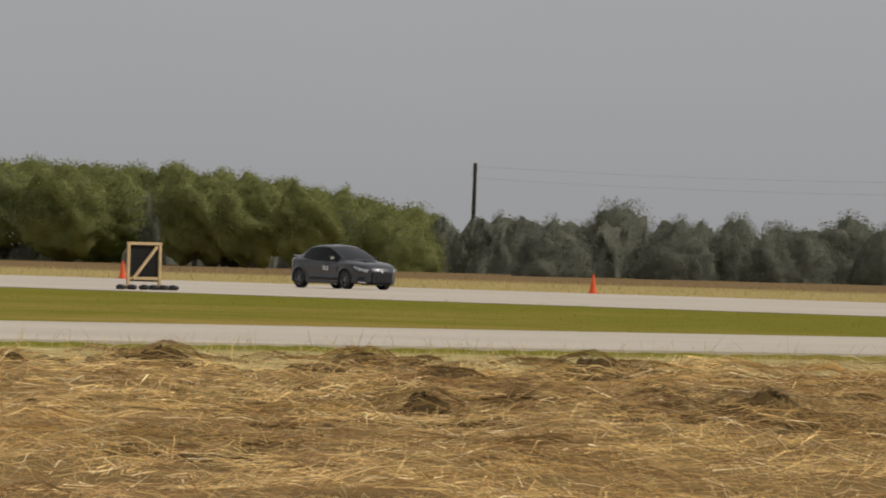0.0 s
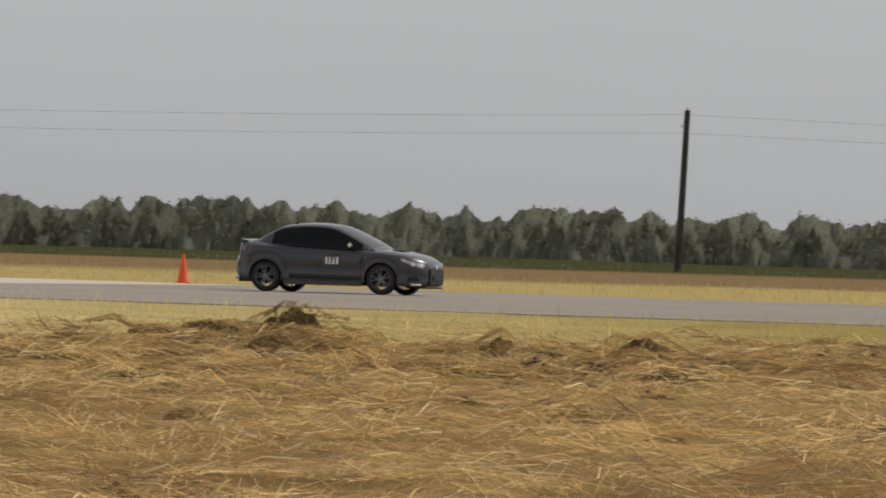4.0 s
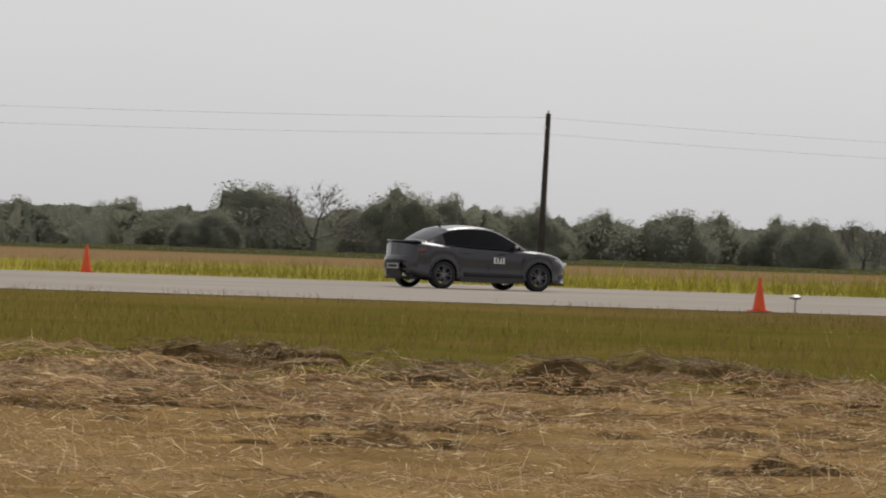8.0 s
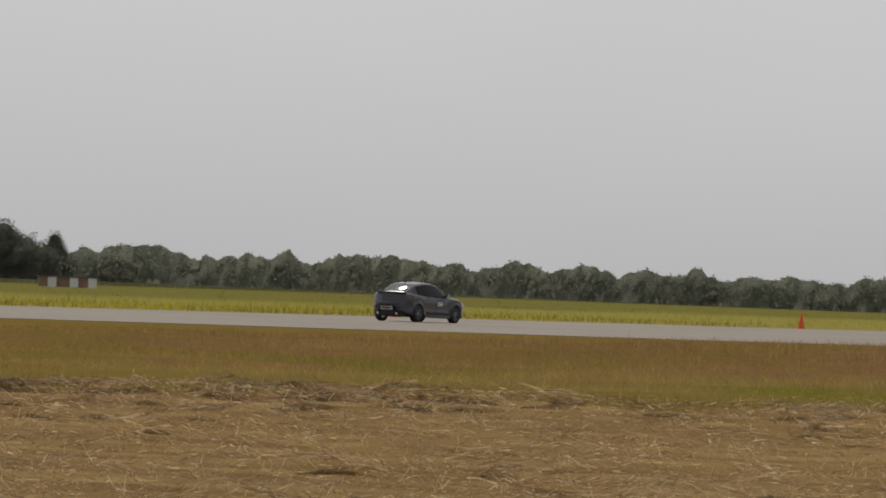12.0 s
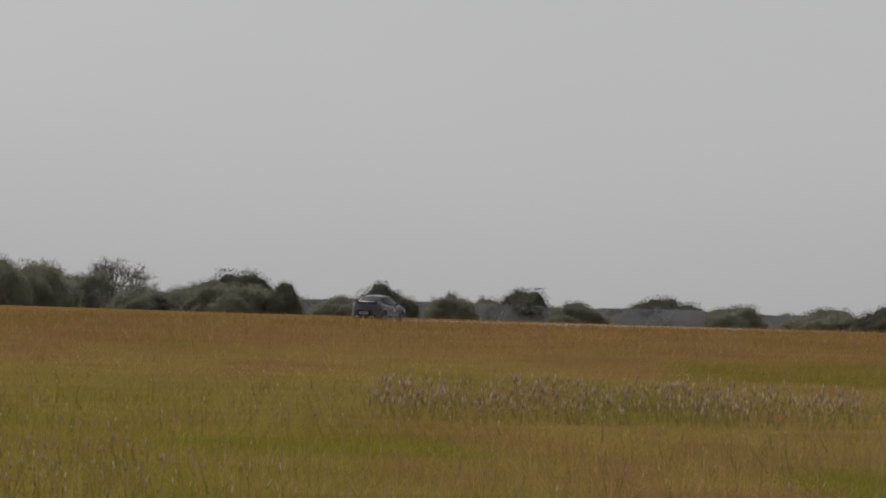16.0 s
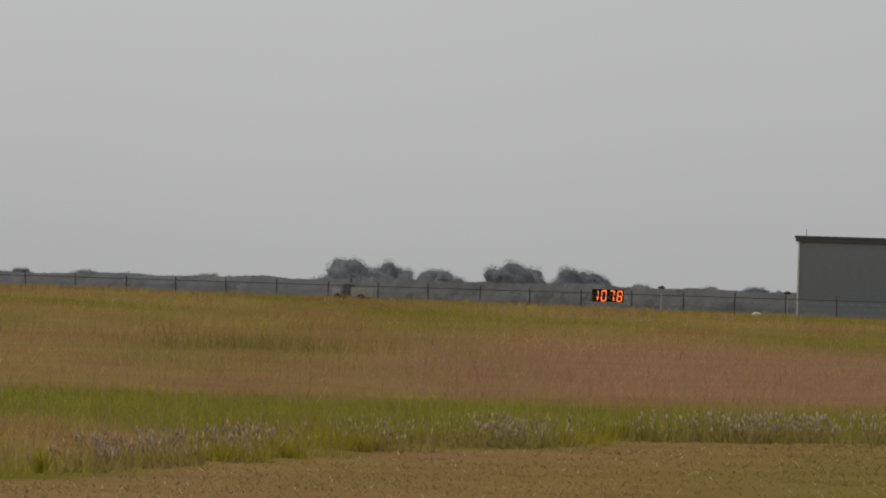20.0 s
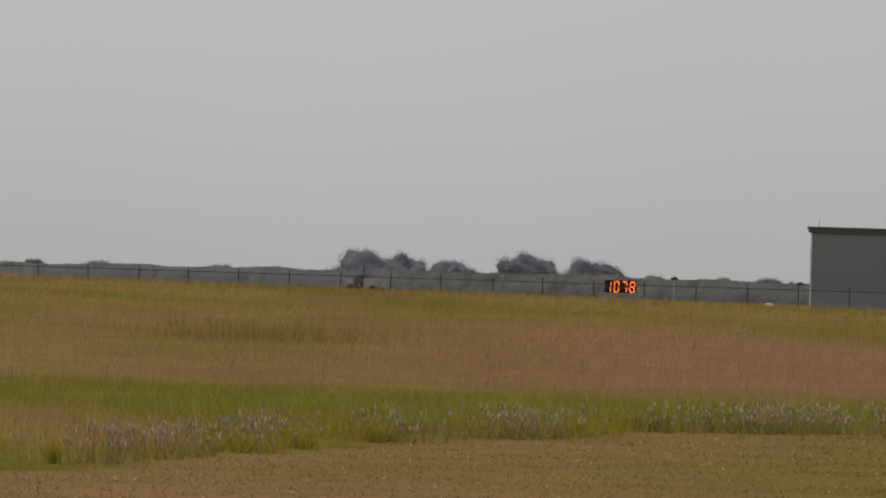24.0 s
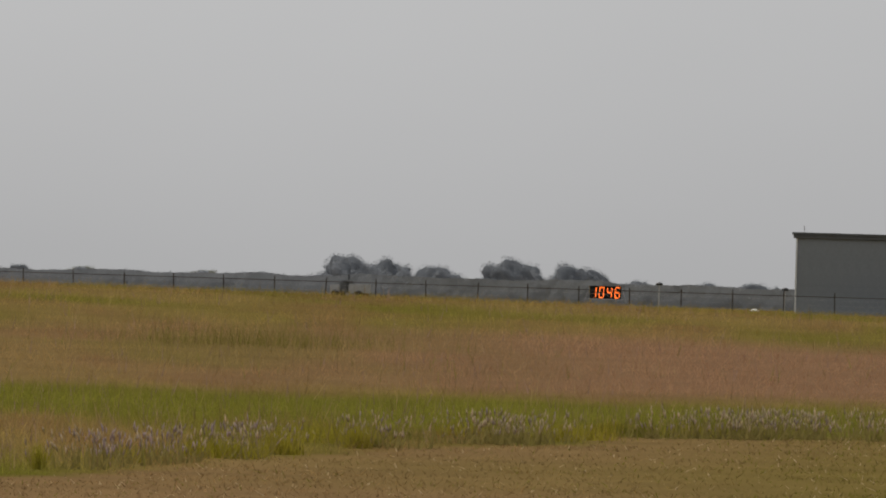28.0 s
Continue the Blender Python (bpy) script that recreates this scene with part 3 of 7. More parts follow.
def build_mounds():
    """Heaps and windrows of hay: a matted core with shade in its brown colour, steep on the near side, under straws
    combed over it.
    """
    x, y, r, g = spread(9500, -59, 62.5, 50, 158, 1.3, 43)
    az = np.degrees(np.arctan2(x, y))
    row = 1 - np.abs(2 * vnoise(x / 9 + 2 * vnoise(x / 20, y / 20, 45), y / 4.5, 44) - 1)
    big = np.interp(az, [-58, -50, -46, -40, -14, -8, -4, 2, 10, 25, 62], [0.16, 0.2, 0.26, 0.28, 0.36, 0.36, 0.28, 0.24, 0.22, 0.2, 0.14])
    edge = hay_edge(az)
    rim = step(r, edge - 36, edge - 10)
    keep = (hay_mask(x, y) > 0.5) & (row ** 2 * (0.25 + 0.8 * rim) > g.uniform(0.05, 0.95, len(x)))
    x, y, r, big, rim = x[keep], y[keep], r[keep], big[keep], rim[keep]
    rows = np.array([h for stretch in HEAPS for h in stretch])
    # smaller heaps along the rest of the edge, and where the camera swings past fast
    ea = np.concatenate([g.uniform(-36.5, -10.5, 45), g.uniform(10.5, 17.5, 10), g.uniform(24, 28, 8), g.uniform(44, 58, 22)])
    er = hay_edge(ea) - 30 * g.uniform(0, 1, 85) ** 2
    rows = np.concatenate([rows, np.stack([ea, er, g.uniform(0.4, 1.1, 85), np.where(ea < 0, 1.3, 0.7) * g.uniform(0.18, 0.36, 85)], -1)])
    side = np.where(g.uniform(0, 1, len(rows)) < 0.5, -1, 1)      # each runs out into a lower shoulder
    for k in (1, -0.8):
        run = rows.copy()[:len(side)]
        run[:, 0] += k * side * np.degrees(run[:, 2] * 0.75 / run[:, 1])
        run[:, 1] += g.uniform(-0.3, 1.2, len(side))
        run[:, 3] *= g.uniform(0.35, 0.75, len(side))
        rows = np.concatenate([rows, run])
    hx, hy = rows[:, 1] * np.sin(np.radians(rows[:, 0])), rows[:, 1] * np.cos(np.radians(rows[:, 0]))
    deep = np.append(np.zeros(len(x)), np.ones(len(rows)))
    m0 = len(x)
    high = np.append(big * g.uniform(0.2, 0.75, m0) * (0.6 + 0.4 * rim), rows[:, 3] * np.where(rows[:, 0] < 0, 1.08, 0.9))
    ww = np.append(g.uniform(0.25, 0.7, m0) * (0.7 + 0.5 * rim), rows[:, 2] * 0.66)
    dd = np.append(g.uniform(0.25, 0.5, m0), 0.30 + 0.45 * rows[:, 3])
    x, y, r = np.append(x, hx), np.append(y, hy), np.append(r, rows[:, 1])
    m = len(x)
    turn = np.arctan2(y, x) - np.pi / 2 + g.normal(0, 0.5, m) * (1 - 0.7 * deep)
    base = land(x, y)
    slope = np.where(deep > 0, 0.4, 0.8)                # how far the near side runs out
    # cores
    nu, nv = 12, 4
    rings = []
    for j in range(nv + 1):
        q = 0.86 * (1 - j / nv)
        for i in range(nu):
            t = 2 * np.pi * i / nu
            wob = 1 + 0.55 * (vnoise(x * 3 + 5 * i, y * 3 + 3 * j, 46) - 0.5)
            lx, ly = np.cos(t) * q * ww * wob, np.sin(t) * q * dd * wob
            ly = np.where(ly < 0, ly * slope, ly)
            lump = 1 + 0.7 * (vnoise(x * 4 + 7 * i, y * 4 + 5 * j, 48) - 0.5)
            rings.append(np.stack([x + lx * np.cos(turn) - ly * np.sin(turn), y + lx * np.sin(turn) + ly * np.cos(turn), base - 0.08 + (high * 0.74 * lump + 0.08) * dome(q / 0.86)], -1))
    v = np.stack(rings, 1)
    f = []
    for j in range(nv):
        for i in range(nu):
            f.append([j * nu + i, j * nu + (i + 1) % nu, (j + 1) * nu + (i + 1) % nu, (j + 1) * nu + i])
    f = (np.arange(m)[:, None, None] * (nu * (nv + 1)) + np.array(f)[None]).reshape(-1, 4)
    # the hollows' shade is put into the cores' dark brown
    col = np.repeat((np.array([[0.12, 0.079, 0.036]]) * g.uniform(0.75, 1.3, (m, 1)))[:, None], nu * (nv + 1), 1) * g.uniform(0.6, 1.5, (m, nu * (nv + 1), 1))
    tagged(new("hay_heaps", np_mesh("hay_heaps", v.reshape(-1, 3), f, M_GROUND, col.reshape(-1, 3), smooth=True)), "brown heaps and windrows of matted hay, shade in the colour", "hay", kind="stuff")
    # coats: each straw hugs the heap from its start over a middle to its end
    per = np.clip((ww * (90 + 420 * high) * (1 + 2.2 * deep)).astype(int), 40, 620)
    who = np.repeat(np.arange(m), per)
    n = len(who)
    t, q = g.uniform(0, 2 * np.pi, n), g.uniform(0, 1, n) ** 0.6 * (1 + 0.35 * deep[who])
    lx, ly = np.cos(t) * q, np.sin(t) * q
    thin = (deep[who] < 1) | (ly > -0.35) | (g.uniform(0, 1, n) < np.where(x[who] < 0, 0.5, 0.45))   # the steep side stays half bare, so the dark core reads as shade
    who, lx, ly = who[thin], lx[thin], ly[thin]
    n = len(who)
    wx, wy, hh, tt, bb = ww[who], dd[who], high[who], turn[who], base[who]
    comb = 2 * np.pi * vnoise(x * 1.7, y * 1.7, 49)[who] + g.normal(0, 0.45, n) + np.where(deep[who] > 0, 0.8 * lx, 0)
    long = g.uniform(0.2, 0.6, n) * np.interp(np.degrees(np.arctan2(x, y)), [-3, 10], [1, 0.7])[who] * (1 - 0.4 * deep[who])
    pts = []
    for k in (0, 0.5, 1.0):
        u, w = lx + np.cos(comb) * long * k / wx, ly + np.sin(comb) * long * k / wy
        d = np.hypot(u, w)
        ox, oy = u * wx, w * wy
        oy = np.where(oy < 0, oy * slope[who], oy)
        px, py = x[who] + ox * np.cos(tt) - oy * np.sin(tt), y[who] + ox * np.sin(tt) + oy * np.cos(tt)
        z = np.maximum(bb + hh * dome(d / 1.12) * (0.75 + 0.4 * vnoise(px * 4, py * 4, 58)), hay_top(px, py)) + g.uniform(-0.015, 0.03, n)
        pts.append(np.stack([px, py, z], -1))
    wild = (g.uniform(0, 1, n) < 0.10) * g.uniform(0.03, 0.14, n)
    pts[2][:, 2] += wild
    wide = g.uniform(0.0024, 0.0056, n) * (r[who] / 60) ** 0.4
    a = comb + tt
    w = np.stack([-np.sin(a) * wide / 2, np.cos(a) * wide / 2, wide * g.uniform(-0.3, 1.0, n)], -1)
    tint = (g.uniform(0.62, 1.08, m) * (1 - 0.36 * deep))[who][:, None]     # shade on the placed heaps is put into the straws' colour
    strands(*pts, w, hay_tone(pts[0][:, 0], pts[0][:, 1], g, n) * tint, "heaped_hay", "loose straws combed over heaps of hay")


def build_grass():
    # short grass on both sides of the pavement
    x, y, r, g = spread(190000, -62, 62, 88, 270, 1.6, 61)
    ok = (y < NEAR + 0.3) & ~paved(x, y) & (hay_mask(x, y) < 0.6) & (meadow_mask(x, y) < 0.4)
    x, y, r = x[ok], y[ok], r[ok]
    patch = vnoise(x / 3, y / 2, 62)
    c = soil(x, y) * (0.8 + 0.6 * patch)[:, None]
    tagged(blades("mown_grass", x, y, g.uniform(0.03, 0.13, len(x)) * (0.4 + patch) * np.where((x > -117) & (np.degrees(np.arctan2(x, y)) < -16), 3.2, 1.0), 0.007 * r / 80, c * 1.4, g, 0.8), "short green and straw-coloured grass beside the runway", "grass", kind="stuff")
    # russet and olive seed stems that stand in the strip before the runway
    x, y, r, g = spread(130000, -4, 60, 92, 190, 1.6, 77)
    ok = (y < NEAR - 1.0) & (hay_mask(x, y) < 0.3) & (meadow_mask(x, y) < 0.4) & (vnoise(x / 6, y / 9, 78) * 0.6 + vnoise(x / 1.8, y / 4, 79) * 0.4 > 0.42)
    x, y, r = x[ok], y[ok], r[ok]
    pick = g.uniform(0, 1, len(x))[:, None]
    c = soil(x, y) * 1.25
    c = np.where(pick < 0.35, np.array([0.21, 0.135, 0.06]), np.where(pick < 0.45, np.array([0.33, 0.25, 0.11]), c))
    tagged(blades("seed_stems", x, y, g.uniform(0.08, 0.24, len(x)), 0.008 * r / 100, c * g.uniform(0.75, 1.2, (len(x), 1)), g, 0.3), "russet and olive seeding grass before the runway", "grass", kind="stuff")
    # verge beyond the runway
    x, y, r, g = spread(220000, -62, 66, 210, 620, 1.9, 63)
    ok = (y > FAR - 0.2) & (y < 278)
    x, y, r = x[ok], y[ok], r[ok]
    patch = vnoise(x / 5, y / 4, 64)
    c = soil(x, y) * (0.85 + 0.5 * patch)[:, None]
    tagged(blades("verge_grass", x, y, g.uniform(0.12, 0.34, len(x)) * (0.5 + patch) * step(y, FAR - 2, FAR + 5), 0.014 * r / 200, c * 1.15, g, 0.6), "yellow-green roadside grass along the far edge of the runway", "grass", kind="stuff")
    x, y, r, g = spread(50000, -62, 66, 255, 700, 1.9, 65)
    ok = (y > 270) & (y < 345)
    x, y, r = x[ok], y[ok], r[ok]
    patch = vnoise(x / 9, y / 6, 66)
    c = soil(x, y) * (0.8 + 0.5 * patch)[:, None]
    tagged(blades("russet_grass", x, y, g.uniform(0.12, 0.3, len(x)) * (0.5 + patch), 0.016 * r / 250, c * 1.3, g, 0.6), "russet and olive tall grass before the scrub", "grass", kind="stuff")
    # rank yellow-green weeds that stand along the far edge
    x, y, r, g = spread(190000, 12, 60, 215, 440, 1.9, 81)
    clump = vnoise(x / 5, y / 5, 82) * 0.6 + vnoise(x / 1.6, y / 1.6, 83) * 0.4
    ok = (y > FAR + 1.5) & (y < 236) & (clump > 0.2)
    x, y, r, clump = x[ok], y[ok], r[ok], clump[ok]
    az = np.degrees(np.arctan2(x, y))
    tall = np.interp(az, [12, 26, 36, 46, 52, 60], [0.14, 0.3, 0.95, 0.85, 0.5, 0.3]) * (0.35 + 1.0 * clump)
    c = np.where((vnoise(x / 9, y / 9, 84) > 0.58)[:, None], np.array([0.40, 0.33, 0.035]), np.array([0.22, 0.195, 0.035])) * g.uniform(0.75, 1.25, (len(x), 1))
    tagged(blades("verge_weeds", x, y, tall * g.uniform(0.55, 1.05, len(x)), 0.022 * r / 200, c, g, 0.3), "rank yellow-green weeds along the far edge of the runway", "weeds", kind="stuff")
    # a stand of tall pale grass across the runway
    x, y, r, g = spread(9000, -47.9, -43.6, 285, 345, 1.0, 71)
    ok = (y > FAR + 1) & (vnoise(x / 6, y / 3, 72) > 0.35)
    x, y, r = x[ok], y[ok], r[ok]
    tall = 0.45 + 0.9 * vnoise(x / 4, y / 4, 73)
    tagged(blades("straw_grass", x, y, tall * g.uniform(0.6, 1.1, len(x)), np.full(len(x), 0.03), np.array([0.50, 0.39, 0.17]) * g.uniform(0.7, 1.2, (len(x), 1)), g, 0.7), "tall pale straw-coloured grass beyond the runway", "grass", kind="stuff")
    # weeds left standing along the edge of the hay
    g = np.random.RandomState(75)
    az = g.uniform(18, 61, 16000)
    r = hay_edge(az) + g.uniform(-3, 9, 16000)
    x, y = r * np.sin(np.radians(az)), r * np.cos(np.radians(az))
    ok = vnoise(x / 2.5, y / 2.5, 76) * np.interp(az, [18, 44, 50], [0.75, 0.9, 1.15]) > 0.55
    x, y, az = x[ok], y[ok], az[ok]
    c = np.where((g.uniform(0, 1, len(x)) < 0.35)[:, None], np.array([0.34, 0.25, 0.12]), np.array([0.17, 0.15, 0.03])) * g.uniform(0.7, 1.2, (len(x), 1))
    tagged(blades("edge_weeds", x, y, g.uniform(0.08, 0.3, len(x)), np.full(len(x), 0.009), c, g, 0.5), "straggling olive and tan weeds along the hay's edge", "grass", kind="stuff")
    # uncut meadow
    x, y, r, g = spread(620000, 52, 90, 64, 420, 2.1, 67)
    ok = meadow_mask(x, y) > g.uniform(0.05, 0.8, len(x))
    x, y, r = x[ok], y[ok], r[ok]
    patch = vnoise(x / 2.2, y / 2.2, 68)
    c = meadow_colour(x, y) * (0.8 + 0.5 * patch)[:, None]
    c = c * np.where(g.uniform(0, 1, len(x)) < 0.15, 1.2, 1.0)[:, None]
    tagged(blades("meadow_grass", x, y, g.uniform(0.07, 0.22, len(x)) * (0.5 + 0.8 * patch), 0.0065 * (r / 70) ** 0.7, c * 1.25, g, 0.9), "tall uncut olive and tan meadow grass", "grass", kind="stuff")
    # taller stems with tan, brown and mauve tops that stand over the meadow
    x, y, r, g = spread(36000, 56, 88, 66, 230, 2.05, 87)
    ok = (meadow_mask(x, y) > 0.7) & (vnoise(x / 2.4, y / 3.5, 88) * 0.6 + vnoise(x / 9, y / 14, 89) * 0.4 > 0.5)
    x, y, r = x[ok], y[ok], r[ok]
    pick = g.uniform(0, 1, len(x))[:, None]
    c = np.where(pick < 0.45, np.array([0.36, 0.26, 0.12]), np.where(pick < 0.6, np.array([0.20, 0.14, 0.06]), np.where(pick < 0.85, np.array([0.30, 0.20, 0.17]), np.array([0.20, 0.19, 0.03]))))
    tagged(blades("meadow_stems", x, y, g.uniform(0.16, 0.38, len(x)), 0.007 * (r / 70) ** 0.7, c * g.uniform(0.8, 1.2, (len(x), 1)), g, 0.22), "tall thin tan and brown stems over the meadow", "grass", kind="stuff")
    # mown lawn before the meadow
    x, y, r, g = spread(170000, 61, 86, 62, 118, 1.9, 69)
    ok = (meadow_mask(x, y) < 0.5) & (hay_mask(x, y) < 0.5)
    x, y, r = x[ok], y[ok], r[ok]
    clump = vnoise(x / 0.35, y / 1.2, 70)
    c = soil(x, y) * (g.uniform(0.5, 1.5, (len(x), 1)) + 0.9 * (clump[:, None] - 0.3))
    c = np.where((g.uniform(0, 1, len(x)) < 0.10 + 0.3 * step(np.degrees(np.arctan2(x, y)), 81, 83.5))[:, None], np.array([0.20, 0.18, 0.03]), c)
    c = np.where((g.uniform(0, 1, len(x)) < 0.06)[:, None], np.array([0.62, 0.48, 0.29]), c)
    tagged(blades("clipped_grass", x, y, g.uniform(0.015, 0.05, len(x)) * (0.4 + 1.3 * clump), 0.02 * r / 80, c, g, 1.2), "dry clipped lawn grass before the meadow", "grass", kind="stuff")


# ---- trees and poles ----
def leaf_cloud(g, centres, radii, n, size, inner=0.25):
    """n small leaf faces in lobes."""
    pick = g.randint(0, len(centres), n)
    d = g.normal(0, 1, (n, 3))
    d /= np.linalg.norm(d, axis=1)[:, None]
    p = centres[pick] + d * radii[pick] * g.uniform(inner, 1.12, (n, 1))
    a, b = g.normal(0, 1, (n, 3)), g.normal(0, 1, (n, 3))
    s = size * g.uniform(0.5, 1.3, (n, 1))
    a, b = a / np.linalg.norm(a, axis=1)[:, None] * s, b / np.linalg.norm(b, axis=1)[:, None] * s
    v = np.stack([p, p + a, p + b], 1)
    v[..., 2] = np.maximum(v[..., 2], 0.02)
    return v.reshape(-1, 3), np.arange(3 * n).reshape(-1, 3)


def limbs(g, kids, spread_by, base=0.035, fork=0.28):
    """Tapered trunk and limbs, unit height; returns a bmesh and the twig ends."""
    bm, tips = bmesh.new(), []

    def grow(p, way, length, r, depth):
        q = p + way * length
        rod(bm, p, q, r, r * 0.66, 5 if depth < 2 else 3)
        if depth == kids:
            tips.append(q)
            return
        for _ in range(3 if depth in (1, 2) else 2 + (depth == 0)):
            turn = Vector((g.normal(0, spread_by), g.normal(0, spread_by), g.normal(0.12, 0.2)))
            w = (way + turn).normalized()
            if w.z < 0.0:
                w.z *= -0.3
            grow(q, w.normalized(), length * g.uniform(0.62, 0.88), r * 0.62, depth + 1)

    grow(Vector((0, 0, -0.02)), Vector((g.normal(0, 0.08), g.normal(0, 0.08), 1)).normalized(), fork, base, 0)
    return bm, tips


TREES = {}


def tree_proto(kind, i):
    """One of a few builds of a kind, unit height and width, at the origin."""
    g = np.random.RandomState(1000 + i * 17 + ord(kind))
    root = new({"b": "bush", "o": "tree", "k": "tree", "g": "tree", "d": "bare_tree"}[kind])
    if kind == "d":
        # limbs that fork twice and reach a rounded crown, then a haze of twigs
        bm, ends = bmesh.new(), []
        fork = Vector((g.normal(0, 0.02), g.normal(0, 0.02), 0.16))
        rod(bm, (0, 0, -0.02), fork, 0.024, 0.018, 6)

        def reach(way, k):
            return fork + Vector((way.x * 0.47, way.y * 0.47, way.z * 0.76)) * k

        def stray(way, by):
            w = way + Vector((g.normal(0, by), g.normal(0, by), g.normal(0.03, by)))
            w.z = abs(w.z)
            return w.normalized()

        for j in range(8):
            turn, rise = 2 * math.pi * (j + g.uniform(0, 0.6)) / 8, math.asin(g.uniform(0.12, 1.0))
            first = Vector((math.cos(turn) * math.cos(rise), math.sin(turn) * math.cos(rise), math.sin(rise)))
            p1 = reach(first, g.uniform(0.35, 0.5))
            rod(bm, fork, p1, 0.012, 0.008, 5)
            for _ in range(4):
                second = stray(first, 0.28)
                p2 = reach(second, g.uniform(0.62, 0.78))
                rod(bm, p1, p2, 0.007, 0.004, 4)
                ends += [p2]
                for _ in range(4):
                    p3 = reach(stray(second, 0.2), g.uniform(0.85, 1.0))
                    rod(bm, p2, p3, 0.0035, 0.002, 3)
                    ends += [p3, p2.lerp(p3, 0.5)]
        part("trunk", bm, M_BARK, root)
        c = np.repeat(np.array([tuple(q) for q in ends]), 11, 0)
        out = c - np.array(tuple(fork))
        out = out / np.linalg.norm(out, axis=1)[:, None] * 0.05 + g.normal(0, 0.032, c.shape)
        side = g.normal(0, 1, c.shape)
        side = side / np.linalg.norm(side, axis=1)[:, None] * 0.0022
        v = np.stack([c - side, c + side, c + out], 1)
        part("fine_branching", np_mesh("fine_branching", v.reshape(-1, 3), np.arange(3 * len(c)).reshape(-1, 3), M_BARK), None, root)
        v, f = leaf_cloud(g, c + out, np.full((len(c), 1), 0.02), 3000, 0.007)
        part("crown", np_mesh("crown", v, f, M_LEAF2), None, root)
        v, f = leaf_cloud(g, np.array([(g.uniform(-0.4, 0.4), g.uniform(-0.3, 0.3), 0.2) for _ in range(8)]), np.full((8, 1), 0.2), 5000, 0.012)
        part("undergrowth", np_mesh("undergrowth", v, f, M_LEAF2), None, root)
        return root
    bm, tips = limbs(g, 3, 0.5, 0.03, 0.22)
    part("trunk", bm, M_BARK, root)
    # a crumpled inner mass under a coat of leaves, both following the same lobes
    if i >= 10:
        size, mid, foot = np.array([0.45, 0.45, 0.90]), np.array([0, 0, 0.02]), 0.0
    else:
        size, mid, foot = np.array([0.40, 0.40, 0.50]), np.array([0, 0, 0.46]), 0.0

    def lobed(d):
        u, w = np.arctan2(d[:, 1], d[:, 0]), d[:, 2]
        s = 0.62 + 0.42 * vnoise(d[:, 0] * 2.6 + 20 + 7 * i, d[:, 1] * 2.6 + d[:, 2] * 3.1 + 20, 88) + 0.26 * vnoise(d[:, 0] * 6 + 40, d[:, 2] * 6 + d[:, 1] * 5 + 40 + i, 89) + 0.10 * vnoise(d[:, 0] * 14 + 60, d[:, 2] * 14 + d[:, 1] * 11 + 60 + i, 90)
        return d * (s * 0.95)[:, None]

    ball = bmesh.new()
    bmesh.ops.create_icosphere(ball, subdivisions=4, radius=1.0)
    bv, f = np.array([b.co for b in ball.verts]), np.array([[q.index for q in b.verts] for b in ball.faces])
    ball.free()
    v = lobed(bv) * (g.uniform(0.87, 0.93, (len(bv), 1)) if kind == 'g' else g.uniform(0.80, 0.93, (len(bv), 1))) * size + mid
    n = 14000
    d = g.normal(0, 1, (n, 3))
    d[:, 2] = np.abs(d[:, 2]) - 0.35 * (i < 10)
    d /= np.linalg.norm(d, axis=1)[:, None]
    p = lobed(d) * (0.80 + 0.20 * g.uniform(0, 1, (n, 1))) * size + mid
    s = g.uniform(0.008, 0.022, (n, 1))
    aspect = np.array([1, 1, 1.0]) if i < 10 else np.array([0.8, 0.8, 1.4])
    e1, e2 = g.normal(0, 1, (n, 3)), g.normal(0, 1, (n, 3))
    e1, e2 = e1 / np.linalg.norm(e1, axis=1)[:, None] * s * aspect, e2 / np.linalg.norm(e2, axis=1)[:, None] * s * aspect
    f = np.concatenate([f, len(v) + np.arange(3 * n).reshape(-1, 3)])
    v = np.concatenate([v, np.stack([p, p + e1, p + e2], 1).reshape(-1, 3)])
    v[:, 2] = np.maximum(v[:, 2], foot) / np.percentile(v[:, 2], 99.5)
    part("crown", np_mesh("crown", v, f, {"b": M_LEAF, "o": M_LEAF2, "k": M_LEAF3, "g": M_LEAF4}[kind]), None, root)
    return root


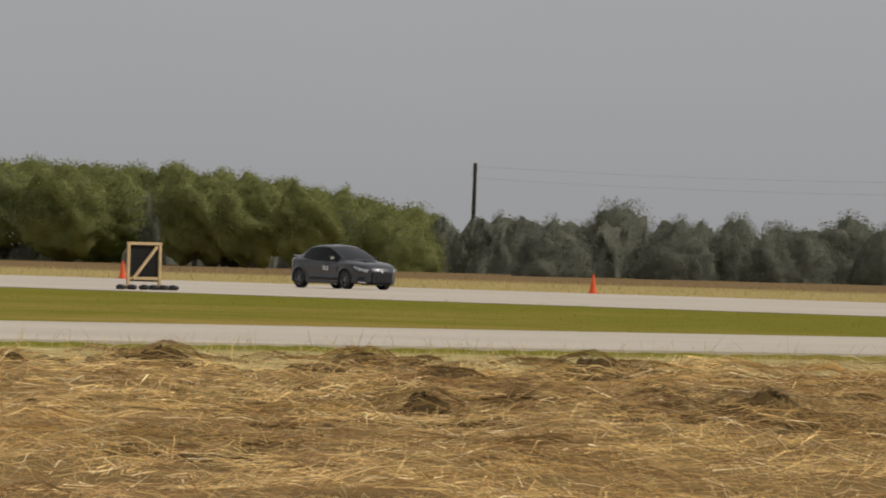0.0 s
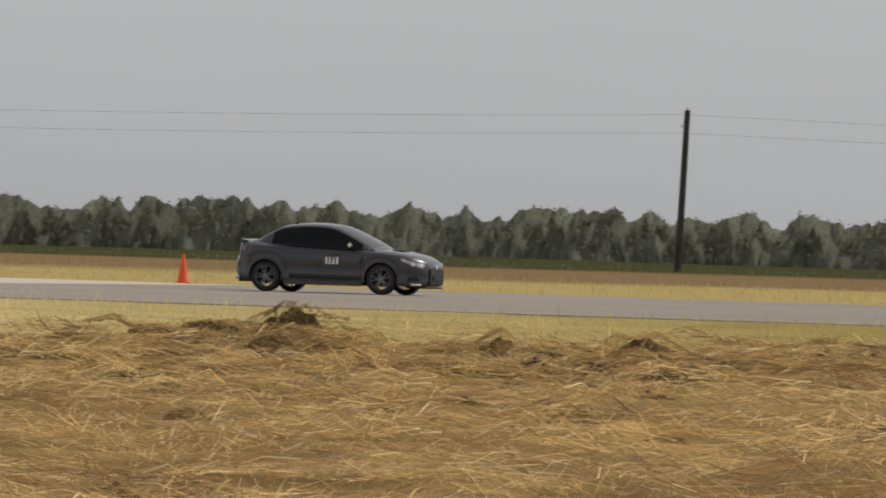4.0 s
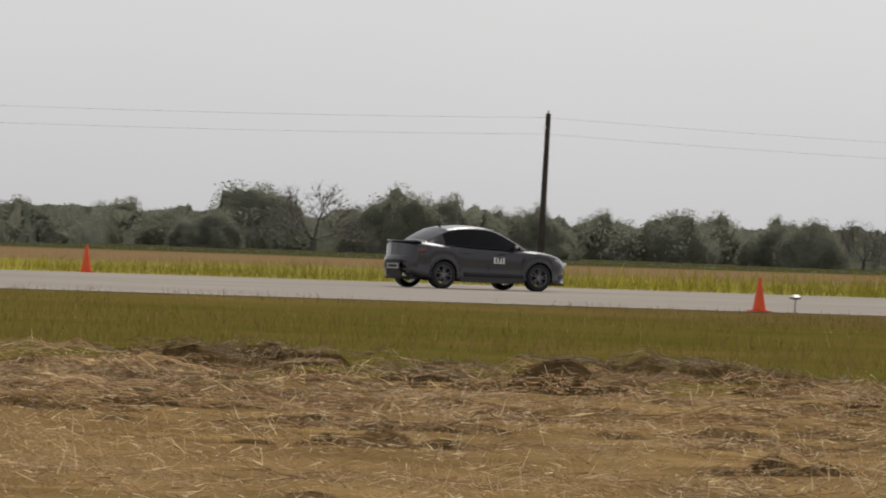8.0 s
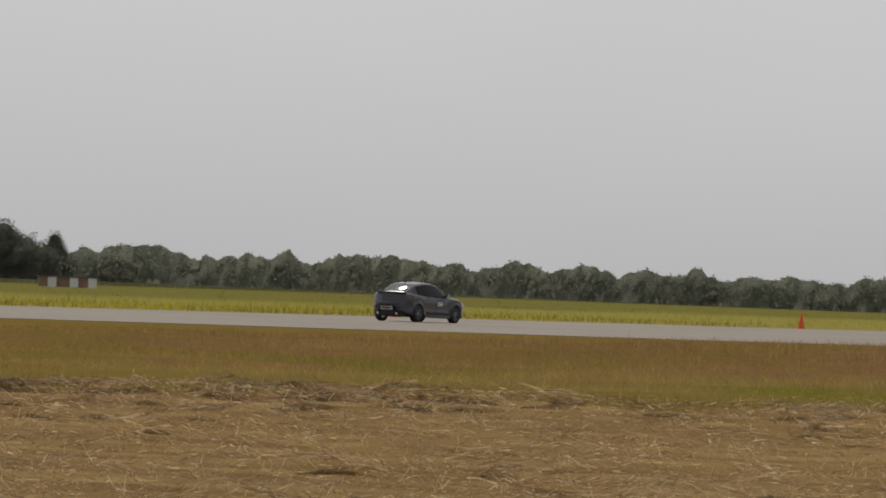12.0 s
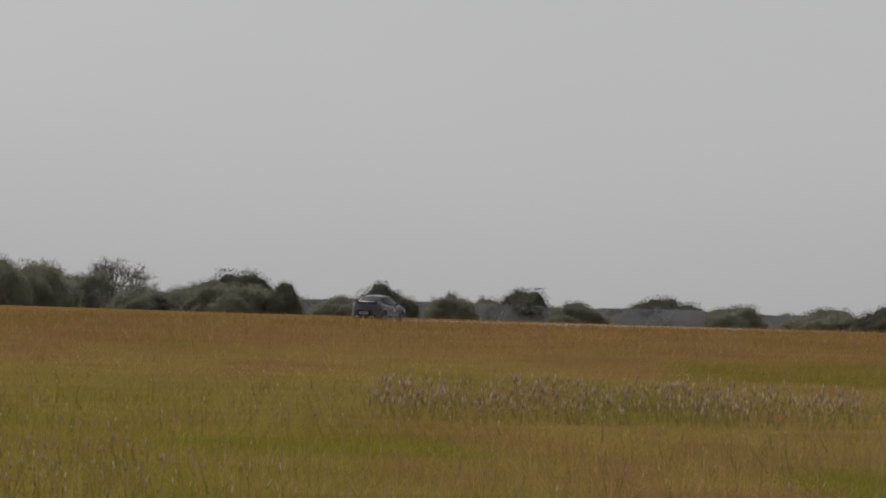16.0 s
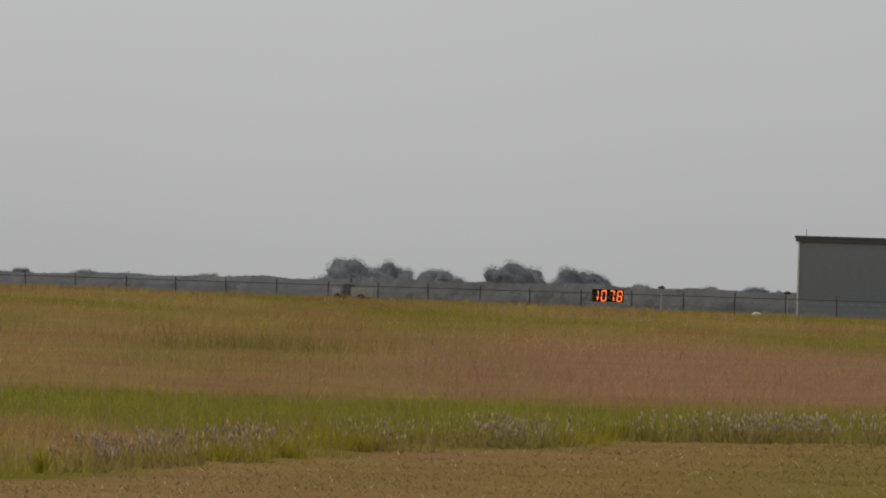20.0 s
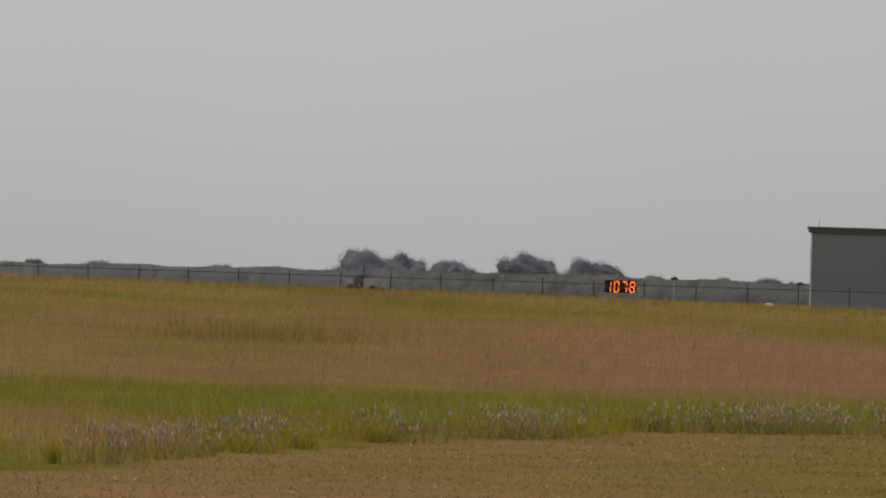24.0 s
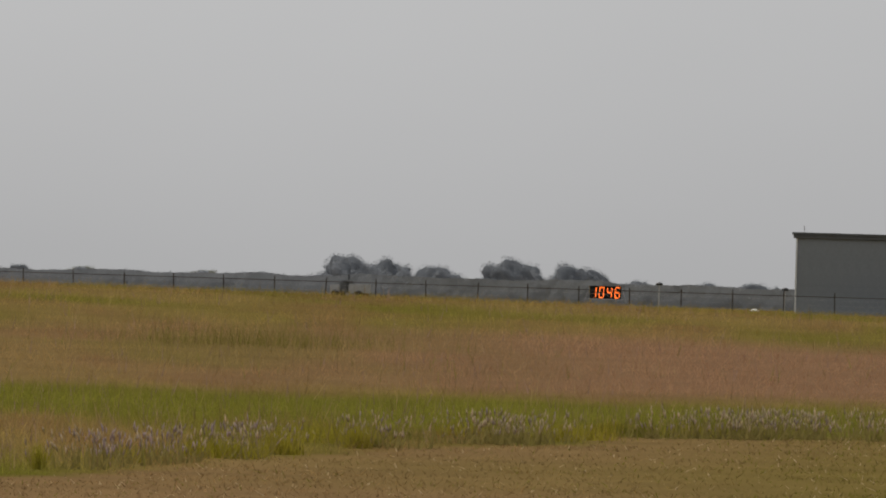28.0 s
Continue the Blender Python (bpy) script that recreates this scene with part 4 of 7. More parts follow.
LABELS = {"b": ("dense green scrub bush beyond the runway", "bush"), "o": ("grey-green live oak in the tree line", "tree"),
          "k": ("dark rounded oak standing in the grass", "tree"), "g": ("distant oak on the horizon, haze greyed into its leaves", "tree"), "d": ("nearly leafless branching tree above the scrub", "tree")}
SPREAD = {"b": 1.45, "o": 1.6, "k": 1.3, "g": 1.2, "d": 1.6}
STANDS = [
    # stretch
    [(-507.9, 346.2, 6.30, 5.4, "b"), (-510.2, 350.0, 6.53, 5.5, "b"), (-492.2, 340.0, 6.17, 4.9, "b"), (-495.8, 345.3, 6.17, 5.3, "b"), (-505.1, 354.4, 6.25, 5.1, "b"), (-501.5, 354.5, 6.36, 5.4, "b"), (-472.4, 336.0, 5.93, 4.4, "b"), (-472.2, 338.0, 5.85, 4.8, "b"), (-464.0, 334.2, 5.56, 4.4, "b"), (-474.1, 343.6, 5.45, 4.5, "b"), (-457.9, 333.7, 5.10, 3.7, "b"), (-469.3, 344.0, 4.93, 3.8, "b"), (-472.7, 348.6, 4.52, 3.5, "b"), (-457.2, 339.7, 4.08, 4.7, "b"), (-466.6, 349.2, 3.71, 3.1, "b"), (-457.1, 347.2, 3.58, 3.0, "o"), (-433.8, 333.6, 3.35, 3.5, "o"), (-444.6, 346.4, 4.49, 3.6, "o"), (-429.6, 339.2, 3.53, 3.9, "o"), (-429.6, 343.0, 3.78, 3.6, "o"), (-420.0, 339.8, 3.35, 3.8, "o"), (-426.6, 349.6, 4.03, 3.6, "o"), (-416.6, 343.6, 3.32, 2.5, "o")],
    # stretch
    [(-439.9, 366.8, 4.39, 4.4, "b"), (-446.2, 376.1, 3.84, 3.4, "b"), (-447.5, 381.7, 3.03, 4.2, "o"), (-429.1, 370.4, 3.20, 3.7, "o"), (-422.2, 368.3, 3.20, 4.3, "o"), (-422.7, 372.3, 2.78, 3.0, "o"), (-432.5, 385.5, 3.35, 3.7, "o"), (-429.5, 386.4, 3.56, 4.4, "o"), (-417.9, 379.1, 3.01, 3.0, "o"), (-420.5, 384.7, 3.26, 3.0, "b"), (-414.6, 383.3, 3.39, 4.0, "b"), (-396.3, 372.1, 3.44, 4.2, "b"), (-386.3, 365.2, 2.76, 2.5, "b"), (-392.6, 378.7, 3.10, 3.5, "o"), (-386.1, 376.4, 3.38, 4.4, "o"), (-376.4, 371.7, 3.13, 3.7, "o")],
    # stretch
    [(-511.5, 553.4, 2.38, 4.0, "o"), (-507.7, 557.8, 2.08, 5.3, "o"), (-502.5, 559.3, 2.41, 5.3, "o"), (-492.9, 554.5, 2.41, 4.8, "o"), (-484.7, 555.0, 2.73, 3.5, "d"), (-482.4, 559.0, 2.23, 4.3, "o"), (-481.0, 568.7, 4.25, 3.1, "d"), (-472.0, 562.1, 4.06, 2.6, "d"), (-463.1, 554.8, 3.65, 2.1, "d"), (-453.1, 554.7, 2.63, 4.6, "o"), (-451.1, 558.9, 2.65, 5.1, "o"), (-441.5, 552.9, 2.72, 5.0, "o"), (-435.6, 552.8, 3.03, 5.0, "o"), (-435.6, 560.3, 2.73, 5.0, "o"), (-423.5, 550.1, 2.58, 3.3, "o")],
    # stretch
    [(-376.6, 479.6, 2.89, 5.4, "o"), (-364.0, 476.7, 3.17, 3.5, "o"), (-365.4, 485.0, 3.23, 4.3, "o"), (-360.3, 485.9, 3.53, 3.9, "o"), (-355.4, 484.6, 3.50, 3.9, "o"), (-351.0, 484.5, 3.45, 3.5, "o"), (-338.7, 477.0, 3.63, 4.5, "o"), (-339.9, 484.0, 3.74, 3.8, "o"), (-328.5, 476.2, 3.49, 4.4, "o"), (-324.1, 481.7, 3.79, 5.5, "o"), (-315.2, 475.8, 3.60, 4.7, "o"), (-312.7, 478.7, 2.36, 2.7, "o")],
    # stretch
    [(-102.3, 359.5, 3.97, 2.9, "o"), (-101.9, 363.8, 2.37, 1.8, "o"), (-104.3, 381.3, 1.97, 2.6, "b"), (-97.6, 363.5, 2.16, 2.2, "b"), (-95.0, 374.6, 2.79, 2.0, "d"), (-91.7, 373.6, 4.00, 3.4, "d"), (-87.7, 375.4, 3.34, 3.2, "d"), (-88.3, 369.4, 2.36, 2.2, "o"), (-84.2, 372.3, 2.16, 2.2, "o"), (-79.1, 359.6, 2.06, 2.4, "o"), (-76.5, 359.7, 2.17, 2.8, "o"), (-74.2, 362.8, 1.72, 2.4, "b"), (-72.0, 361.6, 1.99, 2.4, "o"), (-69.5, 360.4, 2.05, 2.4, "o")],
    # stretch
    [(-62.3, 361.1, 2.72, 1.9, "d"), (-63.1, 371.3, 1.78, 1.8, "o"), (-59.7, 362.5, 1.83, 2.6, "o"), (-60.0, 380.9, 2.38, 2.7, "b"), (-56.0, 374.4, 3.45, 3.8, "b"), (-53.3, 371.0, 3.39, 3.3, "b"), (-52.3, 375.0, 2.56, 2.2, "b"), (-49.0, 364.3, 2.15, 1.7, "o"), (-49.6, 380.2, 2.45, 2.5, "o"), (-47.3, 378.1, 2.50, 2.2, "o"), (-44.5, 375.4, 2.64, 2.4, "o"), (-42.2, 369.5, 2.38, 1.5, "o"), (-40.8, 378.2, 3.37, 3.4, "o"), (-37.4, 375.9, 3.22, 2.7, "o"), (-35.0, 373.8, 3.39, 2.7, "o"), (-33.3, 379.9, 3.37, 2.7, "o"), (-31.4, 373.2, 2.72, 1.8, "o"), (-29.8, 366.8, 1.75, 1.9, "b")],
    # stretch
    [(33.1, 401.3, 1.97, 2.4, "o"), (34.5, 392.7, 2.38, 3.5, "o"), (37.0, 392.6, 2.82, 3.9, "o"), (40.4, 405.4, 2.70, 3.1, "o"), (43.8, 406.8, 2.46, 2.6, "o"), (46.9, 411.3, 1.83, 2.2, "o"), (48.5, 408.4, 2.33, 2.7, "o"), (50.5, 401.0, 1.92, 2.9, "o"), (51.5, 390.2, 1.83, 2.5, "o"), (54.9, 399.7, 2.22, 2.4, "o"), (55.4, 410.3, 1.64, 3.7, "b"), (57.4, 406.9, 1.61, 2.4, "b"), (58.0, 399.6, 1.95, 2.9, "o"), (60.8, 398.9, 1.96, 3.1, "o"), (62.8, 393.2, 1.98, 2.8, "o"), (65.2, 392.3, 2.19, 3.0, "o"), (66.9, 389.8, 2.09, 2.3, "o")],
    # stretch
    [(83.9, 409.4, 1.73, 3.7, "o"), (85.6, 403.4, 1.88, 2.9, "o"), (86.0, 391.4, 1.58, 2.8, "o"), (91.1, 397.9, 2.02, 3.6, "o"), (92.7, 389.2, 1.48, 2.6, "o"), (98.0, 393.0, 2.00, 1.4, "d"), (103.2, 405.5, 1.76, 2.5, "o"), (105.8, 403.6, 1.58, 2.9, "o"), (107.2, 399.5, 2.03, 1.5, "o"), (107.6, 394.6, 2.98, 2.4, "o"), (113.1, 403.7, 1.79, 3.5, "o"), (118.6, 411.0, 1.59, 3.0, "o"), (117.8, 398.5, 1.57, 2.7, "o")],
    # stretch
    [(121.9, 374.7, 3.95, 4.4, "d"), (124.8, 374.4, 1.86, 2.8, "b"), (127.4, 375.0, 1.29, 2.6, "o"), (137.2, 396.0, 1.66, 3.2, "o"), (135.7, 386.0, 1.64, 2.6, "o"), (140.9, 393.1, 1.49, 2.5, "o"), (133.1, 377.1, 1.30, 2.6, "b"), (139.7, 379.2, 1.51, 2.4, "o"), (146.1, 389.6, 1.60, 2.4, "o"), (151.4, 394.5, 1.84, 3.5, "o"), (149.4, 381.2, 1.77, 2.6, "o"), (149.3, 374.6, 1.55, 2.4, "o"), (161.0, 393.7, 2.57, 3.3, "d"), (158.7, 380.0, 3.50, 4.6, "d"), (166.5, 390.8, 1.93, 2.0, "d")],
    # stretch
    [(214.5, 391.8, 2.06, 3.7, "o"), (224.7, 404.7, 1.58, 2.7, "o"), (228.6, 408.2, 2.20, 3.0, "o"), (230.1, 405.5, 1.74, 3.0, "o"), (227.2, 396.6, 1.81, 2.7, "o"), (235.1, 405.4, 3.14, 4.1, "o"), (230.0, 391.3, 3.59, 3.5, "d"), (236.9, 395.5, 3.16, 4.1, "b"), (241.0, 398.1, 2.90, 2.7, "b"), (250.9, 409.1, 2.34, 2.8, "o"), (242.8, 391.7, 2.53, 3.0, "o"), (257.3, 409.1, 2.40, 3.4, "o"), (260.1, 407.2, 2.61, 2.6, "o"), (265.8, 411.3, 2.55, 3.5, "o"), (259.5, 396.8, 2.41, 2.8, "o"), (259.2, 392.9, 2.34, 2.8, "o"), (262.8, 393.8, 2.77, 2.5, "d"), (266.1, 407.9, 1.13, 3.4, "b")],
    # stretch
    [(324.9, 401.2, 2.95, 4.6, "o"), (322.4, 394.8, 3.17, 2.4, "d"), (321.3, 389.6, 2.81, 3.6, "o"), (320.8, 384.9, 3.29, 3.2, "d"), (335.4, 398.0, 2.82, 3.1, "d"), (342.1, 398.9, 4.14, 5.3, "d"), (332.0, 380.2, 3.06, 3.0, "d"), (336.2, 383.2, 3.41, 2.4, "d"), (355.4, 398.0, 3.79, 3.8, "d"), (360.0, 398.4, 3.29, 2.8, "o"), (352.5, 385.6, 4.06, 3.7, "d"), (358.9, 384.7, 4.52, 4.0, "d"), (367.4, 388.3, 4.45, 2.5, "d"), (372.5, 390.9, 4.73, 2.9, "d"), (366.2, 380.3, 4.22, 3.4, "o")],
    # stretch
    [(410.1, 403.1, 4.05, 3.7, "d"), (408.8, 395.8, 5.27, 4.7, "b"), (427.7, 401.6, 5.89, 7.2, "d"), (408.1, 388.5, 3.71, 3.6, "b"), (439.4, 406.2, 3.43, 3.9, "b"), (439.5, 401.0, 3.22, 3.8, "d"), (435.9, 391.2, 3.64, 4.5, "d"), (459.1, 405.8, 3.08, 3.2, "o"), (458.8, 399.8, 4.32, 4.7, "d"), (471.0, 403.2, 3.66, 4.0, "d"), (455.2, 384.1, 3.07, 3.9, "o"), (462.7, 384.3, 2.90, 3.2, "d"), (486.0, 400.8, 2.83, 3.3, "o")],
    # stretch
    [(482.3, 390.3, 4.48, 4.0, "o"), (492.9, 395.4, 2.77, 3.0, "o"), (487.2, 386.8, 3.45, 2.6, "d"), (517.8, 406.5, 2.31, 4.6, "o"), (507.9, 395.1, 2.62, 4.2, "o"), (522.6, 402.9, 3.80, 3.9, "o"), (503.4, 384.8, 2.85, 2.2, "o"), (520.6, 394.5, 2.21, 3.8, "o"), (509.9, 384.5, 2.84, 2.3, "o"), (540.6, 404.2, 3.86, 4.4, "d"), (531.1, 393.7, 3.48, 3.5, "d"), (524.0, 384.6, 3.59, 3.4, "d"), (530.9, 384.8, 2.42, 4.6, "o"), (552.3, 395.9, 2.19, 4.4, "o"), (543.5, 384.8, 3.13, 4.7, "o"), (558.1, 387.4, 4.05, 6.4, "k"), (572.7, 393.5, 3.44, 2.5, "k"), (580.7, 394.9, 2.16, 4.5, "o"), (591.2, 397.0, 1.82, 4.6, "o")],
    # stretch
    [(619.8, 330.5, 3.53, 4.1, "o"), (620.0, 326.5, 4.88, 5.4, "o"), (639.7, 330.1, 2.92, 4.7, "b"), (619.9, 316.6, 2.59, 4.5, "b"), (641.7, 323.5, 2.50, 4.6, "b"), (621.5, 309.6, 2.81, 4.5, "o"), (661.2, 323.1, 3.50, 4.8, "o"), (706.0, 339.4, 3.97, 5.1, "o"), (704.7, 335.2, 3.55, 4.1, "o"), (683.4, 319.7, 4.31, 4.9, "d"), (709.7, 326.4, 3.89, 4.6, "o"), (720.7, 326.3, 3.55, 5.1, "o"), (736.1, 328.6, 4.02, 5.7, "o"), (733.7, 322.9, 4.36, 4.2, "o"), (744.0, 322.8, 3.85, 4.3, "o"), (761.8, 324.6, 4.87, 4.9, "d")],
    # stretch
    [(695.9, 333.5, 3.99, 5.0, "o"), (670.7, 317.6, 3.47, 3.9, "o"), (671.3, 313.8, 4.37, 5.2, "d"), (712.4, 327.6, 3.93, 4.6, "o"), (735.7, 333.1, 3.87, 4.8, "o"), (747.9, 334.4, 4.26, 5.8, "o"), (755.4, 332.5, 4.51, 3.9, "d"), (765.2, 332.5, 4.26, 5.4, "o"), (766.6, 326.2, 5.24, 5.4, "d"), (757.3, 324.8, 3.54, 4.4, "o"), (753.3, 318.3, 2.30, 4.3, "o"), (755.7, 314.1, 2.61, 5.3, "o"), (744.7, 304.4, 2.70, 5.2, "o"), (773.9, 313.1, 2.21, 3.9, "o")],
    # stretch
    [(747.4, 309.1, 3.06, 4.3, "o"), (773.7, 317.1, 4.02, 6.4, "k"), (743.5, 301.3, 2.96, 3.3, "k"), (758.8, 301.8, 2.04, 4.3, "o"), (762.4, 299.4, 3.27, 5.1, "k"), (762.2, 293.4, 2.56, 3.8, "o"), (781.3, 297.5, 2.39, 3.9, "o"), (778.2, 293.0, 3.25, 4.9, "k"), (759.7, 281.1, 2.13, 4.3, "o"), (785.2, 282.5, 2.90, 7.4, "k"), (776.2, 272.8, 2.34, 4.4, "o"), (785.0, 271.2, 1.78, 5.4, "o"), (777.4, 265.0, 2.33, 6.3, "o"), (761.5, 254.6, 2.48, 5.2, "k"), (778.9, 255.3, 2.47, 5.8, "k"), (791.6, 254.9, 2.55, 5.4, "o"), (766.0, 242.2, 2.22, 5.2, "k"), (785.8, 244.9, 2.02, 3.9, "o")],
    # stretch
    [(1457.5, 382.8, 2.53, 10.6, "o"), (1456.4, 376.1, 3.33, 5.3, "o"), (1449.8, 351.8, 3.20, 10.5, "o"), (1403.5, 323.1, 2.73, 8.5, "o"), (1465.6, 328.3, 2.87, 7.1, "o"), (1466.5, 307.7, 2.61, 7.1, "o"), (1500.7, 294.7, 2.60, 8.1, "o")],
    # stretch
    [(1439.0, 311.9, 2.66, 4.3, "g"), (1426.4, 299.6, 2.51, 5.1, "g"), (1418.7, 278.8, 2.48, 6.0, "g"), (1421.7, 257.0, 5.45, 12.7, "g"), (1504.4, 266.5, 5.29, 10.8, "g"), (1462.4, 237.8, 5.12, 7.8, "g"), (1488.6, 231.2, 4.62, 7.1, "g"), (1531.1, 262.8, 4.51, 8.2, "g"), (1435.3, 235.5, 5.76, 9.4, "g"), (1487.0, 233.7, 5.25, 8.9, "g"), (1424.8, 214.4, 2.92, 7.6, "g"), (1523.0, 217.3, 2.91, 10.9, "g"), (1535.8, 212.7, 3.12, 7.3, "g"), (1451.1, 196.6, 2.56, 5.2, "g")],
]


def build_trees():
    g = np.random.RandomState(77)
    for stand in STANDS:
        for x, y, high, wide, kind in stand:
            i = g.randint(0, 4)
            kind = "o" if kind == "b" and x > 150 else kind
            i += 10 * (kind != "d" and (kind in "ok" or wide * SPREAD[kind] > 1.35 * high))
            key = (kind, i)
            m = pose(x, y, float(land(np.array([x * 1.0]), np.array([y * 1.0]))[0]) - 0.05, 0, 0, g.uniform(0, 360)) @ Matrix.Diagonal((wide * SPREAD[kind], wide * SPREAD[kind], high + 0.05, 1))
            if key not in TREES:
                TREES[key] = tree_proto(kind, i)
                TREES[key].matrix_basis = m
                label, cat = LABELS[kind]
                tagged(TREES[key], label, cat, "trees beyond the runway")
            else:
                o = TREES[key]
                flat = Matrix.Diagonal((1 / o.scale[0], 1 / o.scale[1], 1 / o.scale[2], 1))
                copy_thing(o, m @ flat)


def build_scrub():
    """The closed mass of brush behind and between the single trees."""
    rows = [(math.degrees(math.atan2(x, y)), math.hypot(x, y), h) for s in STANDS for x, y, h, w, k in s if k != "d"]
    rows.sort()
    a, r, h = (np.array(q) for q in zip(*rows))
    bear = np.arange(-60, 86, 0.02)
    ease = np.interp(bear, a, np.convolve(np.pad(h, 3, "edge"), np.ones(7) / 7, "valid"))
    far = np.interp(bear, a, np.convolve(np.pad(r, 2, "edge"), np.ones(5) / 5, "valid"))
    ease = ease * np.interp(bear, [55, 64, 67, 75], [1, 0.85, 0.6, 0.6]) * (0.55 + 0.3 * vnoise(bear * 9, bear * 0, 79) + 0.15 * vnoise(bear * 30, bear * 0, 80))
    ease = np.maximum(ease, 1.56 + 0.25 * vnoise(bear * 3, bear * 0, 86) + 0.12 * vnoise(bear * 14, bear * 0, 85))
    # a low grey belt stands nearer, behind the far board
    belt = np.interp(bear, [75.5, 77.6, 79.5, 80.3, 81.8, 82.4, 83], [1.6, 1.95, 2.2, 2.35, 2.4, 2.1, 1.7]) * (0.90 + 0.2 * np.abs(vnoise(bear * 5, bear * 0, 82) - 0.3) + 0.03 * vnoise(bear * 30, bear * 0, 83))
    near = step(bear, 74, 76)
    ease, far = ease * (1 - near) + belt * near, far * (1 - near) + 930 * near
    g = np.random.RandomState(78)
    for lo, hi, n, mat, name, label in ((-60, 66, 300000, M_SCRUB, "scrub", "continuous grey-green thorn scrub along the horizon"), (66, 86, 60000, M_BRUSH, "far_scrub", "distant brush along the horizon, haze greyed into its colour"), (-60, 62, 60000, M_SCRUB, "low_scrub", "knee-high olive weeds before the thorn scrub")):
        az = g.uniform(lo, hi, n)
        rad = np.interp(az, bear, far) + g.uniform(-3, 5, n)
        z = np.interp(az, bear, ease) * g.uniform(0, 1.0, n) ** 0.7
        if name == "low_scrub":
            rad = g.uniform(342, 376, n) / np.cos(np.radians(az))
            z = g.uniform(0, 0.34, n) * vnoise(az * 14, rad / 9, 84) - (np.abs(az + 37) < 9) * 0.6
        px, py = rad * np.sin(np.radians(az)), rad * np.cos(np.radians(az))
        p = np.stack([px, py, z + land(px, py)], -1)
        s = ({"low_scrub": 0.00011, "far_scrub": 0.00011, "scrub": 0.0002}[name] * rad * g.uniform(0.5, 1.6, n))[:, None]
        u, w = g.normal(0, 1, (n, 3)), g.normal(0, 1, (n, 3))
        v = np.stack([p, p + u / np.linalg.norm(u, axis=1)[:, None] * s, p + w / np.linalg.norm(w, axis=1)[:, None] * s], 1)
        if name == "low_scrub":
            tagged(new(name, np_mesh(name, v.reshape(-1, 3), np.arange(3 * n).reshape(-1, 3), mat)), label, "scrub", kind="stuff")
            continue
        # the dense inner brush
        b = bear[(bear >= lo) & (bear <= hi)]
        j = np.linspace(0, 1, 6)
        bb, jj = np.meshgrid(np.radians(b), j, indexing="ij")
        rr = np.interp(np.degrees(bb), bear, far) + 2 + (0.25 if name == "far_scrub" else 1) * (3 * (vnoise(np.degrees(bb) * 12, jj * 3, 81) - 0.5) + 2 * (vnoise(np.degrees(bb) * 40, jj * 7, 87) - 0.5)) + 3 * jj
        zz = np.interp(np.degrees(bb), bear, ease) * 0.97 * jj + land(rr * np.sin(bb), rr * np.cos(bb)) - 0.3 * (jj == 0)
        core = np.stack([rr * np.sin(bb), rr * np.cos(bb), zz], -1).reshape(-1, 3)
        k, m = np.meshgrid(np.arange(len(b) - 1), np.arange(5), indexing="ij")
        q = np.stack([k * 6 + m, k * 6 + 6 + m, k * 6 + 7 + m, k * 6 + m + 1], -1).reshape(-1, 4)
        tri = np.concatenate([q[:, [0, 1, 2]], q[:, [0, 2, 3]]]) + 3 * n
        tagged(new(name, np_mesh(name, np.concatenate([v.reshape(-1, 3), core]), np.concatenate([np.arange(3 * n).reshape(-1, 3), tri]), mat)), label, "scrub", kind="stuff")


POLES = [(-472.5, 357, 6.7), (-401.7, 357, 6.5), (-331, 357, 6.5), (-260, 357, 6.3), (-189, 357, 6.3), (-118, 357, 6.3), (-40.5, 357, 6.1), (26, 357, 6.4),
         (92, 357, 6.6), (157, 357, 6.5), (221.3, 357, 6.5), (285, 357, 6.3), (348, 357, 6.1), (410, 357, 6.6)]


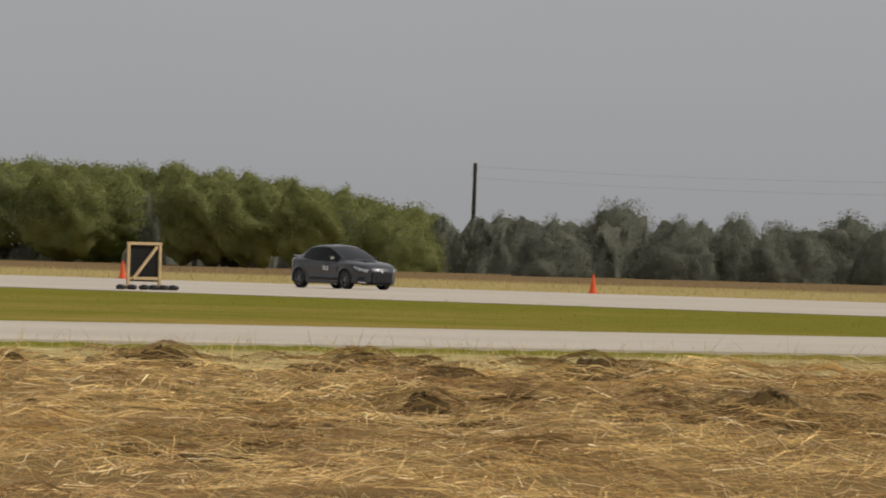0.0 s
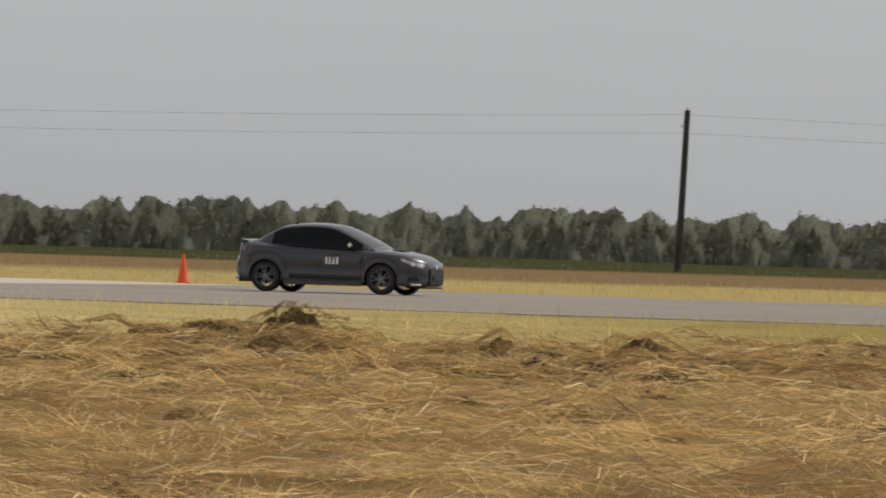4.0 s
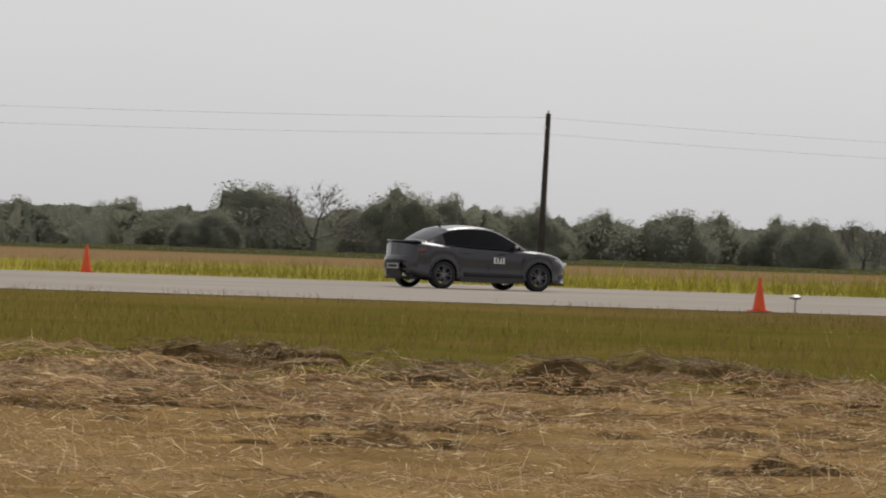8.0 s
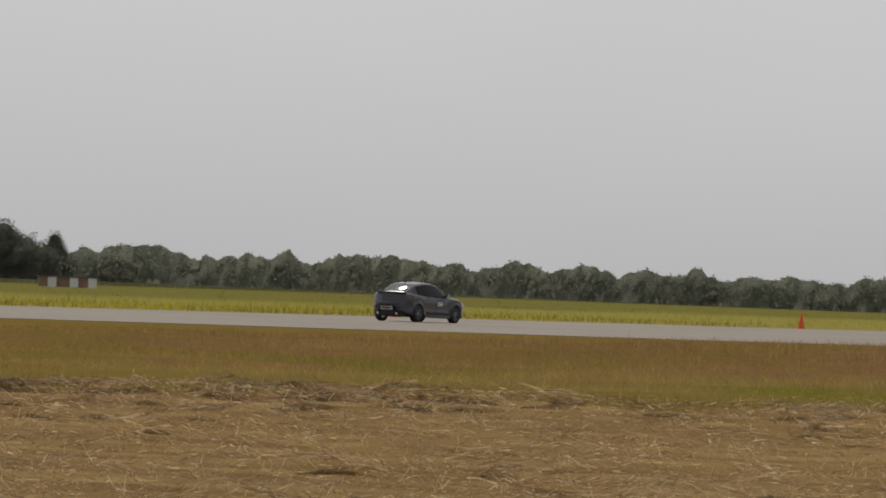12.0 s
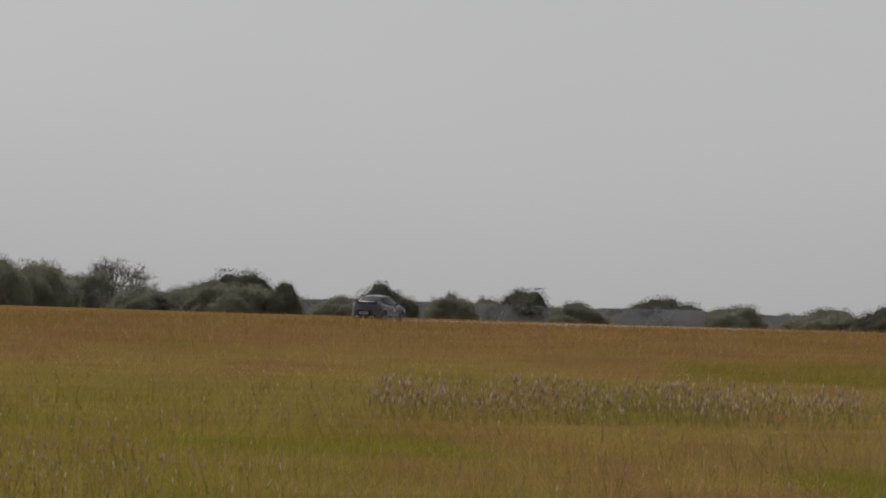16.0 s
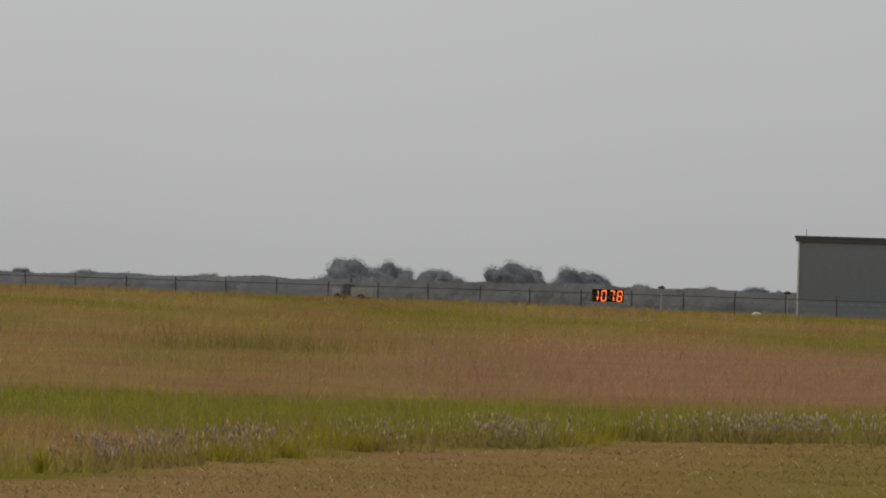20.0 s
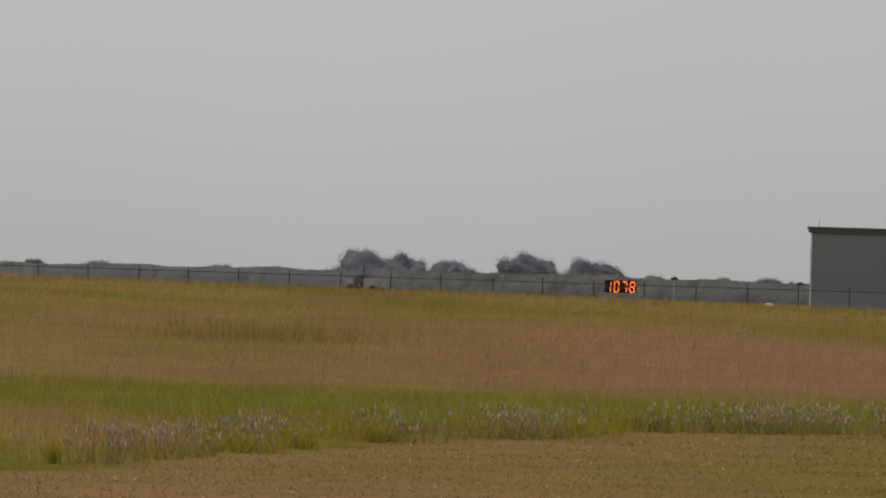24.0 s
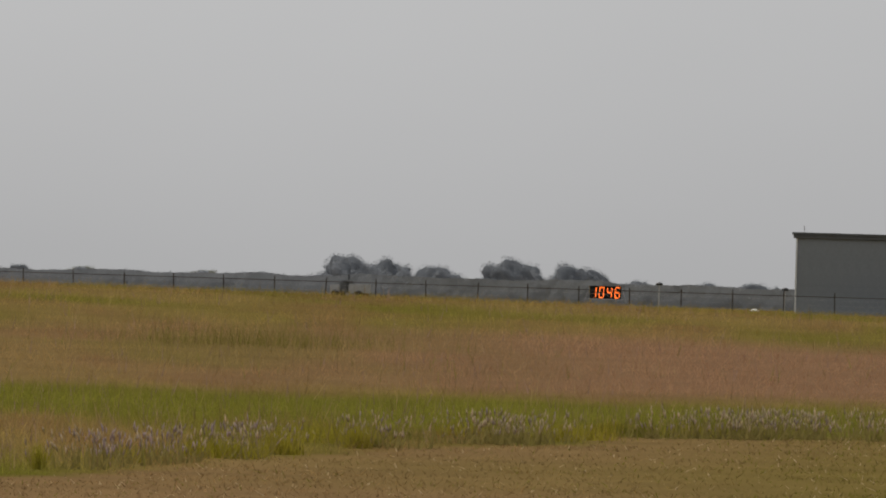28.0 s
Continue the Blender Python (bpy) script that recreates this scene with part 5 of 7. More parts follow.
def build_poles():
    lean = [1.2, 1.0, 1.0, 1.4, 1.5, 2.0, 3.2, 2.6, 2.4, 1.9, 1.4, 0.8, 0.4, -0.6]
    for i, ((x, y, h), a) in enumerate(zip(POLES, lean)):
        root = tagged(new("utility_pole"), "weathered dark wooden utility pole behind the runway", "utility pole", "poles of the power line")
        root.matrix_basis = pose(x, y, -0.1, 0, a, 0)
        part("pole", rod(bmesh.new(), (0, 0, 0), (0, 0, h + 0.1), 0.15, 0.11, 10), M_POLE, root)
        part("insulator", lathe(bmesh.new(), [(0.02, 0), (0.05, 0.03), (0.03, 0.07), (0.05, 0.1), (0.02, 0.14)], 8, pose(0, 0, h + 0.1)), M_WHITE, root)
        part("insulator", lathe(bmesh.new(), [(0.02, 0), (0.05, 0.03), (0.03, 0.07), (0.05, 0.1), (0.02, 0.14)], 8, pose(-0.16, -0.06, h - 0.6)), M_WHITE, root)
        if i == 13:
            for dz in (0.35, 1.0):
                part("crossarm", box(bmesh.new(), (-0.5, -0.06, h - dz), (0.5, 0.06, h - dz + 0.1)), M_POLE, root)
    # the line's two wires, pole to pole
    for low in (0.0, 0.72):
        bm = bmesh.new()
        for (x0, y0, h0), (x1, y1, h1) in zip(POLES, POLES[1:]):
            last = None
            for k in range(13):
                u = k / 12
                p = Vector((x0 + (x1 - x0) * u, y0 - 0.06, (h0 + (h1 - h0) * u) - 0.18 - low - 0.5 * 4 * u * (1 - u)))
                if last is not None:
                    rod(bm, last, p, 0.005, n=4)
                last = p
        tagged(new("power_line", finish(bm, "power_line", M_WIRE)), "thin sagging overhead wire strung between the poles", "wire")
    for x, y, h in ((-505.6, 425, 7.0), (-415.3, 450, 6.8), (-311, 420, 6.2), (-433, 415, 4.2)):
        root = tagged(new("utility_pole"), "distant wooden utility pole with a short crossarm", "utility pole", "distant poles")
        root.matrix_basis = pose(x, y, -0.1, 0, 0.5, 0)
        part("pole", rod(bmesh.new(), (0, 0, 0), (0, 0, h + 0.1), 0.15, 0.11, 8), M_POLE, root)
        part("crossarm", box(bmesh.new(), (-0.45, -0.06, h - 0.35), (0.45, 0.06, h - 0.23)), M_POLE, root)


# ---- the car ----
def fx(x, *pairs):
    return float(np.interp(x, [p[0] for p in pairs], [p[1] for p in pairs]))


AXLES = (-1.39, 1.275)
TYRE = 0.328
ARCH = 0.372


def car_section(x):
    """Half of the lower body's section at x, from under the sill up to the middle of the deck."""
    w = fx(x, (-2.27, 0.60), (-2.24, 0.70), (-2.19, 0.745), (-2.0, 0.835), (-1.75, 0.89), (-1.39, 0.91), (-0.9, 0.885), (0.75, 0.885), (1.275, 0.915), (1.65, 0.885), (1.95, 0.80), (2.12, 0.69), (2.2, 0.58), (2.25, 0.45))
    zt = fx(x, (-2.27, 0.66), (-2.24, 0.745), (-2.197, 0.765), (-2.185, 1.045), (-2.1, 1.085), (-1.73, 1.11), (-1.0, 1.06), (0.9, 1.0), (1.07, 0.985), (1.5, 0.945), (1.94, 0.863), (2.1, 0.80), (2.2, 0.735), (2.25, 0.62))
    zs = fx(x, (-2.27, 0.60), (-2.24, 0.70), (-2.197, 0.735), (-2.185, 0.975), (-1.9, 1.015), (-1.4, 1.0), (-0.5, 0.965), (0.5, 0.925), (1.0, 0.915), (1.3, 0.905), (1.6, 0.865), (1.94, 0.785), (2.1, 0.725), (2.2, 0.66), (2.25, 0.56))
    zb = fx(x, (-2.27, 0.42), (-2.2, 0.31), (-1.9, 0.245), (-0.95, 0.195), (0.9, 0.195), (1.7, 0.20), (2.1, 0.19), (2.22, 0.20), (2.25, 0.30))
    for c in AXLES:
        d = abs(x - c)
        if d < ARCH:
            zb = max(zb, TYRE + math.sqrt(ARCH ** 2 - d * d))
    k = max(0.02, zs - zb)
    return [(w - 0.26, zb + 0.02), (w - 0.03, zb), (w, zb + 0.06 * k), (w - 0.004, zb + 0.18 * k), (w - 0.024, zb + 0.32 * k), (w - 0.012, zb + 0.55 * k), (w - 0.004, zb + 0.76 * k), (w - 0.024, zb + 0.93 * k), (w - 0.06, zs), (w * 0.83, zs + 0.55 * (zt - zs)), (w * 0.66, zs + 0.85 * (zt - zs)), (w * 0.36, zt), (0, zt + 0.012)]


def bend(p):
    """The tail and the nose curve forward and back towards the corners."""
    q = min(1.0, abs(p[1]) / 0.8) ** 2.4
    return Vector((p[0] + 0.20 * q * max(0.0, min(1.0, (-1.75 - p[0]) / 0.45)) - 0.10 * q * max(0.0, min(1.0, (p[0] - 1.8) / 0.4)), p[1], p[2]))


def bent(bm):
    for v in bm.verts:
        v.co = bend(v.co)
    return bm


def side_y(x, z):
    """How far out the body's side lies at x and height z."""
    half = car_section(x)[1:9]
    return float(np.interp(z, [q[1] for q in half], [q[0] for q in half]))


def skin(x0, x1, low, high, s, off=0.006, n=9, m=4):
    """A thin panel that lies on the body's side from x0 to x1; low, high: heights as pairs at both ends."""
    bm = bmesh.new()
    outer, inner = [], []
    for i in range(n):
        u = i / (n - 1)
        x = x0 + (x1 - x0) * u
        a, b = low[0] + (low[1] - low[0]) * u, high[0] + (high[1] - high[0]) * u
        zs = [a + (b - a) * j / (m - 1) for j in range(m)]
        outer.append([bm.verts.new((x, s * (side_y(x, z) + off), z)) for z in zs])
        inner.append([bm.verts.new((x, s * (side_y(x, z) - 0.02), z)) for z in zs])
    for grid in (outer, inner):
        for p, q in zip(grid, grid[1:]):
            for j in range(m - 1):
                bm.faces.new((p[j], q[j], q[j + 1], p[j + 1]))
    for i in range(n - 1):
        for j in (0, m - 1):
            bm.faces.new((outer[i][j], outer[i + 1][j], inner[i + 1][j], inner[i][j]))
    for i in (0, n - 1):
        for j in range(m - 1):
            bm.faces.new((outer[i][j], outer[i][j + 1], inner[i][j + 1], inner[i][j]))
    return bent(bm)


def build_car_body(root):
    xs = sorted(set([round(v, 4) for v in np.linspace(-2.27, 2.25, 54)] + [-2.197, -2.185, -2.24, 2.2] + [round(c + ARCH * math.cos(a), 4) for c in AXLES for a in np.linspace(0, math.pi, 21)]))
    bm = bmesh.new()
    rows = []
    for x in xs:
        half = car_section(x)
        ring = [bm.verts.new((x, -y, z)) for y, z in half] + [bm.verts.new((x, y, z)) for y, z in half[-2::-1]]
        rows.append(ring)
    for p, q in zip(rows, rows[1:]):
        for i in range(len(p) - 1):
            bm.faces.new((p[i], q[i], q[i + 1], p[i + 1]))
    for r in (rows[0], rows[-1]):
        bm.faces.new([bm.verts.new(v.co) for v in r])
    body = part("body", bent(bm), M_PAINT, root, smooth=True)
    for p in body.data.polygons:               # the tail's step stays crisp
        p.use_smooth = not -2.198 < p.center.x < -2.18 and abs(p.normal.x) < 0.99
    # flared lips round the arches
    for c in AXLES:
        for s in (-1, 1):
            bm = bmesh.new()
            last = None
            for a in np.linspace(-0.25, math.pi + 0.25, 17):
                x, z = c + (ARCH + 0.012) * math.cos(a), TYRE + (ARCH + 0.012) * math.sin(a)
                p = Vector((x, s * (side_y(x, z + 0.03) - 0.002), z))
                if last is not None:
                    rod(bm, last, p, 0.022, n=6)
                last = p
            part("arch_lip", bm, M_PAINT, root, smooth=True)
    # underside and arch liners
    bm = bmesh.new()
    box(bm, (-2.1, -0.62, 0.2), (2.1, 0.62, 0.62))
    box(bm, (-1.95, -0.64, 0.5), (1.72, 0.64, 0.80))
    box(bm, (-0.95, -0.8, 0.2), (0.85, 0.8, 0.5))
    part("underside", bm, M_TRIM, root)


def belt(x):
    return fx(x, (-1.76, 1.085), (-1.43, 1.03), (-0.5, 0.99), (0.45, 0.955), (1.07, 0.955))


def cabin(x):
    """Half of the cabin's section at x, belt to roof."""
    zr = fx(x, (-1.76, 1.10), (-1.72, 1.128), (-1.55, 1.232), (-1.35, 1.338), (-1.14, 1.432), (-0.9, 1.474), (-0.6, 1.496), (-0.36, 1.50), (-0.1, 1.487), (0.085, 1.458), (0.22, 1.413), (0.4, 1.338), (0.62, 1.235), (0.85, 1.115), (1.07, 0.985))
    wb = fx(x, (-1.76, 0.66), (-1.4, 0.77), (-0.6, 0.82), (0.4, 0.82), (1.07, 0.76))
    wr = fx(x, (-1.76, 0.58), (-1.14, 0.585), (-0.4, 0.60), (0.1, 0.60), (0.6, 0.65), (1.07, 0.71))
    zb = belt(x)
    edge = max(zb + 0.01, zr - 0.06)
    return [(wb, zb - 0.03), (wb - 0.01, zb + 0.012), (wb + (wr - wb) * 0.5 + 0.02, zb + (edge - zb) * 0.5), (wr + 0.022, edge - 0.012), (wr, edge + 0.01), (wr - 0.07, max(edge + 0.005, zr - 0.022)), (wr * 0.55, zr + 0.004), (0, zr + 0.02)]


def build_cabin(root):
    xs = sorted(set([round(v, 3) for v in np.linspace(-1.76, 1.07, 61)] + [-1.30, -0.20, -0.10, 0.80, -1.14, 0.13, -1.69]))
    jobs = {k: bmesh.new() for k in ("roof", "windshield", "rear_window", "rear_door_window", "front_door_window", "pillar", "door_pillar")}
    sides = {}
    for x in xs:
        h = cabin(x)
        for s in (-1, 1):
            sides[x, s] = [Vector((x, s * y, z)) for y, z in h]
    for x0, x1 in zip(xs, xs[1:]):
        mid = (x0 + x1) / 2
        for s in (-1, 1):
            p, q = sides[x0, s], sides[x1, s]
            for i in range(len(p) - 1):
                if i in (1, 2):
                    key = "rear_door_window" if -1.30 < mid < -0.20 else "front_door_window" if -0.10 < mid < 0.80 else "door_pillar" if -1.30 < mid < 0.8 else "pillar"
                elif i >= 5:
                    key = "rear_window" if -1.69 < mid < -1.14 else "windshield" if 0.13 < mid < 1.02 else "roof"
                else:
                    key = "roof" if i else "door_pillar" if -1.1 < mid < 0.8 else "pillar"
                b = jobs[key]
                b.faces.new([b.verts.new(v) for v in (p[i], q[i], q[i + 1], p[i + 1])])
    for key, b in jobs.items():
        bmesh.ops.remove_doubles(b, verts=b.verts, dist=0.0005)
        glass = "window" in key or key == "windshield"
        if key in ("rear_door_window", "front_door_window"):
            other = b.copy()
            for bb, s in ((b, -1), (other, 1)):
                bmesh.ops.delete(bb, geom=[v for v in bb.verts if v.co.y * s < 0], context="VERTS")
                part(key, bb, M_GLASS, root, smooth=True)
            continue
        if key in ("pillar", "door_pillar"):
            for s in (-1, 1):
                for e in (-1, 1) if key == "pillar" else (0,):
                    bb = b.copy()
                    bmesh.ops.delete(bb, geom=[v for v in bb.verts if v.co.y * s < 0 or v.co.x * e < -0.3], context="VERTS")
                    part(key, bb, M_PAINT if e else M_GLASS, root, smooth=True)
            b.free()
            continue
        part(key, b, M_SCREEN if glass else M_PAINT, root, smooth=True)


def build_wheel(root, x, y, s):
    """A wheel that turns on its axle; s: which side faces out."""
    bm = bmesh.new()
    prof = [(0.235, -0.115), (0.30, -0.12), (0.325, -0.105), (TYRE, -0.07), (TYRE, 0.07), (0.325, 0.105), (0.30, 0.12), (0.235, 0.115)]
    lathe(bm, prof, 32, pose(0, 0, 0, 90), cap=False)
    wheel = part("wheel", bm, M_RUBBER, root, smooth=True)
    wheel.matrix_basis = pose(x, y, TYRE)
    bm = bmesh.new()
    lathe(bm, [(0.236, -0.10), (0.236, 0.105), (0.222, 0.112), (0.212, 0.10), (0.212, -0.1)], 28, pose(0, 0, 0, 90), cap=False)
    for k in range(10):
        a = 2 * math.pi * k / 10 + (0.1 if k % 2 else -0.1)
        d = Vector((math.cos(a), 0, math.sin(a)))
        rod(bm, d * 0.03 + Vector((0, s * 0.085, 0)), d * 0.22 + Vector((0, s * 0.098, 0)), 0.020, 0.013, 6)
    lathe(bm, [(0.0001, -0.02), (0.06, -0.02), (0.06, 0.02), (0.0001, 0.025)], 14, pose(0, s * 0.08, 0, -90 * s))
    part("rim", bm, M_RIM, wheel, "dark alloy rim with ten thin spokes")
    bm = bmesh.new()
    lathe(bm, [(0.0001, -0.015), (0.16, -0.015), (0.16, 0.015), (0.0001, 0.015)], 24, pose(0, 0, 0, 90))
    part("brake_disc", bm, M_TRIM, wheel)
    return wheel


def plate_text(name, words, size, parent, at, mat=None, bold=0.0):
    cu = bpy.data.curves.new(name, "FONT")
    cu.body, cu.size, cu.align_x, cu.align_y, cu.extrude, cu.offset = words, size, "CENTER", "CENTER", 0.002, bold
    tmp = bpy.data.objects.new(name, cu)
    scene.collection.objects.link(tmp)
    me = bpy.data.meshes.new_from_object(tmp.evaluated_get(bpy.context.evaluated_depsgraph_get()))
    bpy.data.objects.remove(tmp)
    me.materials.clear()
    me.materials.append(mat or M_INK)
    return part(name, me, None, parent, at=at)


def build_car():
    root = tagged(new("sports_saloon"), "dark grey four-door sports saloon with tinted windows at speed", "car")
    build_car_body(root)
    build_cabin(root)
    wheels = [build_wheel(root, x, y, s) for x in AXLES for y, s in ((-0.775, -1), (0.775, 1))]
    # tail: lip spoiler, lamps, plate, lower diffuser
    bm = box(bmesh.new(), (-0.12, -0.66, -0.016), (0.12, 0.66, 0.016), pose(-2.07, 0, 1.096, 0, 6, 0))
    bmesh.ops.subdivide_edges(bm, edges=[e for e in bm.edges if abs(e.verts[0].co.y - e.verts[1].co.y) > 0.5], cuts=9)
    part("spoiler", bent(bm), M_PAINT, root)
    for s in (-1, 1):
        part("tail_light", skin(-2.178, -1.96, (0.83, 0.87), (0.955, 0.965), s), M_RED, root, "dark red tail light lens", smooth=True)
        lamp = part("headlight", skin(1.72, 2.2, (0.745, 0.585), (0.80, 0.675), s, 0.008, 13, 5), M_LAMP, root, "clear swept-back headlight lens", smooth=True)
        for x in (1.98, 2.1):
            part("lamp_bowl", lathe(bmesh.new(), [(0.0001, 0.0), (0.03, 0.004), (0.042, 0.016), (0.044, 0.024)], 12, pose(x, s * (side_y(x, 0.67) - 0.006), 0.67, 0, 0, 0) @ pose(0, 0, 0, -s * 70, 25, 0)), M_CHROME, lamp)
        # bright metal strip added to give the lower lip's reflection
        part("lip_strip", skin(1.98, 2.17, (0.215, 0.215), (0.262, 0.255), s, 0.012, 7, 3), M_CHROME, root, "bright strip on the lower bumper lip, for its reflection", smooth=True)
        part("bumper_intake", skin(1.90, 2.14, (0.30, 0.32), (0.40, 0.43), s, 0.004, 7, 3), M_TRIM, root, smooth=True)
        mirror = part("mirror", box(bmesh.new(), (0.52, min(s * 0.84, s * 1.0), 1.015), (0.64, max(s * 0.84, s * 1.0), 1.105), bevel=0.03), M_CHROME if s < 0 else M_PAINT, root, "door mirror that catches the light")
        part("mirror_foot", box(bmesh.new(), (0.54, min(s * 0.77, s * 0.86), 0.975), (0.62, max(s * 0.77, s * 0.86), 1.03), bevel=0.012), M_TRIM, mirror)
        part("sill_skirt", box(bmesh.new(), (-0.96, min(s * 0.84, s * 0.912), 0.17), (0.86, max(s * 0.84, s * 0.912), 0.255), bevel=0.022), M_PAINT, root)
        part("door_moulding", skin(-0.84, 0.84, (0.31, 0.30), (0.405, 0.385), s, 0.004, 9, 3), M_TRIM, root, smooth=True)
        part("window_trim", box(bmesh.new(), (-1.2, min(s * 0.815, s * 0.835), 0.985), (0.72, max(s * 0.815, s * 0.835), 0.998), pose(0, 0, 0, 0, 2.2, 0)), M_TRIM, root)
        for x in (-0.72, 0.22):
            part("door_handle", box(bmesh.new(), (x - 0.1, min(s * 0.87, s * 0.9), 0.842), (x + 0.1, max(s * 0.87, s * 0.9), 0.872), bevel=0.008), M_PAINT, root)
        for x in (-0.93, -0.14, 0.80):
            part("door_seam", skin(x - 0.006, x + 0.006, (0.40, 0.40), (0.93, 0.93), s, 0.002, 2, 6), M_TRIM, root)
        part("fender_vent", skin(0.78, 0.87, (0.60, 0.72), (0.74, 0.83), s, 0.004, 5, 3), M_TRIM, root)
        # dark panel in the rear arch's opening, beside the tyre
        part("wheel_well_gap", skin(-1.74, -1.66, (0.26, 0.30), (0.38, 0.44), s, 0.003, 4, 3), M_TRIM, root)
        board = part("number_board", box(bmesh.new(), (-0.005, min(s * 0.878, s * 0.890), 0.635), (0.295, max(s * 0.878, s * 0.890), 0.785)), M_WHITE, root, "white door panel with bold black numerals")
        plate_text("numerals", "171", 0.165, board, pose(0.145, s * 0.892, 0.71, 90, 0, 0 if s < 0 else 180), bold=0.006)
    part("grille", box(bmesh.new(), (2.06, -0.44, 0.23), (2.262, 0.44, 0.60), bevel=0.03), M_TRIM, root, "large black trapezoid grille")
    part("grille_bar", box(bmesh.new(), (2.18, -0.4, 0.46), (2.275, 0.4, 0.51), bevel=0.015), M_PAINT, root)
    part("badge", lathe(bmesh.new(), [(0.0001, 0), (0.06, 0), (0.0001, 0.015)], 6, pose(2.245, 0, 0.63, 0, 70)), M_CHROME, root)
    part("front_lip", box(bmesh.new(), (1.75, -0.52, 0.155), (2.22, 0.52, 0.19), bevel=0.012), M_TRIM, root)
    part("front_plate", box(bmesh.new(), (2.27, -0.26, 0.34), (2.285, 0.26, 0.43)), M_TRIM, root)
    part("rear_plate", box(bmesh.new(), (-2.286, -0.26, 0.44), (-2.272, 0.26, 0.57)), M_STEEL, root, "pale rear plate with plain bars")
    part("plate_bars", box(bmesh.new(), (-2.290, -0.2, 0.475), (-2.2865, 0.2, 0.535)), M_INK, root)
    part("rear_bumper_insert", box(bmesh.new(), (-2.276, -0.31, 0.40), (-2.258, 0.31, 0.62), bevel=0.006), M_TRIM, root)
    part("diffuser", box(bmesh.new(), (-2.235, -0.34, 0.24), (-2.0, 0.34, 0.40), bevel=0.02), M_TRIM, root)
    for s in (-0.42, 0.42):
        part("exhaust_pipe", rod(bmesh.new(), (-2.23, s, 0.3), (-2.0, s, 0.3), 0.05, n=14), M_CHROME, root)
    part("hood_vent", box(bmesh.new(), (-0.12, -0.25, -0.004), (0.12, 0.25, 0.006), pose(1.42, 0, 0.968, 0, 6, 0)), M_TRIM, root)
    part("roof_antenna", box(bmesh.new(), (-1.04, -0.01, 1.45), (-0.985, 0.01, 1.525), bevel=0.005), M_TRIM, root)
    return root, wheels


def car_x(t):
    """The car's place along the runway: nearly steady speed, then braking far off."""
    u = min(t, 17.0) - 5.5046
    x = LANE * (0.245456 * u - 0.000318 * u * u)
    if t > 17:
        v, d = 46.7, min(t - 17, 10.4)
        x += v * d - 0.5 * 4.49 * d * d
    return x


def motions():
    walk(CAR, [(k / 2, pose(car_x(k / 2), LANE, 0.012 + float(grade(np.array(car_x(k / 2)), np.array(LANE))))) for k in range(57)])
    for w in WHEELS:
        x, y = w.matrix_basis.translation[:2]
        walk(w, [(k / 30, pose(x, y, TYRE, 0, 86 * min(k, 540), 0)) for k in list(range(541)) + [840]])
    # the far board's figures change: single segments turn over
    for seg, px, pz, on in FLIPS:
        a = 0 if on else 180
        walk(seg, [(0, pose(px, -0.02, pz, 0, 0, a)), (26.6, pose(px, -0.02, pz, 0, 0, a)), (26.7, pose(px, -0.02, pz, 0, 0, a + 60)), (26.8, pose(px, -0.02, pz, 0, 0, a + 120)), (26.9, pose(px, -0.02, pz, 0, 0, a + 180)), (28, pose(px, -0.02, pz, 0, 0, a + 180))])


# ---- things along the runway ----
M_TIMBER = shader("raw_pine", (0.62, 0.45, 0.24), 0.75, vary=0.15, scale=3, fine=25)
M_PANEL = shader("black_board", (0.018, 0.0175, 0.016), 0.85, vary=0.2, scale=3, spec=0.2)
M_YELLOW = shader("yellow_paint", (0.55, 0.40, 0.02), 0.55, vary=0.08)
M_STEEL = shader("galvanised_steel", (0.42, 0.42, 0.41), 0.45, metal=0.7, vary=0.15, scale=5)
M_DULL = shader("unlit_segments", (0.10, 0.085, 0.06), 0.6, vary=0.2, scale=15)
M_LIT = shader("lit_segments", (0.9, 0.2, 0.03), 0.5, vary=0, emit=(1.0, 0.16, 0.02, 2.6))
M_SIDING = shader("grey_metal_siding", (0.235, 0.258, 0.275), 0.55, metal=0.05, vary=0.06, scale=0.5, fine=4)
M_ROOF = shader("dark_roof_trim", (0.10, 0.105, 0.105), 0.55, vary=0.1)
M_RUST = shader("rusty_brown_paint", (0.27, 0.165, 0.125), 0.7, vary=0.25, scale=1.5)
M_BAG = shader("black_sandbag", (0.03, 0.03, 0.03), 0.6, vary=0.3, scale=8, fine=50)
M_BUSHLEAF = shader("weed_leaves", (0.075, 0.095, 0.025), 0.7, vary=0.25, scale=2, fine=8, island=0.45, thru=0.3)
M_SEED = shader("pale_seed_heads", (0.60, 0.50, 0.38), 0.8, vary=0, island=0.25, thru=0.65)
M_PURPLE = shader("purple_flower_spikes", (0.46, 0.36, 0.39), 0.8, vary=0, island=0.3, thru=0.5)


def ground_z(x, y):
    a, b = np.array([x * 1.0]), np.array([y * 1.0])
    return float((grade(a, b) + 0.012 if paved(a, b)[0] else land(a, b))[0])


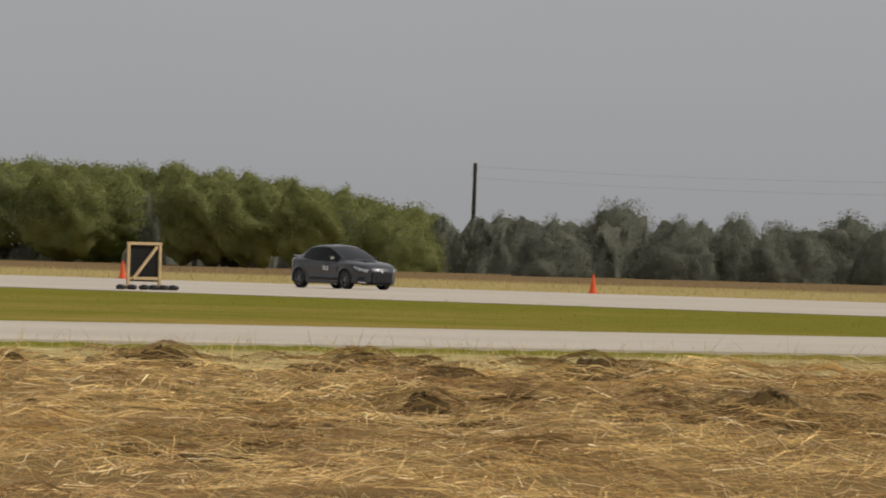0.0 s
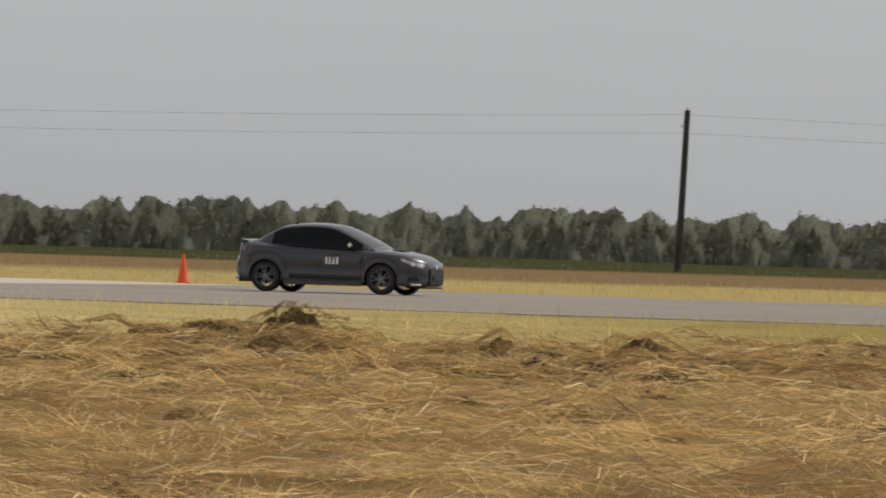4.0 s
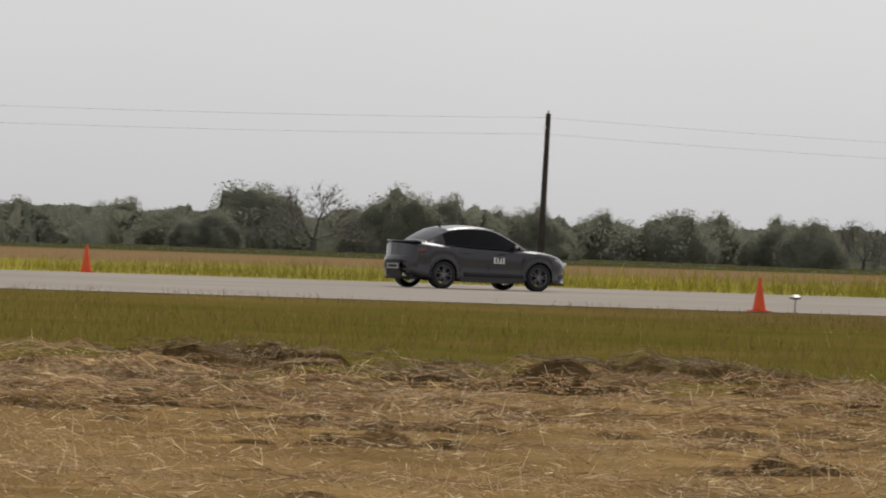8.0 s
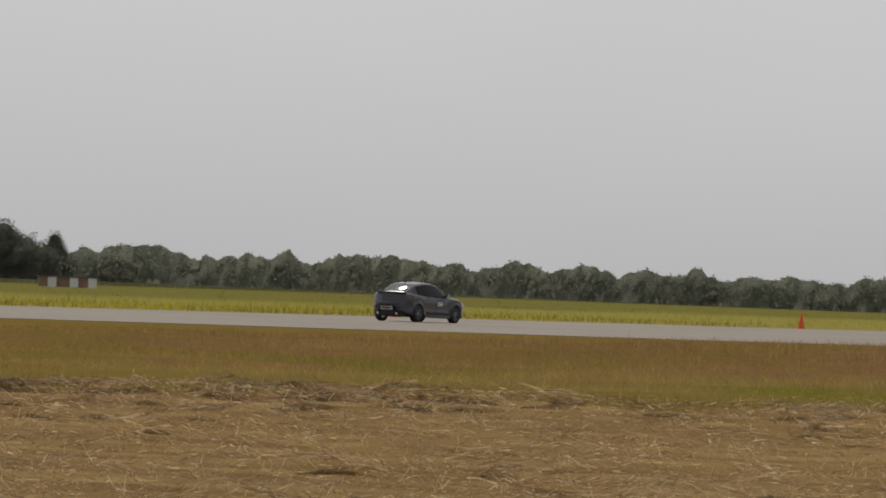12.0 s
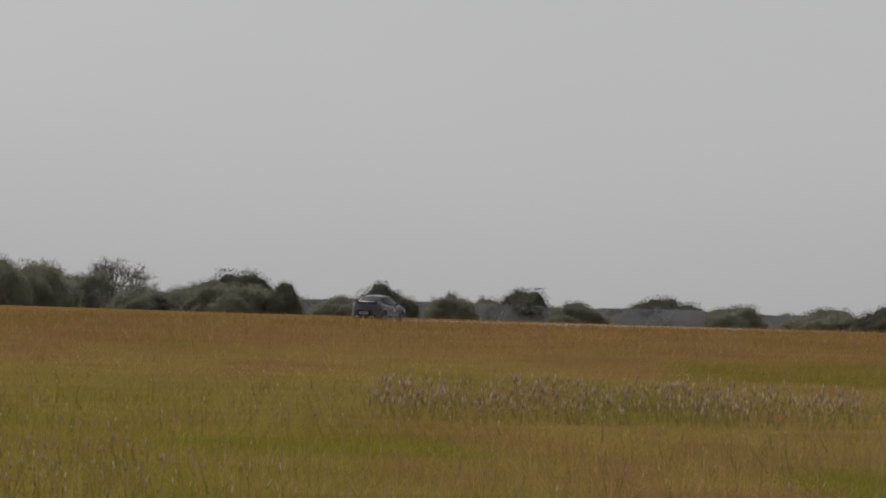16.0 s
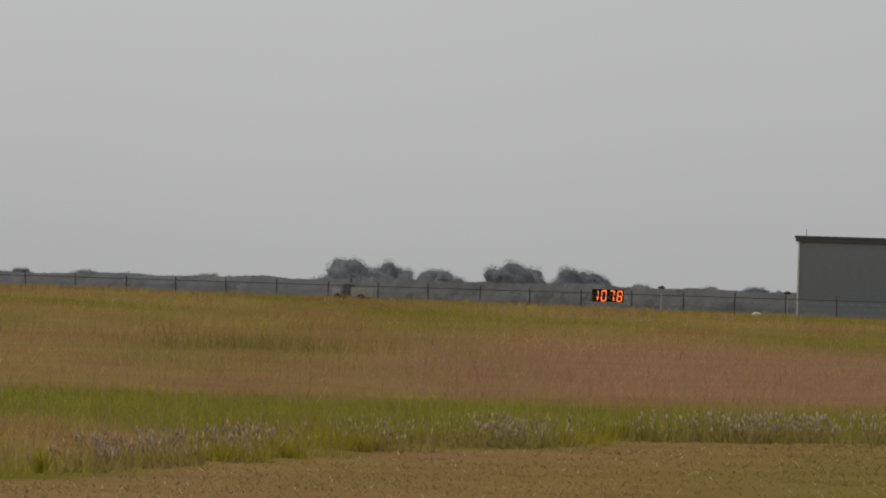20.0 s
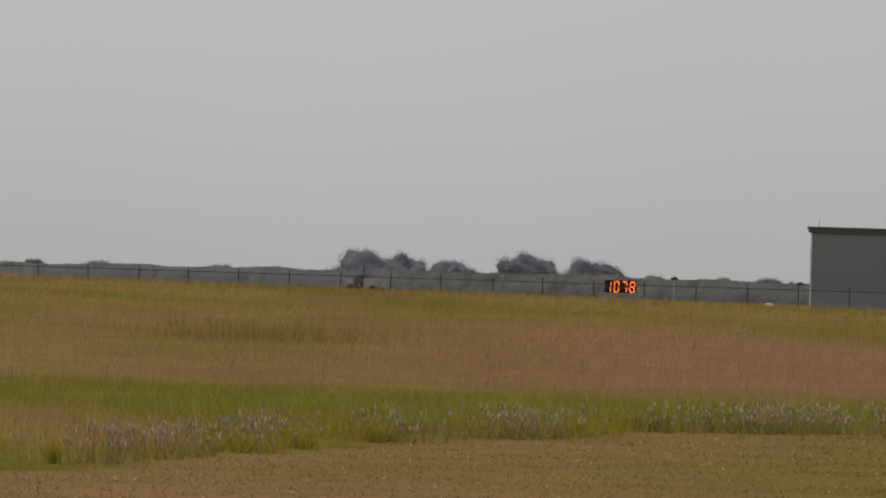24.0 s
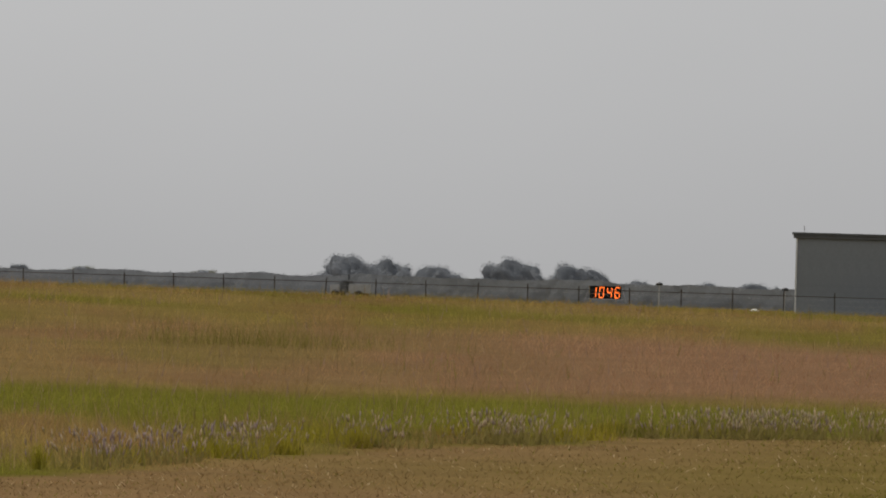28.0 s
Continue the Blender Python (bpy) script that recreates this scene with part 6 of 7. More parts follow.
def build_cones():
    root = tagged(new("traffic_cone"), "orange plastic traffic cone on the runway's edge", "traffic cone", "cones along the runway")
    bm = bmesh.new()
    lathe(bm, [(0.150, 0.03), (0.135, 0.06), (0.030, 0.68), (0.026, 0.70), (0.010, 0.70)], 18)
    part("cone_body", bm, M_CONE, root, smooth=True)
    part("base_plate", box(bmesh.new(), (-0.19, -0.19, 0), (0.19, 0.19, 0.032), bevel=0.008), M_CONE, root)
    far = (-301.4, -272, -243.4, -212.2, -184.2, -158.2, -131, -107, -82, -57.8, -24.2, 13, 49.9, 87.4, 117.4, 211.4, 234.4, 270.7, 295.2, 331.7, 365, 395.9, 419.6, 457.4)
    spots = [(x, 211, 0.0) for x in far] + [(106.3, 163, 0), (141.72, 163.3, 0), (141.62, 162.9, 0), (141.52, 162.5, 0)]
    g = np.random.RandomState(5)
    for i, (x, y, _) in enumerate(spots):
        m = pose(x, y, max(0.0, ground_z(x, y)) - 0.004, 0, 0, g.uniform(0, 90))
        if i >= len(far) + 1:
            m = m @ Matrix.Diagonal((0.82, 0.82, 0.82, 1))
        if i == 0:
            root.matrix_basis = m
        else:
            copy_thing(root, m)


def tyre_mesh():
    bm = bmesh.new()
    lathe(bm, [(0.19, -0.09), (0.26, -0.11), (0.30, -0.10), (0.325, -0.06), (0.325, 0.06), (0.30, 0.10), (0.26, 0.11), (0.19, 0.09), (0.17, 0.0), (0.19, -0.09)], 22)
    for k in range(22):
        a = 2 * math.pi * k / 22
        box(bm, (-0.012, -0.02, -0.055), (0.012, 0.02, 0.055), pose(0.325 * math.cos(a), 0.325 * math.sin(a), 0, 0, 0, math.degrees(a)))
    return finish(bm, "tyre", M_RUBBER, True)


def build_tyres():
    me = tyre_mesh()
    g = np.random.RandomState(6)

    def pile(cx, cy, cols, label, group, straps=True):
        for dx, dy, n in cols:
            root = tagged(new("tyre_stack"), label, "tyre stack", group)
            root.matrix_basis = pose(cx + dx, cy + dy, max(0.012, ground_z(cx + dx, cy + dy)), 0, 0, g.uniform(0, 360))
            for k in range(n):
                o = new("tyre", me)
                o.parent = root
                o.matrix_basis = pose(g.normal(0, 0.015), g.normal(0, 0.015), 0.11 + 0.218 * k)
            if straps and n > 1:
                for a in (40, 160, 280):
                    ra = radians(a)
                    part("strap", rod(bmesh.new(), (0.345 * math.cos(ra), 0.345 * math.sin(ra), 0.03), (0.345 * math.cos(ra), 0.345 * math.sin(ra), 0.218 * n - 0.02), 0.007, n=5), M_STEEL, root)

    row = [(0.66 * k, 0.06 * (-1) ** k, 4 if k not in (3, 7) else (5 if k == 3 else 3)) for k in range(8)]
    pile(-239.9, 209.2, row, "stack of old black tyres in a barrier beside the runway", "tyre wall")
    pile(-141.4, 165.9, [(0.15, 0, 2), (0.95, 0.1, 3), (1.9, 0.1, 3), (2.5, 0.3, 3), (3.17, 0.0, 2)], "stack of old black tyres strapped together", "tyre chicane")
    pile(206.15, 156.8, [(0.318, 0.242, 4), (0.041, -0.383, 3), (0.614, -0.311, 3)], "stack of old black tyres on the near verge", "tyres on the verge")
    pile(206.75, 155.85, [(0, 0, 1)], "single worn tyre lying flat in the grass", "tyres on the verge", False)
    for x, y in ((-139.15, 164.9), (-138.3, 164.9)):
        p = tagged(new("marker_post"), "thin white plastic marker post among tyres", "marker post", "white marker posts")
        p.matrix_basis = pose(x, y, 0, 0, 2, 0)
        part("tube", rod(bmesh.new(), (0, 0, 0), (0, 0, 0.95), 0.04, n=10), M_WHITE, p)
        part("clip", rod(bmesh.new(), (0, 0, 0.48), (0, 0, 0.53), 0.05, n=10), M_TRIM, p)


def build_signs():
    # distance board seen from its timber back
    s = tagged(new("distance_board"), "black board on a raw timber frame, seen from behind", "sign")
    s.matrix_basis = pose(-239.2, 168.2, 0.01, 0, 0, -1)
    for y in (-0.62, 0.53):
        part("post", box(bmesh.new(), (0.03, y, 0), (0.10, y + 0.09, 1.45), bevel=0.006), M_TIMBER, s)
    for z in (0.30, 1.36):
        part("rail", box(bmesh.new(), (0.035, -0.527, z), (0.095, 0.527, z + 0.09), bevel=0.006), M_TIMBER, s)
    part("brace", box(bmesh.new(), (0.101, -0.045, -0.66), (0.15, 0.045, 0.66), pose(0, 0, 0.82, -41), bevel=0.006), M_TIMBER, s)
    part("board", box(bmesh.new(), (0.0, -0.6, 0.25), (0.028, 0.6, 1.43)), M_PANEL, s)
    for y in (-0.95, -0.55, -0.1, 0.25, 0.6, 0.95):
        sandbag(s.matrix_basis @ Vector((0.25, y, 0)), 20 * y)
    # the half-mile board
    s = tagged(new("distance_board"), "black half-mile board with yellow figures on stands", "sign")
    s.matrix_basis = pose(145.3, 163.6, ground_z(145.3, 163.6), 0, 0, 0)
    part("board", box(bmesh.new(), (-0.02, -0.55, 0.22), (0.02, 0.55, 1.38), bevel=0.006), M_PANEL, s)
    for y in (-0.62, 0.57):
        part("stand", box(bmesh.new(), (-0.03, y, 0.05), (0.03, y + 0.06, 0.98), bevel=0.008), M_STEEL, s)
        part("foot", rod(bmesh.new(), (0, y + 0.03, 0), (0, y + 0.03, 0.2), 0.11, 0.04, 8), M_BAG, s)
    for word, y, z, size in (("1", 0.36, 1.06, 0.66), ("/", 0.10, 0.84, 0.78), ("2", -0.24, 0.58, 0.80)):
        plate_text("figure", word, size, s, pose(-0.023, y, z) @ pose(0, 0, 0, 90, 0, -90), M_YELLOW, 0.014)
    for y in (-0.1, 0.12):
        sandbag(s.matrix_basis @ Vector((-0.1, y, 0)), 70)
    for x, y in ((143.7, 163.0), (146.6, 163.1)):
        sandbag(Vector((x, y, ground_z(x, y))), 30)


BAG = []


def sandbag(at, turn):
    if not BAG:
        bm = bmesh.new()
        bmesh.ops.create_uvsphere(bm, u_segments=14, v_segments=8, radius=1.0)
        for v in bm.verts:
            d = noise.noise(v.co * 2.2) * 0.18
            v.co = Vector((v.co.x * 0.22 * (1 + d), v.co.y * 0.15 * (1 + d), max(-0.02, v.co.z * 0.09 + 0.07 + d * 0.05)))
        BAG.append(finish(bm, "sandbag", M_BAG, True))
    o = tagged(new("sandbag", BAG[0]), "black sandbag weighing down a sign", "sandbag", "sandbags")
    o.matrix_basis = pose(at[0], at[1], max(0.008, at[2]), 0, 0, turn)


SEGMENTS = {"a": (0, 0.36, 0.15, 0.028), "b": (0.17, 0.19, 0.028, 0.14), "c": (0.17, -0.19, 0.028, 0.14), "d": (0, -0.36, 0.15, 0.028),
            "e": (-0.17, -0.19, 0.028, 0.14), "f": (-0.17, 0.19, 0.028, 0.14), "g": (0, 0, 0.15, 0.028)}
DIGITS = {"1": "bc", "0": "abcdef", "7": "abc", "8": "abcdefg", "4": "bcfg", "6": "acdefg"}


def slab_segment(sx, sz, lit):
    """A flat display segment, shown side first: its shown face lit or dull, the other face black."""
    bm = bmesh.new()
    a = [(-sx, -sz), (sx, -sz), (sx, sz), (-sx, sz)]
    front = [bm.verts.new((p, -0.006, q)) for p, q in a]
    back = [bm.verts.new((p, 0.006, q)) for p, q in a]
    bm.faces.new(front)
    bm.faces.new(back[::-1])
    for i in range(4):
        bm.faces.new((front[i], back[i], back[(i + 1) % 4], front[(i + 1) % 4]))
    me = finish(bm, "segment", M_LIT if lit else M_DULL)
    me.materials.append(M_PANEL)
    for p in me.polygons:
        p.material_index = 0 if p.normal.y < -0.9 or not lit else 1
    return me


FLIPS = []


def build_display(x, y, turn, shown, later, label, zlift=0.0, wide=2.64, tall=0.88, low=1.22, detail=True):
    """A trailer-sized four-digit board on splayed tripod legs. shown, later: its figures before and after 26.7 s."""
    root = tagged(new("speed_display"), label, "display board")
    root.matrix_basis = pose(x, y, zlift, 0, 0, turn)
    hw = wide / 2
    part("cabinet", box(bmesh.new(), (-hw, 0.0, low), (hw, 0.16, low + tall), bevel=0.012), M_PANEL, root)
    part("bottom_rail", box(bmesh.new(), (-hw - 0.22, -0.05, low - 0.09), (hw + 0.3, 0.12, low - 0.035), bevel=0.006), M_STEEL, root)
    part("top_rail", box(bmesh.new(), (-hw - 0.02, -0.02, low + tall + 0.002), (hw + 0.05, 0.17, low + tall + 0.03), bevel=0.006), M_STEEL if shown == "" else M_PANEL, root)
    for sx, dy, paint in ((-1, -0.55, M_STEEL), (-1, 0.75, M_YELLOW), (1, -0.75, M_STEEL), (1, 0.6, M_STEEL)):
        top = Vector((sx * (hw + 0.05), 0.06, low + tall + 0.02))
        foot = Vector((sx * (hw + (0.55 if dy < 0 else -0.1) - (0.55 if sx > 0 and dy > 0 else 0)), dy, 0.0 - zlift))
        knee = top.lerp(foot, 0.86)
        leg = part("leg", rod(bmesh.new(), top, knee, 0.028, n=10), paint, root)
        part("jack_foot", rod(bmesh.new(), knee.lerp(foot, -0.04), knee.lerp(foot, 0.35), 0.045, n=10), M_TRIM, leg)
        part("jack_spindle", rod(bmesh.new(), knee, foot - Vector((0, 0, 0.05)), 0.016, n=8), M_STEEL, leg)
    if detail:
        part("aerial", rod(bmesh.new(), (1.10, 0.08, low + tall), (1.12, 0.08, low + tall + 0.72), 0.018, n=8), M_STEEL, root)
        part("aerial_box", box(bmesh.new(), (1.0, -0.02, low + tall + 0.03), (1.38, 0.16, low + tall + 0.08), bevel=0.015), M_PANEL, root)
        part("winch", lathe(bmesh.new(), [(0.03, -0.1), (0.09, -0.08), (0.09, 0.08), (0.03, 0.1)], 14, pose(hw + 0.1, 0.0, low + 0.1)), M_STEEL, root)
        part("cable", rod(bmesh.new(), (hw + 0.05, -0.03, low + 0.75), (hw + 0.12, -0.04, low + 0.1), 0.03, n=6), M_WHITE, root)
        for k in (-0.35, 0.4):
            part("lifting_eye", box(bmesh.new(), (k - 0.1, 0.03, low + tall + 0.03), (k + 0.1, 0.12, low + tall + 0.055), bevel=0.008), M_PANEL, root)
    kx, kz = wide / 2.64 * 1.06, tall / 0.88
    for i in range(4):
        cx = (-1.5 + i) * (wide / 4)
        if i:
            part("divider", box(bmesh.new(), (cx - wide / 8 - 0.03, -0.04, low + 0.01), (cx - wide / 8 + 0.03, -0.001, low + tall - 0.01)), M_PANEL, root)
        for key, (ux, uz, sx, sz) in SEGMENTS.items():
            if shown and not detail:
                on, then = key in DIGITS[shown[i]], key in DIGITS[later[i]]
                if not on and not then:
                    continue
            else:
                on = then = False
            me = slab_segment(sx * kx, sz * kz, shown != "")
            px, pz = cx + (ux + 0.10 * uz) * kx, low + tall / 2 + uz * kz
            seg = part("segment", me, None, root, at=pose(px, -0.02, pz, 0, 0, 180 if shown and not on else 0))
            if on != then:
                FLIPS.append((seg, px, pz, on))
    return root


def build_edge_lights():
    for x, y in ((107.3, 163.2), (142.9, 163.0)):
        e = tagged(new("edge_light"), "small runway edge light on a thin stem", "runway light", "runway edge lights")
        e.matrix_basis = pose(x, y, ground_z(x, y))
        part("stem", rod(bmesh.new(), (0, 0, 0), (0, 0, 0.28), 0.02, n=8), M_STEEL, e)
        part("lamp", lathe(bmesh.new(), [(0.03, 0.26), (0.12, 0.28), (0.13, 0.32), (0.06, 0.36), (0.0001, 0.37)], 14), M_STEEL, e)
    for x, y, h in ((213.6, 160, 0.8), (11.13, 155, 0.9), (95.3, 97.8, 0.45)):
        p = tagged(new("stake"), "thin dark stake in the grass", "stake", "stakes")
        p.matrix_basis = pose(x, y, ground_z(x, y) - 0.05, 0, 4 if x < 50 else 1, 0)
        part("shaft", rod(bmesh.new(), (0, 0, 0), (0, 0, h + 0.05), 0.028, 0.024, 8), M_POLE, p)
        part("cap", rod(bmesh.new(), (0, 0, h + 0.05), (0, 0, h + 0.08), 0.034, n=8), M_TRIM, p)


def weed(name, x, y, wide, high, label, cat, n=2600, leaf=0.045, seed=9, mat=None):
    """A bushy weed with stems and small leaves."""
    g = np.random.RandomState(seed)
    root = tagged(new(name), label, cat)
    root.matrix_basis = pose(x, y, ground_z(x, y) - 0.02)
    bm, tips = bmesh.new(), []
    for _ in range(26):
        a, q = g.uniform(0, 2 * math.pi), g.uniform(0.1, 1.0)
        top = Vector((math.cos(a) * q * wide / 2, math.sin(a) * q * wide / 2, high * (1.05 - 0.55 * q * q) * g.uniform(0.6, 1.0)))
        mid = top * 0.5 + Vector((0, 0, 0.12 * high))
        rod(bm, (0.1 * math.cos(a), 0.1 * math.sin(a), 0), mid, 0.012, 0.009, 5)
        rod(bm, mid, top, 0.009, 0.004, 5)
        tips += [tuple(mid), tuple(mid.lerp(top, 0.5)), tuple(top)]
    part("branching_stem", bm, M_BARK, root)
    v, f = leaf_cloud(g, np.array(tips), np.full((len(tips), 1), 0.16 * wide / 1.7), n, leaf)
    part("foliage", np_mesh("foliage", v, f, mat or M_BUSHLEAF), None, root)


def tussock(x, y, wide, high, colour, n, seed, label):
    g = np.random.RandomState(seed)
    px, py = x + g.normal(0, wide / 4, n), y + g.normal(0, wide / 4, n)
    ob = blades("grass_tussock", px, py, high * g.uniform(0.6, 1.1, n), np.full(n, 0.008), np.array(colour) * g.uniform(0.7, 1.3, (n, 1)), g, 0.25)
    tagged(ob, label, "grass tussock", "tussocks in the meadow", "stuff")


def at_az(az, r):
    return r * math.sin(radians(az)), r * math.cos(radians(az))


def build_meadow_details():
    dark, yellow, green, olive = (0.11, 0.13, 0.013), (0.32, 0.28, 0.03), (0.24, 0.24, 0.02), (0.22, 0.185, 0.048)
    for az, r, w, h, c, n, s in ((63.36, 99, 0.7, 0.30, dark, 2200, 1), (63.1, 99.5, 0.5, 0.28, dark, 1000, 7), (62.16, 131, 1.3, 0.22, dark, 1200, 2), (62.73, 128, 0.9, 0.22, dark, 900, 3), (65.38, 81, 1.6, 0.24, green, 2600, 8), (64.73, 89, 1.5, 0.24, green, 2400, 9), (77.92, 78.5, 0.13, 0.26, yellow, 170, 5), (78.98, 86, 0.8, 0.2, yellow, 900, 6), (79.1, 158, 4.6, 0.44, olive, 1000, 10)):
        x, y = at_az(az, r)
        tussock(x, y, w, h, c, n, s, "thick green grass tussock at the meadow's edge" if c is dark else "yellow-green grass tussock at the meadow's edge")
    weed("weed_bush", 94.9, 100.1, 2.2, 1.0, "leafy dark green weed bush between hay and runway", "bush", 6500, 0.05, 9)
    weed("weed_sapling", 96.1, 100.1, 0.7, 1.05, "thin leafy weed sapling beside the weed bush", "bush", 700, 0.05, 12)
    # small bright clumps along the mown edge
    g = np.random.RandomState(92)
    for k in range(22):
        az = g.uniform(77.5, 82.4)
        x, y = at_az(az, float(np.interp(az, [77.9, 79, 80.2, 82.5], [76, 85, 93, 106])) + g.uniform(0.5, 7))
        tussock(x, y, g.uniform(0.25, 0.9), g.uniform(0.14, 0.26), (0.33, 0.28, 0.035) if k % 3 else (0.17, 0.16, 0.03), 260, 200 + k, "bright yellow-green clump of grass by the lawn" if k % 3 else "dark olive clump of grass by the lawn")
    # seed heads and flower spikes
    g = np.random.RandomState(91)
    stalks, pale, mauve = [], [], []
    bands = [(62.5, 68, 66, 76, 260, 0.97), (66, 77.5, 112, 150, 900, 0.9), (68.5, 71.4, 127, 142, 1500, 0.8), (71.4, 73.2, 126, 144, 420, 0.7), (64.2, 67.2, 74, 92, 300, 0.85), (77.4, 80.0, -0.5, 3.5, 380, 0.75), (79.0, 83.2, -0.8, 2.5, 1200, 0.78), (80.2, 82.6, -0.8, 1.6, 1100, 0.82), (77.6, 79.2, -0.4, 2, 420, 0.25), (46, 57, 118, 136, 260, 1.0), (64, 77, 70, 118, 420, 0.6), (74.6, 77.2, 112, 126, 1100, 0.85)]
    for a0, a1, r0, r1, n, white in bands:
        for _ in range(n):
            az, rr = g.uniform(a0, a1), g.uniform(r0, r1)
            if r0 < 10:                         # along the meadow's mown edge
                rr += np.interp(az, [77.9, 79, 80.2, 82.5], [76, 85, 93, 106])
            x, y = at_az(az, rr)
            z = ground_z(x, y)
            if vnoise(np.array(x / 1.3), np.array(y / 1.3), 93) < 0.45:
                continue
            h = g.uniform(0.10, 0.36) * (0.8 if r0 < 10 else 1.0)
            lx, ly = g.normal(0, 0.07), g.normal(0, 0.07)
            stalks.append((x, y, z, x + lx, y + ly, z + h))
            (pale if g.uniform() < white else mauve).append((x + lx, y + ly, z + h, g.uniform(0.03, 0.075) * (1.5 if a0 in (68.5, 74.6) else 0.9), lx, ly))
    s = np.array(stalks)
    n = len(s)
    w = 0.007
    v = np.stack([s[:, :3] + [-w, w, 0], s[:, :3] + [w, -w, 0], s[:, 3:]], 1)
    tagged(new("flower_stalks", np_mesh("flower_stalks", v.reshape(-1, 3), np.arange(3 * n).reshape(-1, 3), M_BLADE, np.tile([[0.22, 0.18, 0.06]], (3 * n, 1)))), "thin dry wildflower stalks in the meadow", "flowers", kind="stuff")
    for name, heads, mat, fat, label in (("seed_heads", pale, M_SEED, 0.15, "pale fluffy seed heads over the meadow"), ("flower_spikes", mauve, M_PURPLE, 0.13, "muted purple flower spikes in the meadow")):
        h = np.array(heads)
        n = len(h)
        a = h[:, 3]
        tip = np.stack([h[:, 4] * 0.15, h[:, 5] * 0.15, a], -1)
        c = h[:, :3]
        e = a * fat
        o = np.zeros(n)
        ring = [np.stack(q, -1) for q in ((e, o, o), (o, e, o), (-e, o, o), (o, -e, o))]
        v = np.stack([c - tip * 0.2] + [c + tip * 0.5 + q for q in ring] + [c + tip * 1.3], 1)
        base = np.arange(n)[:, None] * 6
        f = np.concatenate([base + q for q in ([0, 2, 1], [0, 3, 2], [0, 4, 3], [0, 1, 4], [5, 1, 2], [5, 2, 3], [5, 3, 4], [5, 4, 1])])
        tagged(new(name, np_mesh(name, v.reshape(-1, 3), f, mat)), label, "flowers", kind="stuff")


# ---- the far end: fence, hangar, lamps, parked trucks, sheds ----
def build_far_end():
    f = tagged(new("fence"), "low chain-link airfield fence with dark posts", "fence")
    ys = [135.0 - 2.95 * k for k in range(40)]
    g = np.random.RandomState(15)
    post = rod(bmesh.new(), (0, 0, -0.3), (0, 0, 1.78), 0.034, n=6)
    post = finish(post, "post", M_POLE)
    for i, yy in enumerate(ys):
        o = new("post", post)
        o.parent = f
        o.matrix_basis = pose(542, yy, ground_z(542, yy) + g.uniform(-0.04, 0.06), g.normal(0, 1.2), 0, 0)
    for k, h in enumerate((1.5, 1.3, 1.0, 0.7)):
        part("rail" if k == 0 else "wire", rod(bmesh.new(), (542, ys[0], ground_z(542, ys[0]) + h), (542, ys[-1], ground_z(542, ys[-1]) + h), 0.02 if k == 0 else 0.005, n=6), M_POLE if k == 0 else M_WIRE, f)
    bm = bmesh.new()
    for k in range(230):
        y0 = ys[0] - k * 0.5
        rod(bm, (542.03, y0, 0.05), (542.03, y0 - 1.45, 1.5), 0.004, n=3)
        rod(bm, (542.04, y0, 1.5), (542.04, y0 - 1.45, 0.05), 0.004, n=3)
    part("mesh", bm, M_WIRE, f)
    part("end_post", rod(bmesh.new(), (542, 135.6, -0.2), (542, 135.6, 2.6), 0.07, n=8), M_POLE, f)
    # hangar
    b = tagged(new("hangar"), "grey ribbed metal hangar behind the fence", "building")
    X, Y0, HIGH = 793.0, 106.0, 6.55
    part("wall", box(bmesh.new(), (X + 0.06, Y0 - 46, -0.5), (X + 30, Y0, HIGH)), M_SIDING, b)
    panel = box(bmesh.new(), (X + 0.035, -0.496, -0.5), (X + 0.055, 0.496, HIGH - 0.3), bevel=0.006)
    panel = finish(panel, "wall_panel", M_SIDING)
    for k in range(46):
        o = new("wall_panel", panel)
        o.parent = b
        o.matrix_basis = pose(0, Y0 - 0.5 - k, 0)
    roof = part("roof", box(bmesh.new(), (X - 0.25, Y0 - 46.3, HIGH + 0.002), (X + 30.3, Y0 + 0.3, HIGH + 0.22), bevel=0.04), M_ROOF, b)
    part("gutter", box(bmesh.new(), (X - 0.18, Y0 - 46.2, HIGH - 0.28), (X - 0.003, Y0 + 0.2, HIGH - 0.004), bevel=0.03), M_ROOF, b)
    part("roof_aerial", rod(bmesh.new(), (X + 0.6, Y0 - 0.6, HIGH + 0.2), (X + 0.6, Y0 - 0.6, HIGH + 0.75), 0.03, n=6), M_STEEL, roof)
    part("downpipe", rod(bmesh.new(), (X - 0.08, Y0 - 0.1, -0.3), (X - 0.08, Y0 - 0.1, HIGH - 0.3), 0.06, n=8), M_WHITE, b)
    for az, r, h in ((81.58, 640, 1.95), (82.33, 640, 1.85)):
        x, y = at_az(az, r)
        p = tagged(new("lamp_post"), "short post with a round lamp head behind the fence", "lamp post", "lamp posts")
        p.matrix_basis = pose(x, y, ground_z(x, y))
        part("post", rod(bmesh.new(), (0, 0, -0.1), (0, 0, h), 0.05, 0.04, 8), M_STEEL, p)
        part("lamp_head", lathe(bmesh.new(), [(0.05, h), (0.22, h + 0.02), (0.24, h + 0.12), (0.12, h + 0.2), (0.0001, h + 0.22)], 12), M_TRIM, p)
    # a pale pickup and trailer far away
    x, y = at_az(79.74, 900)
    p = tagged(new("pickup_truck"), "white pickup truck parked far away behind the grass", "truck")
    p.matrix_basis = pose(x, y, 0.0, 0, 0, 80)
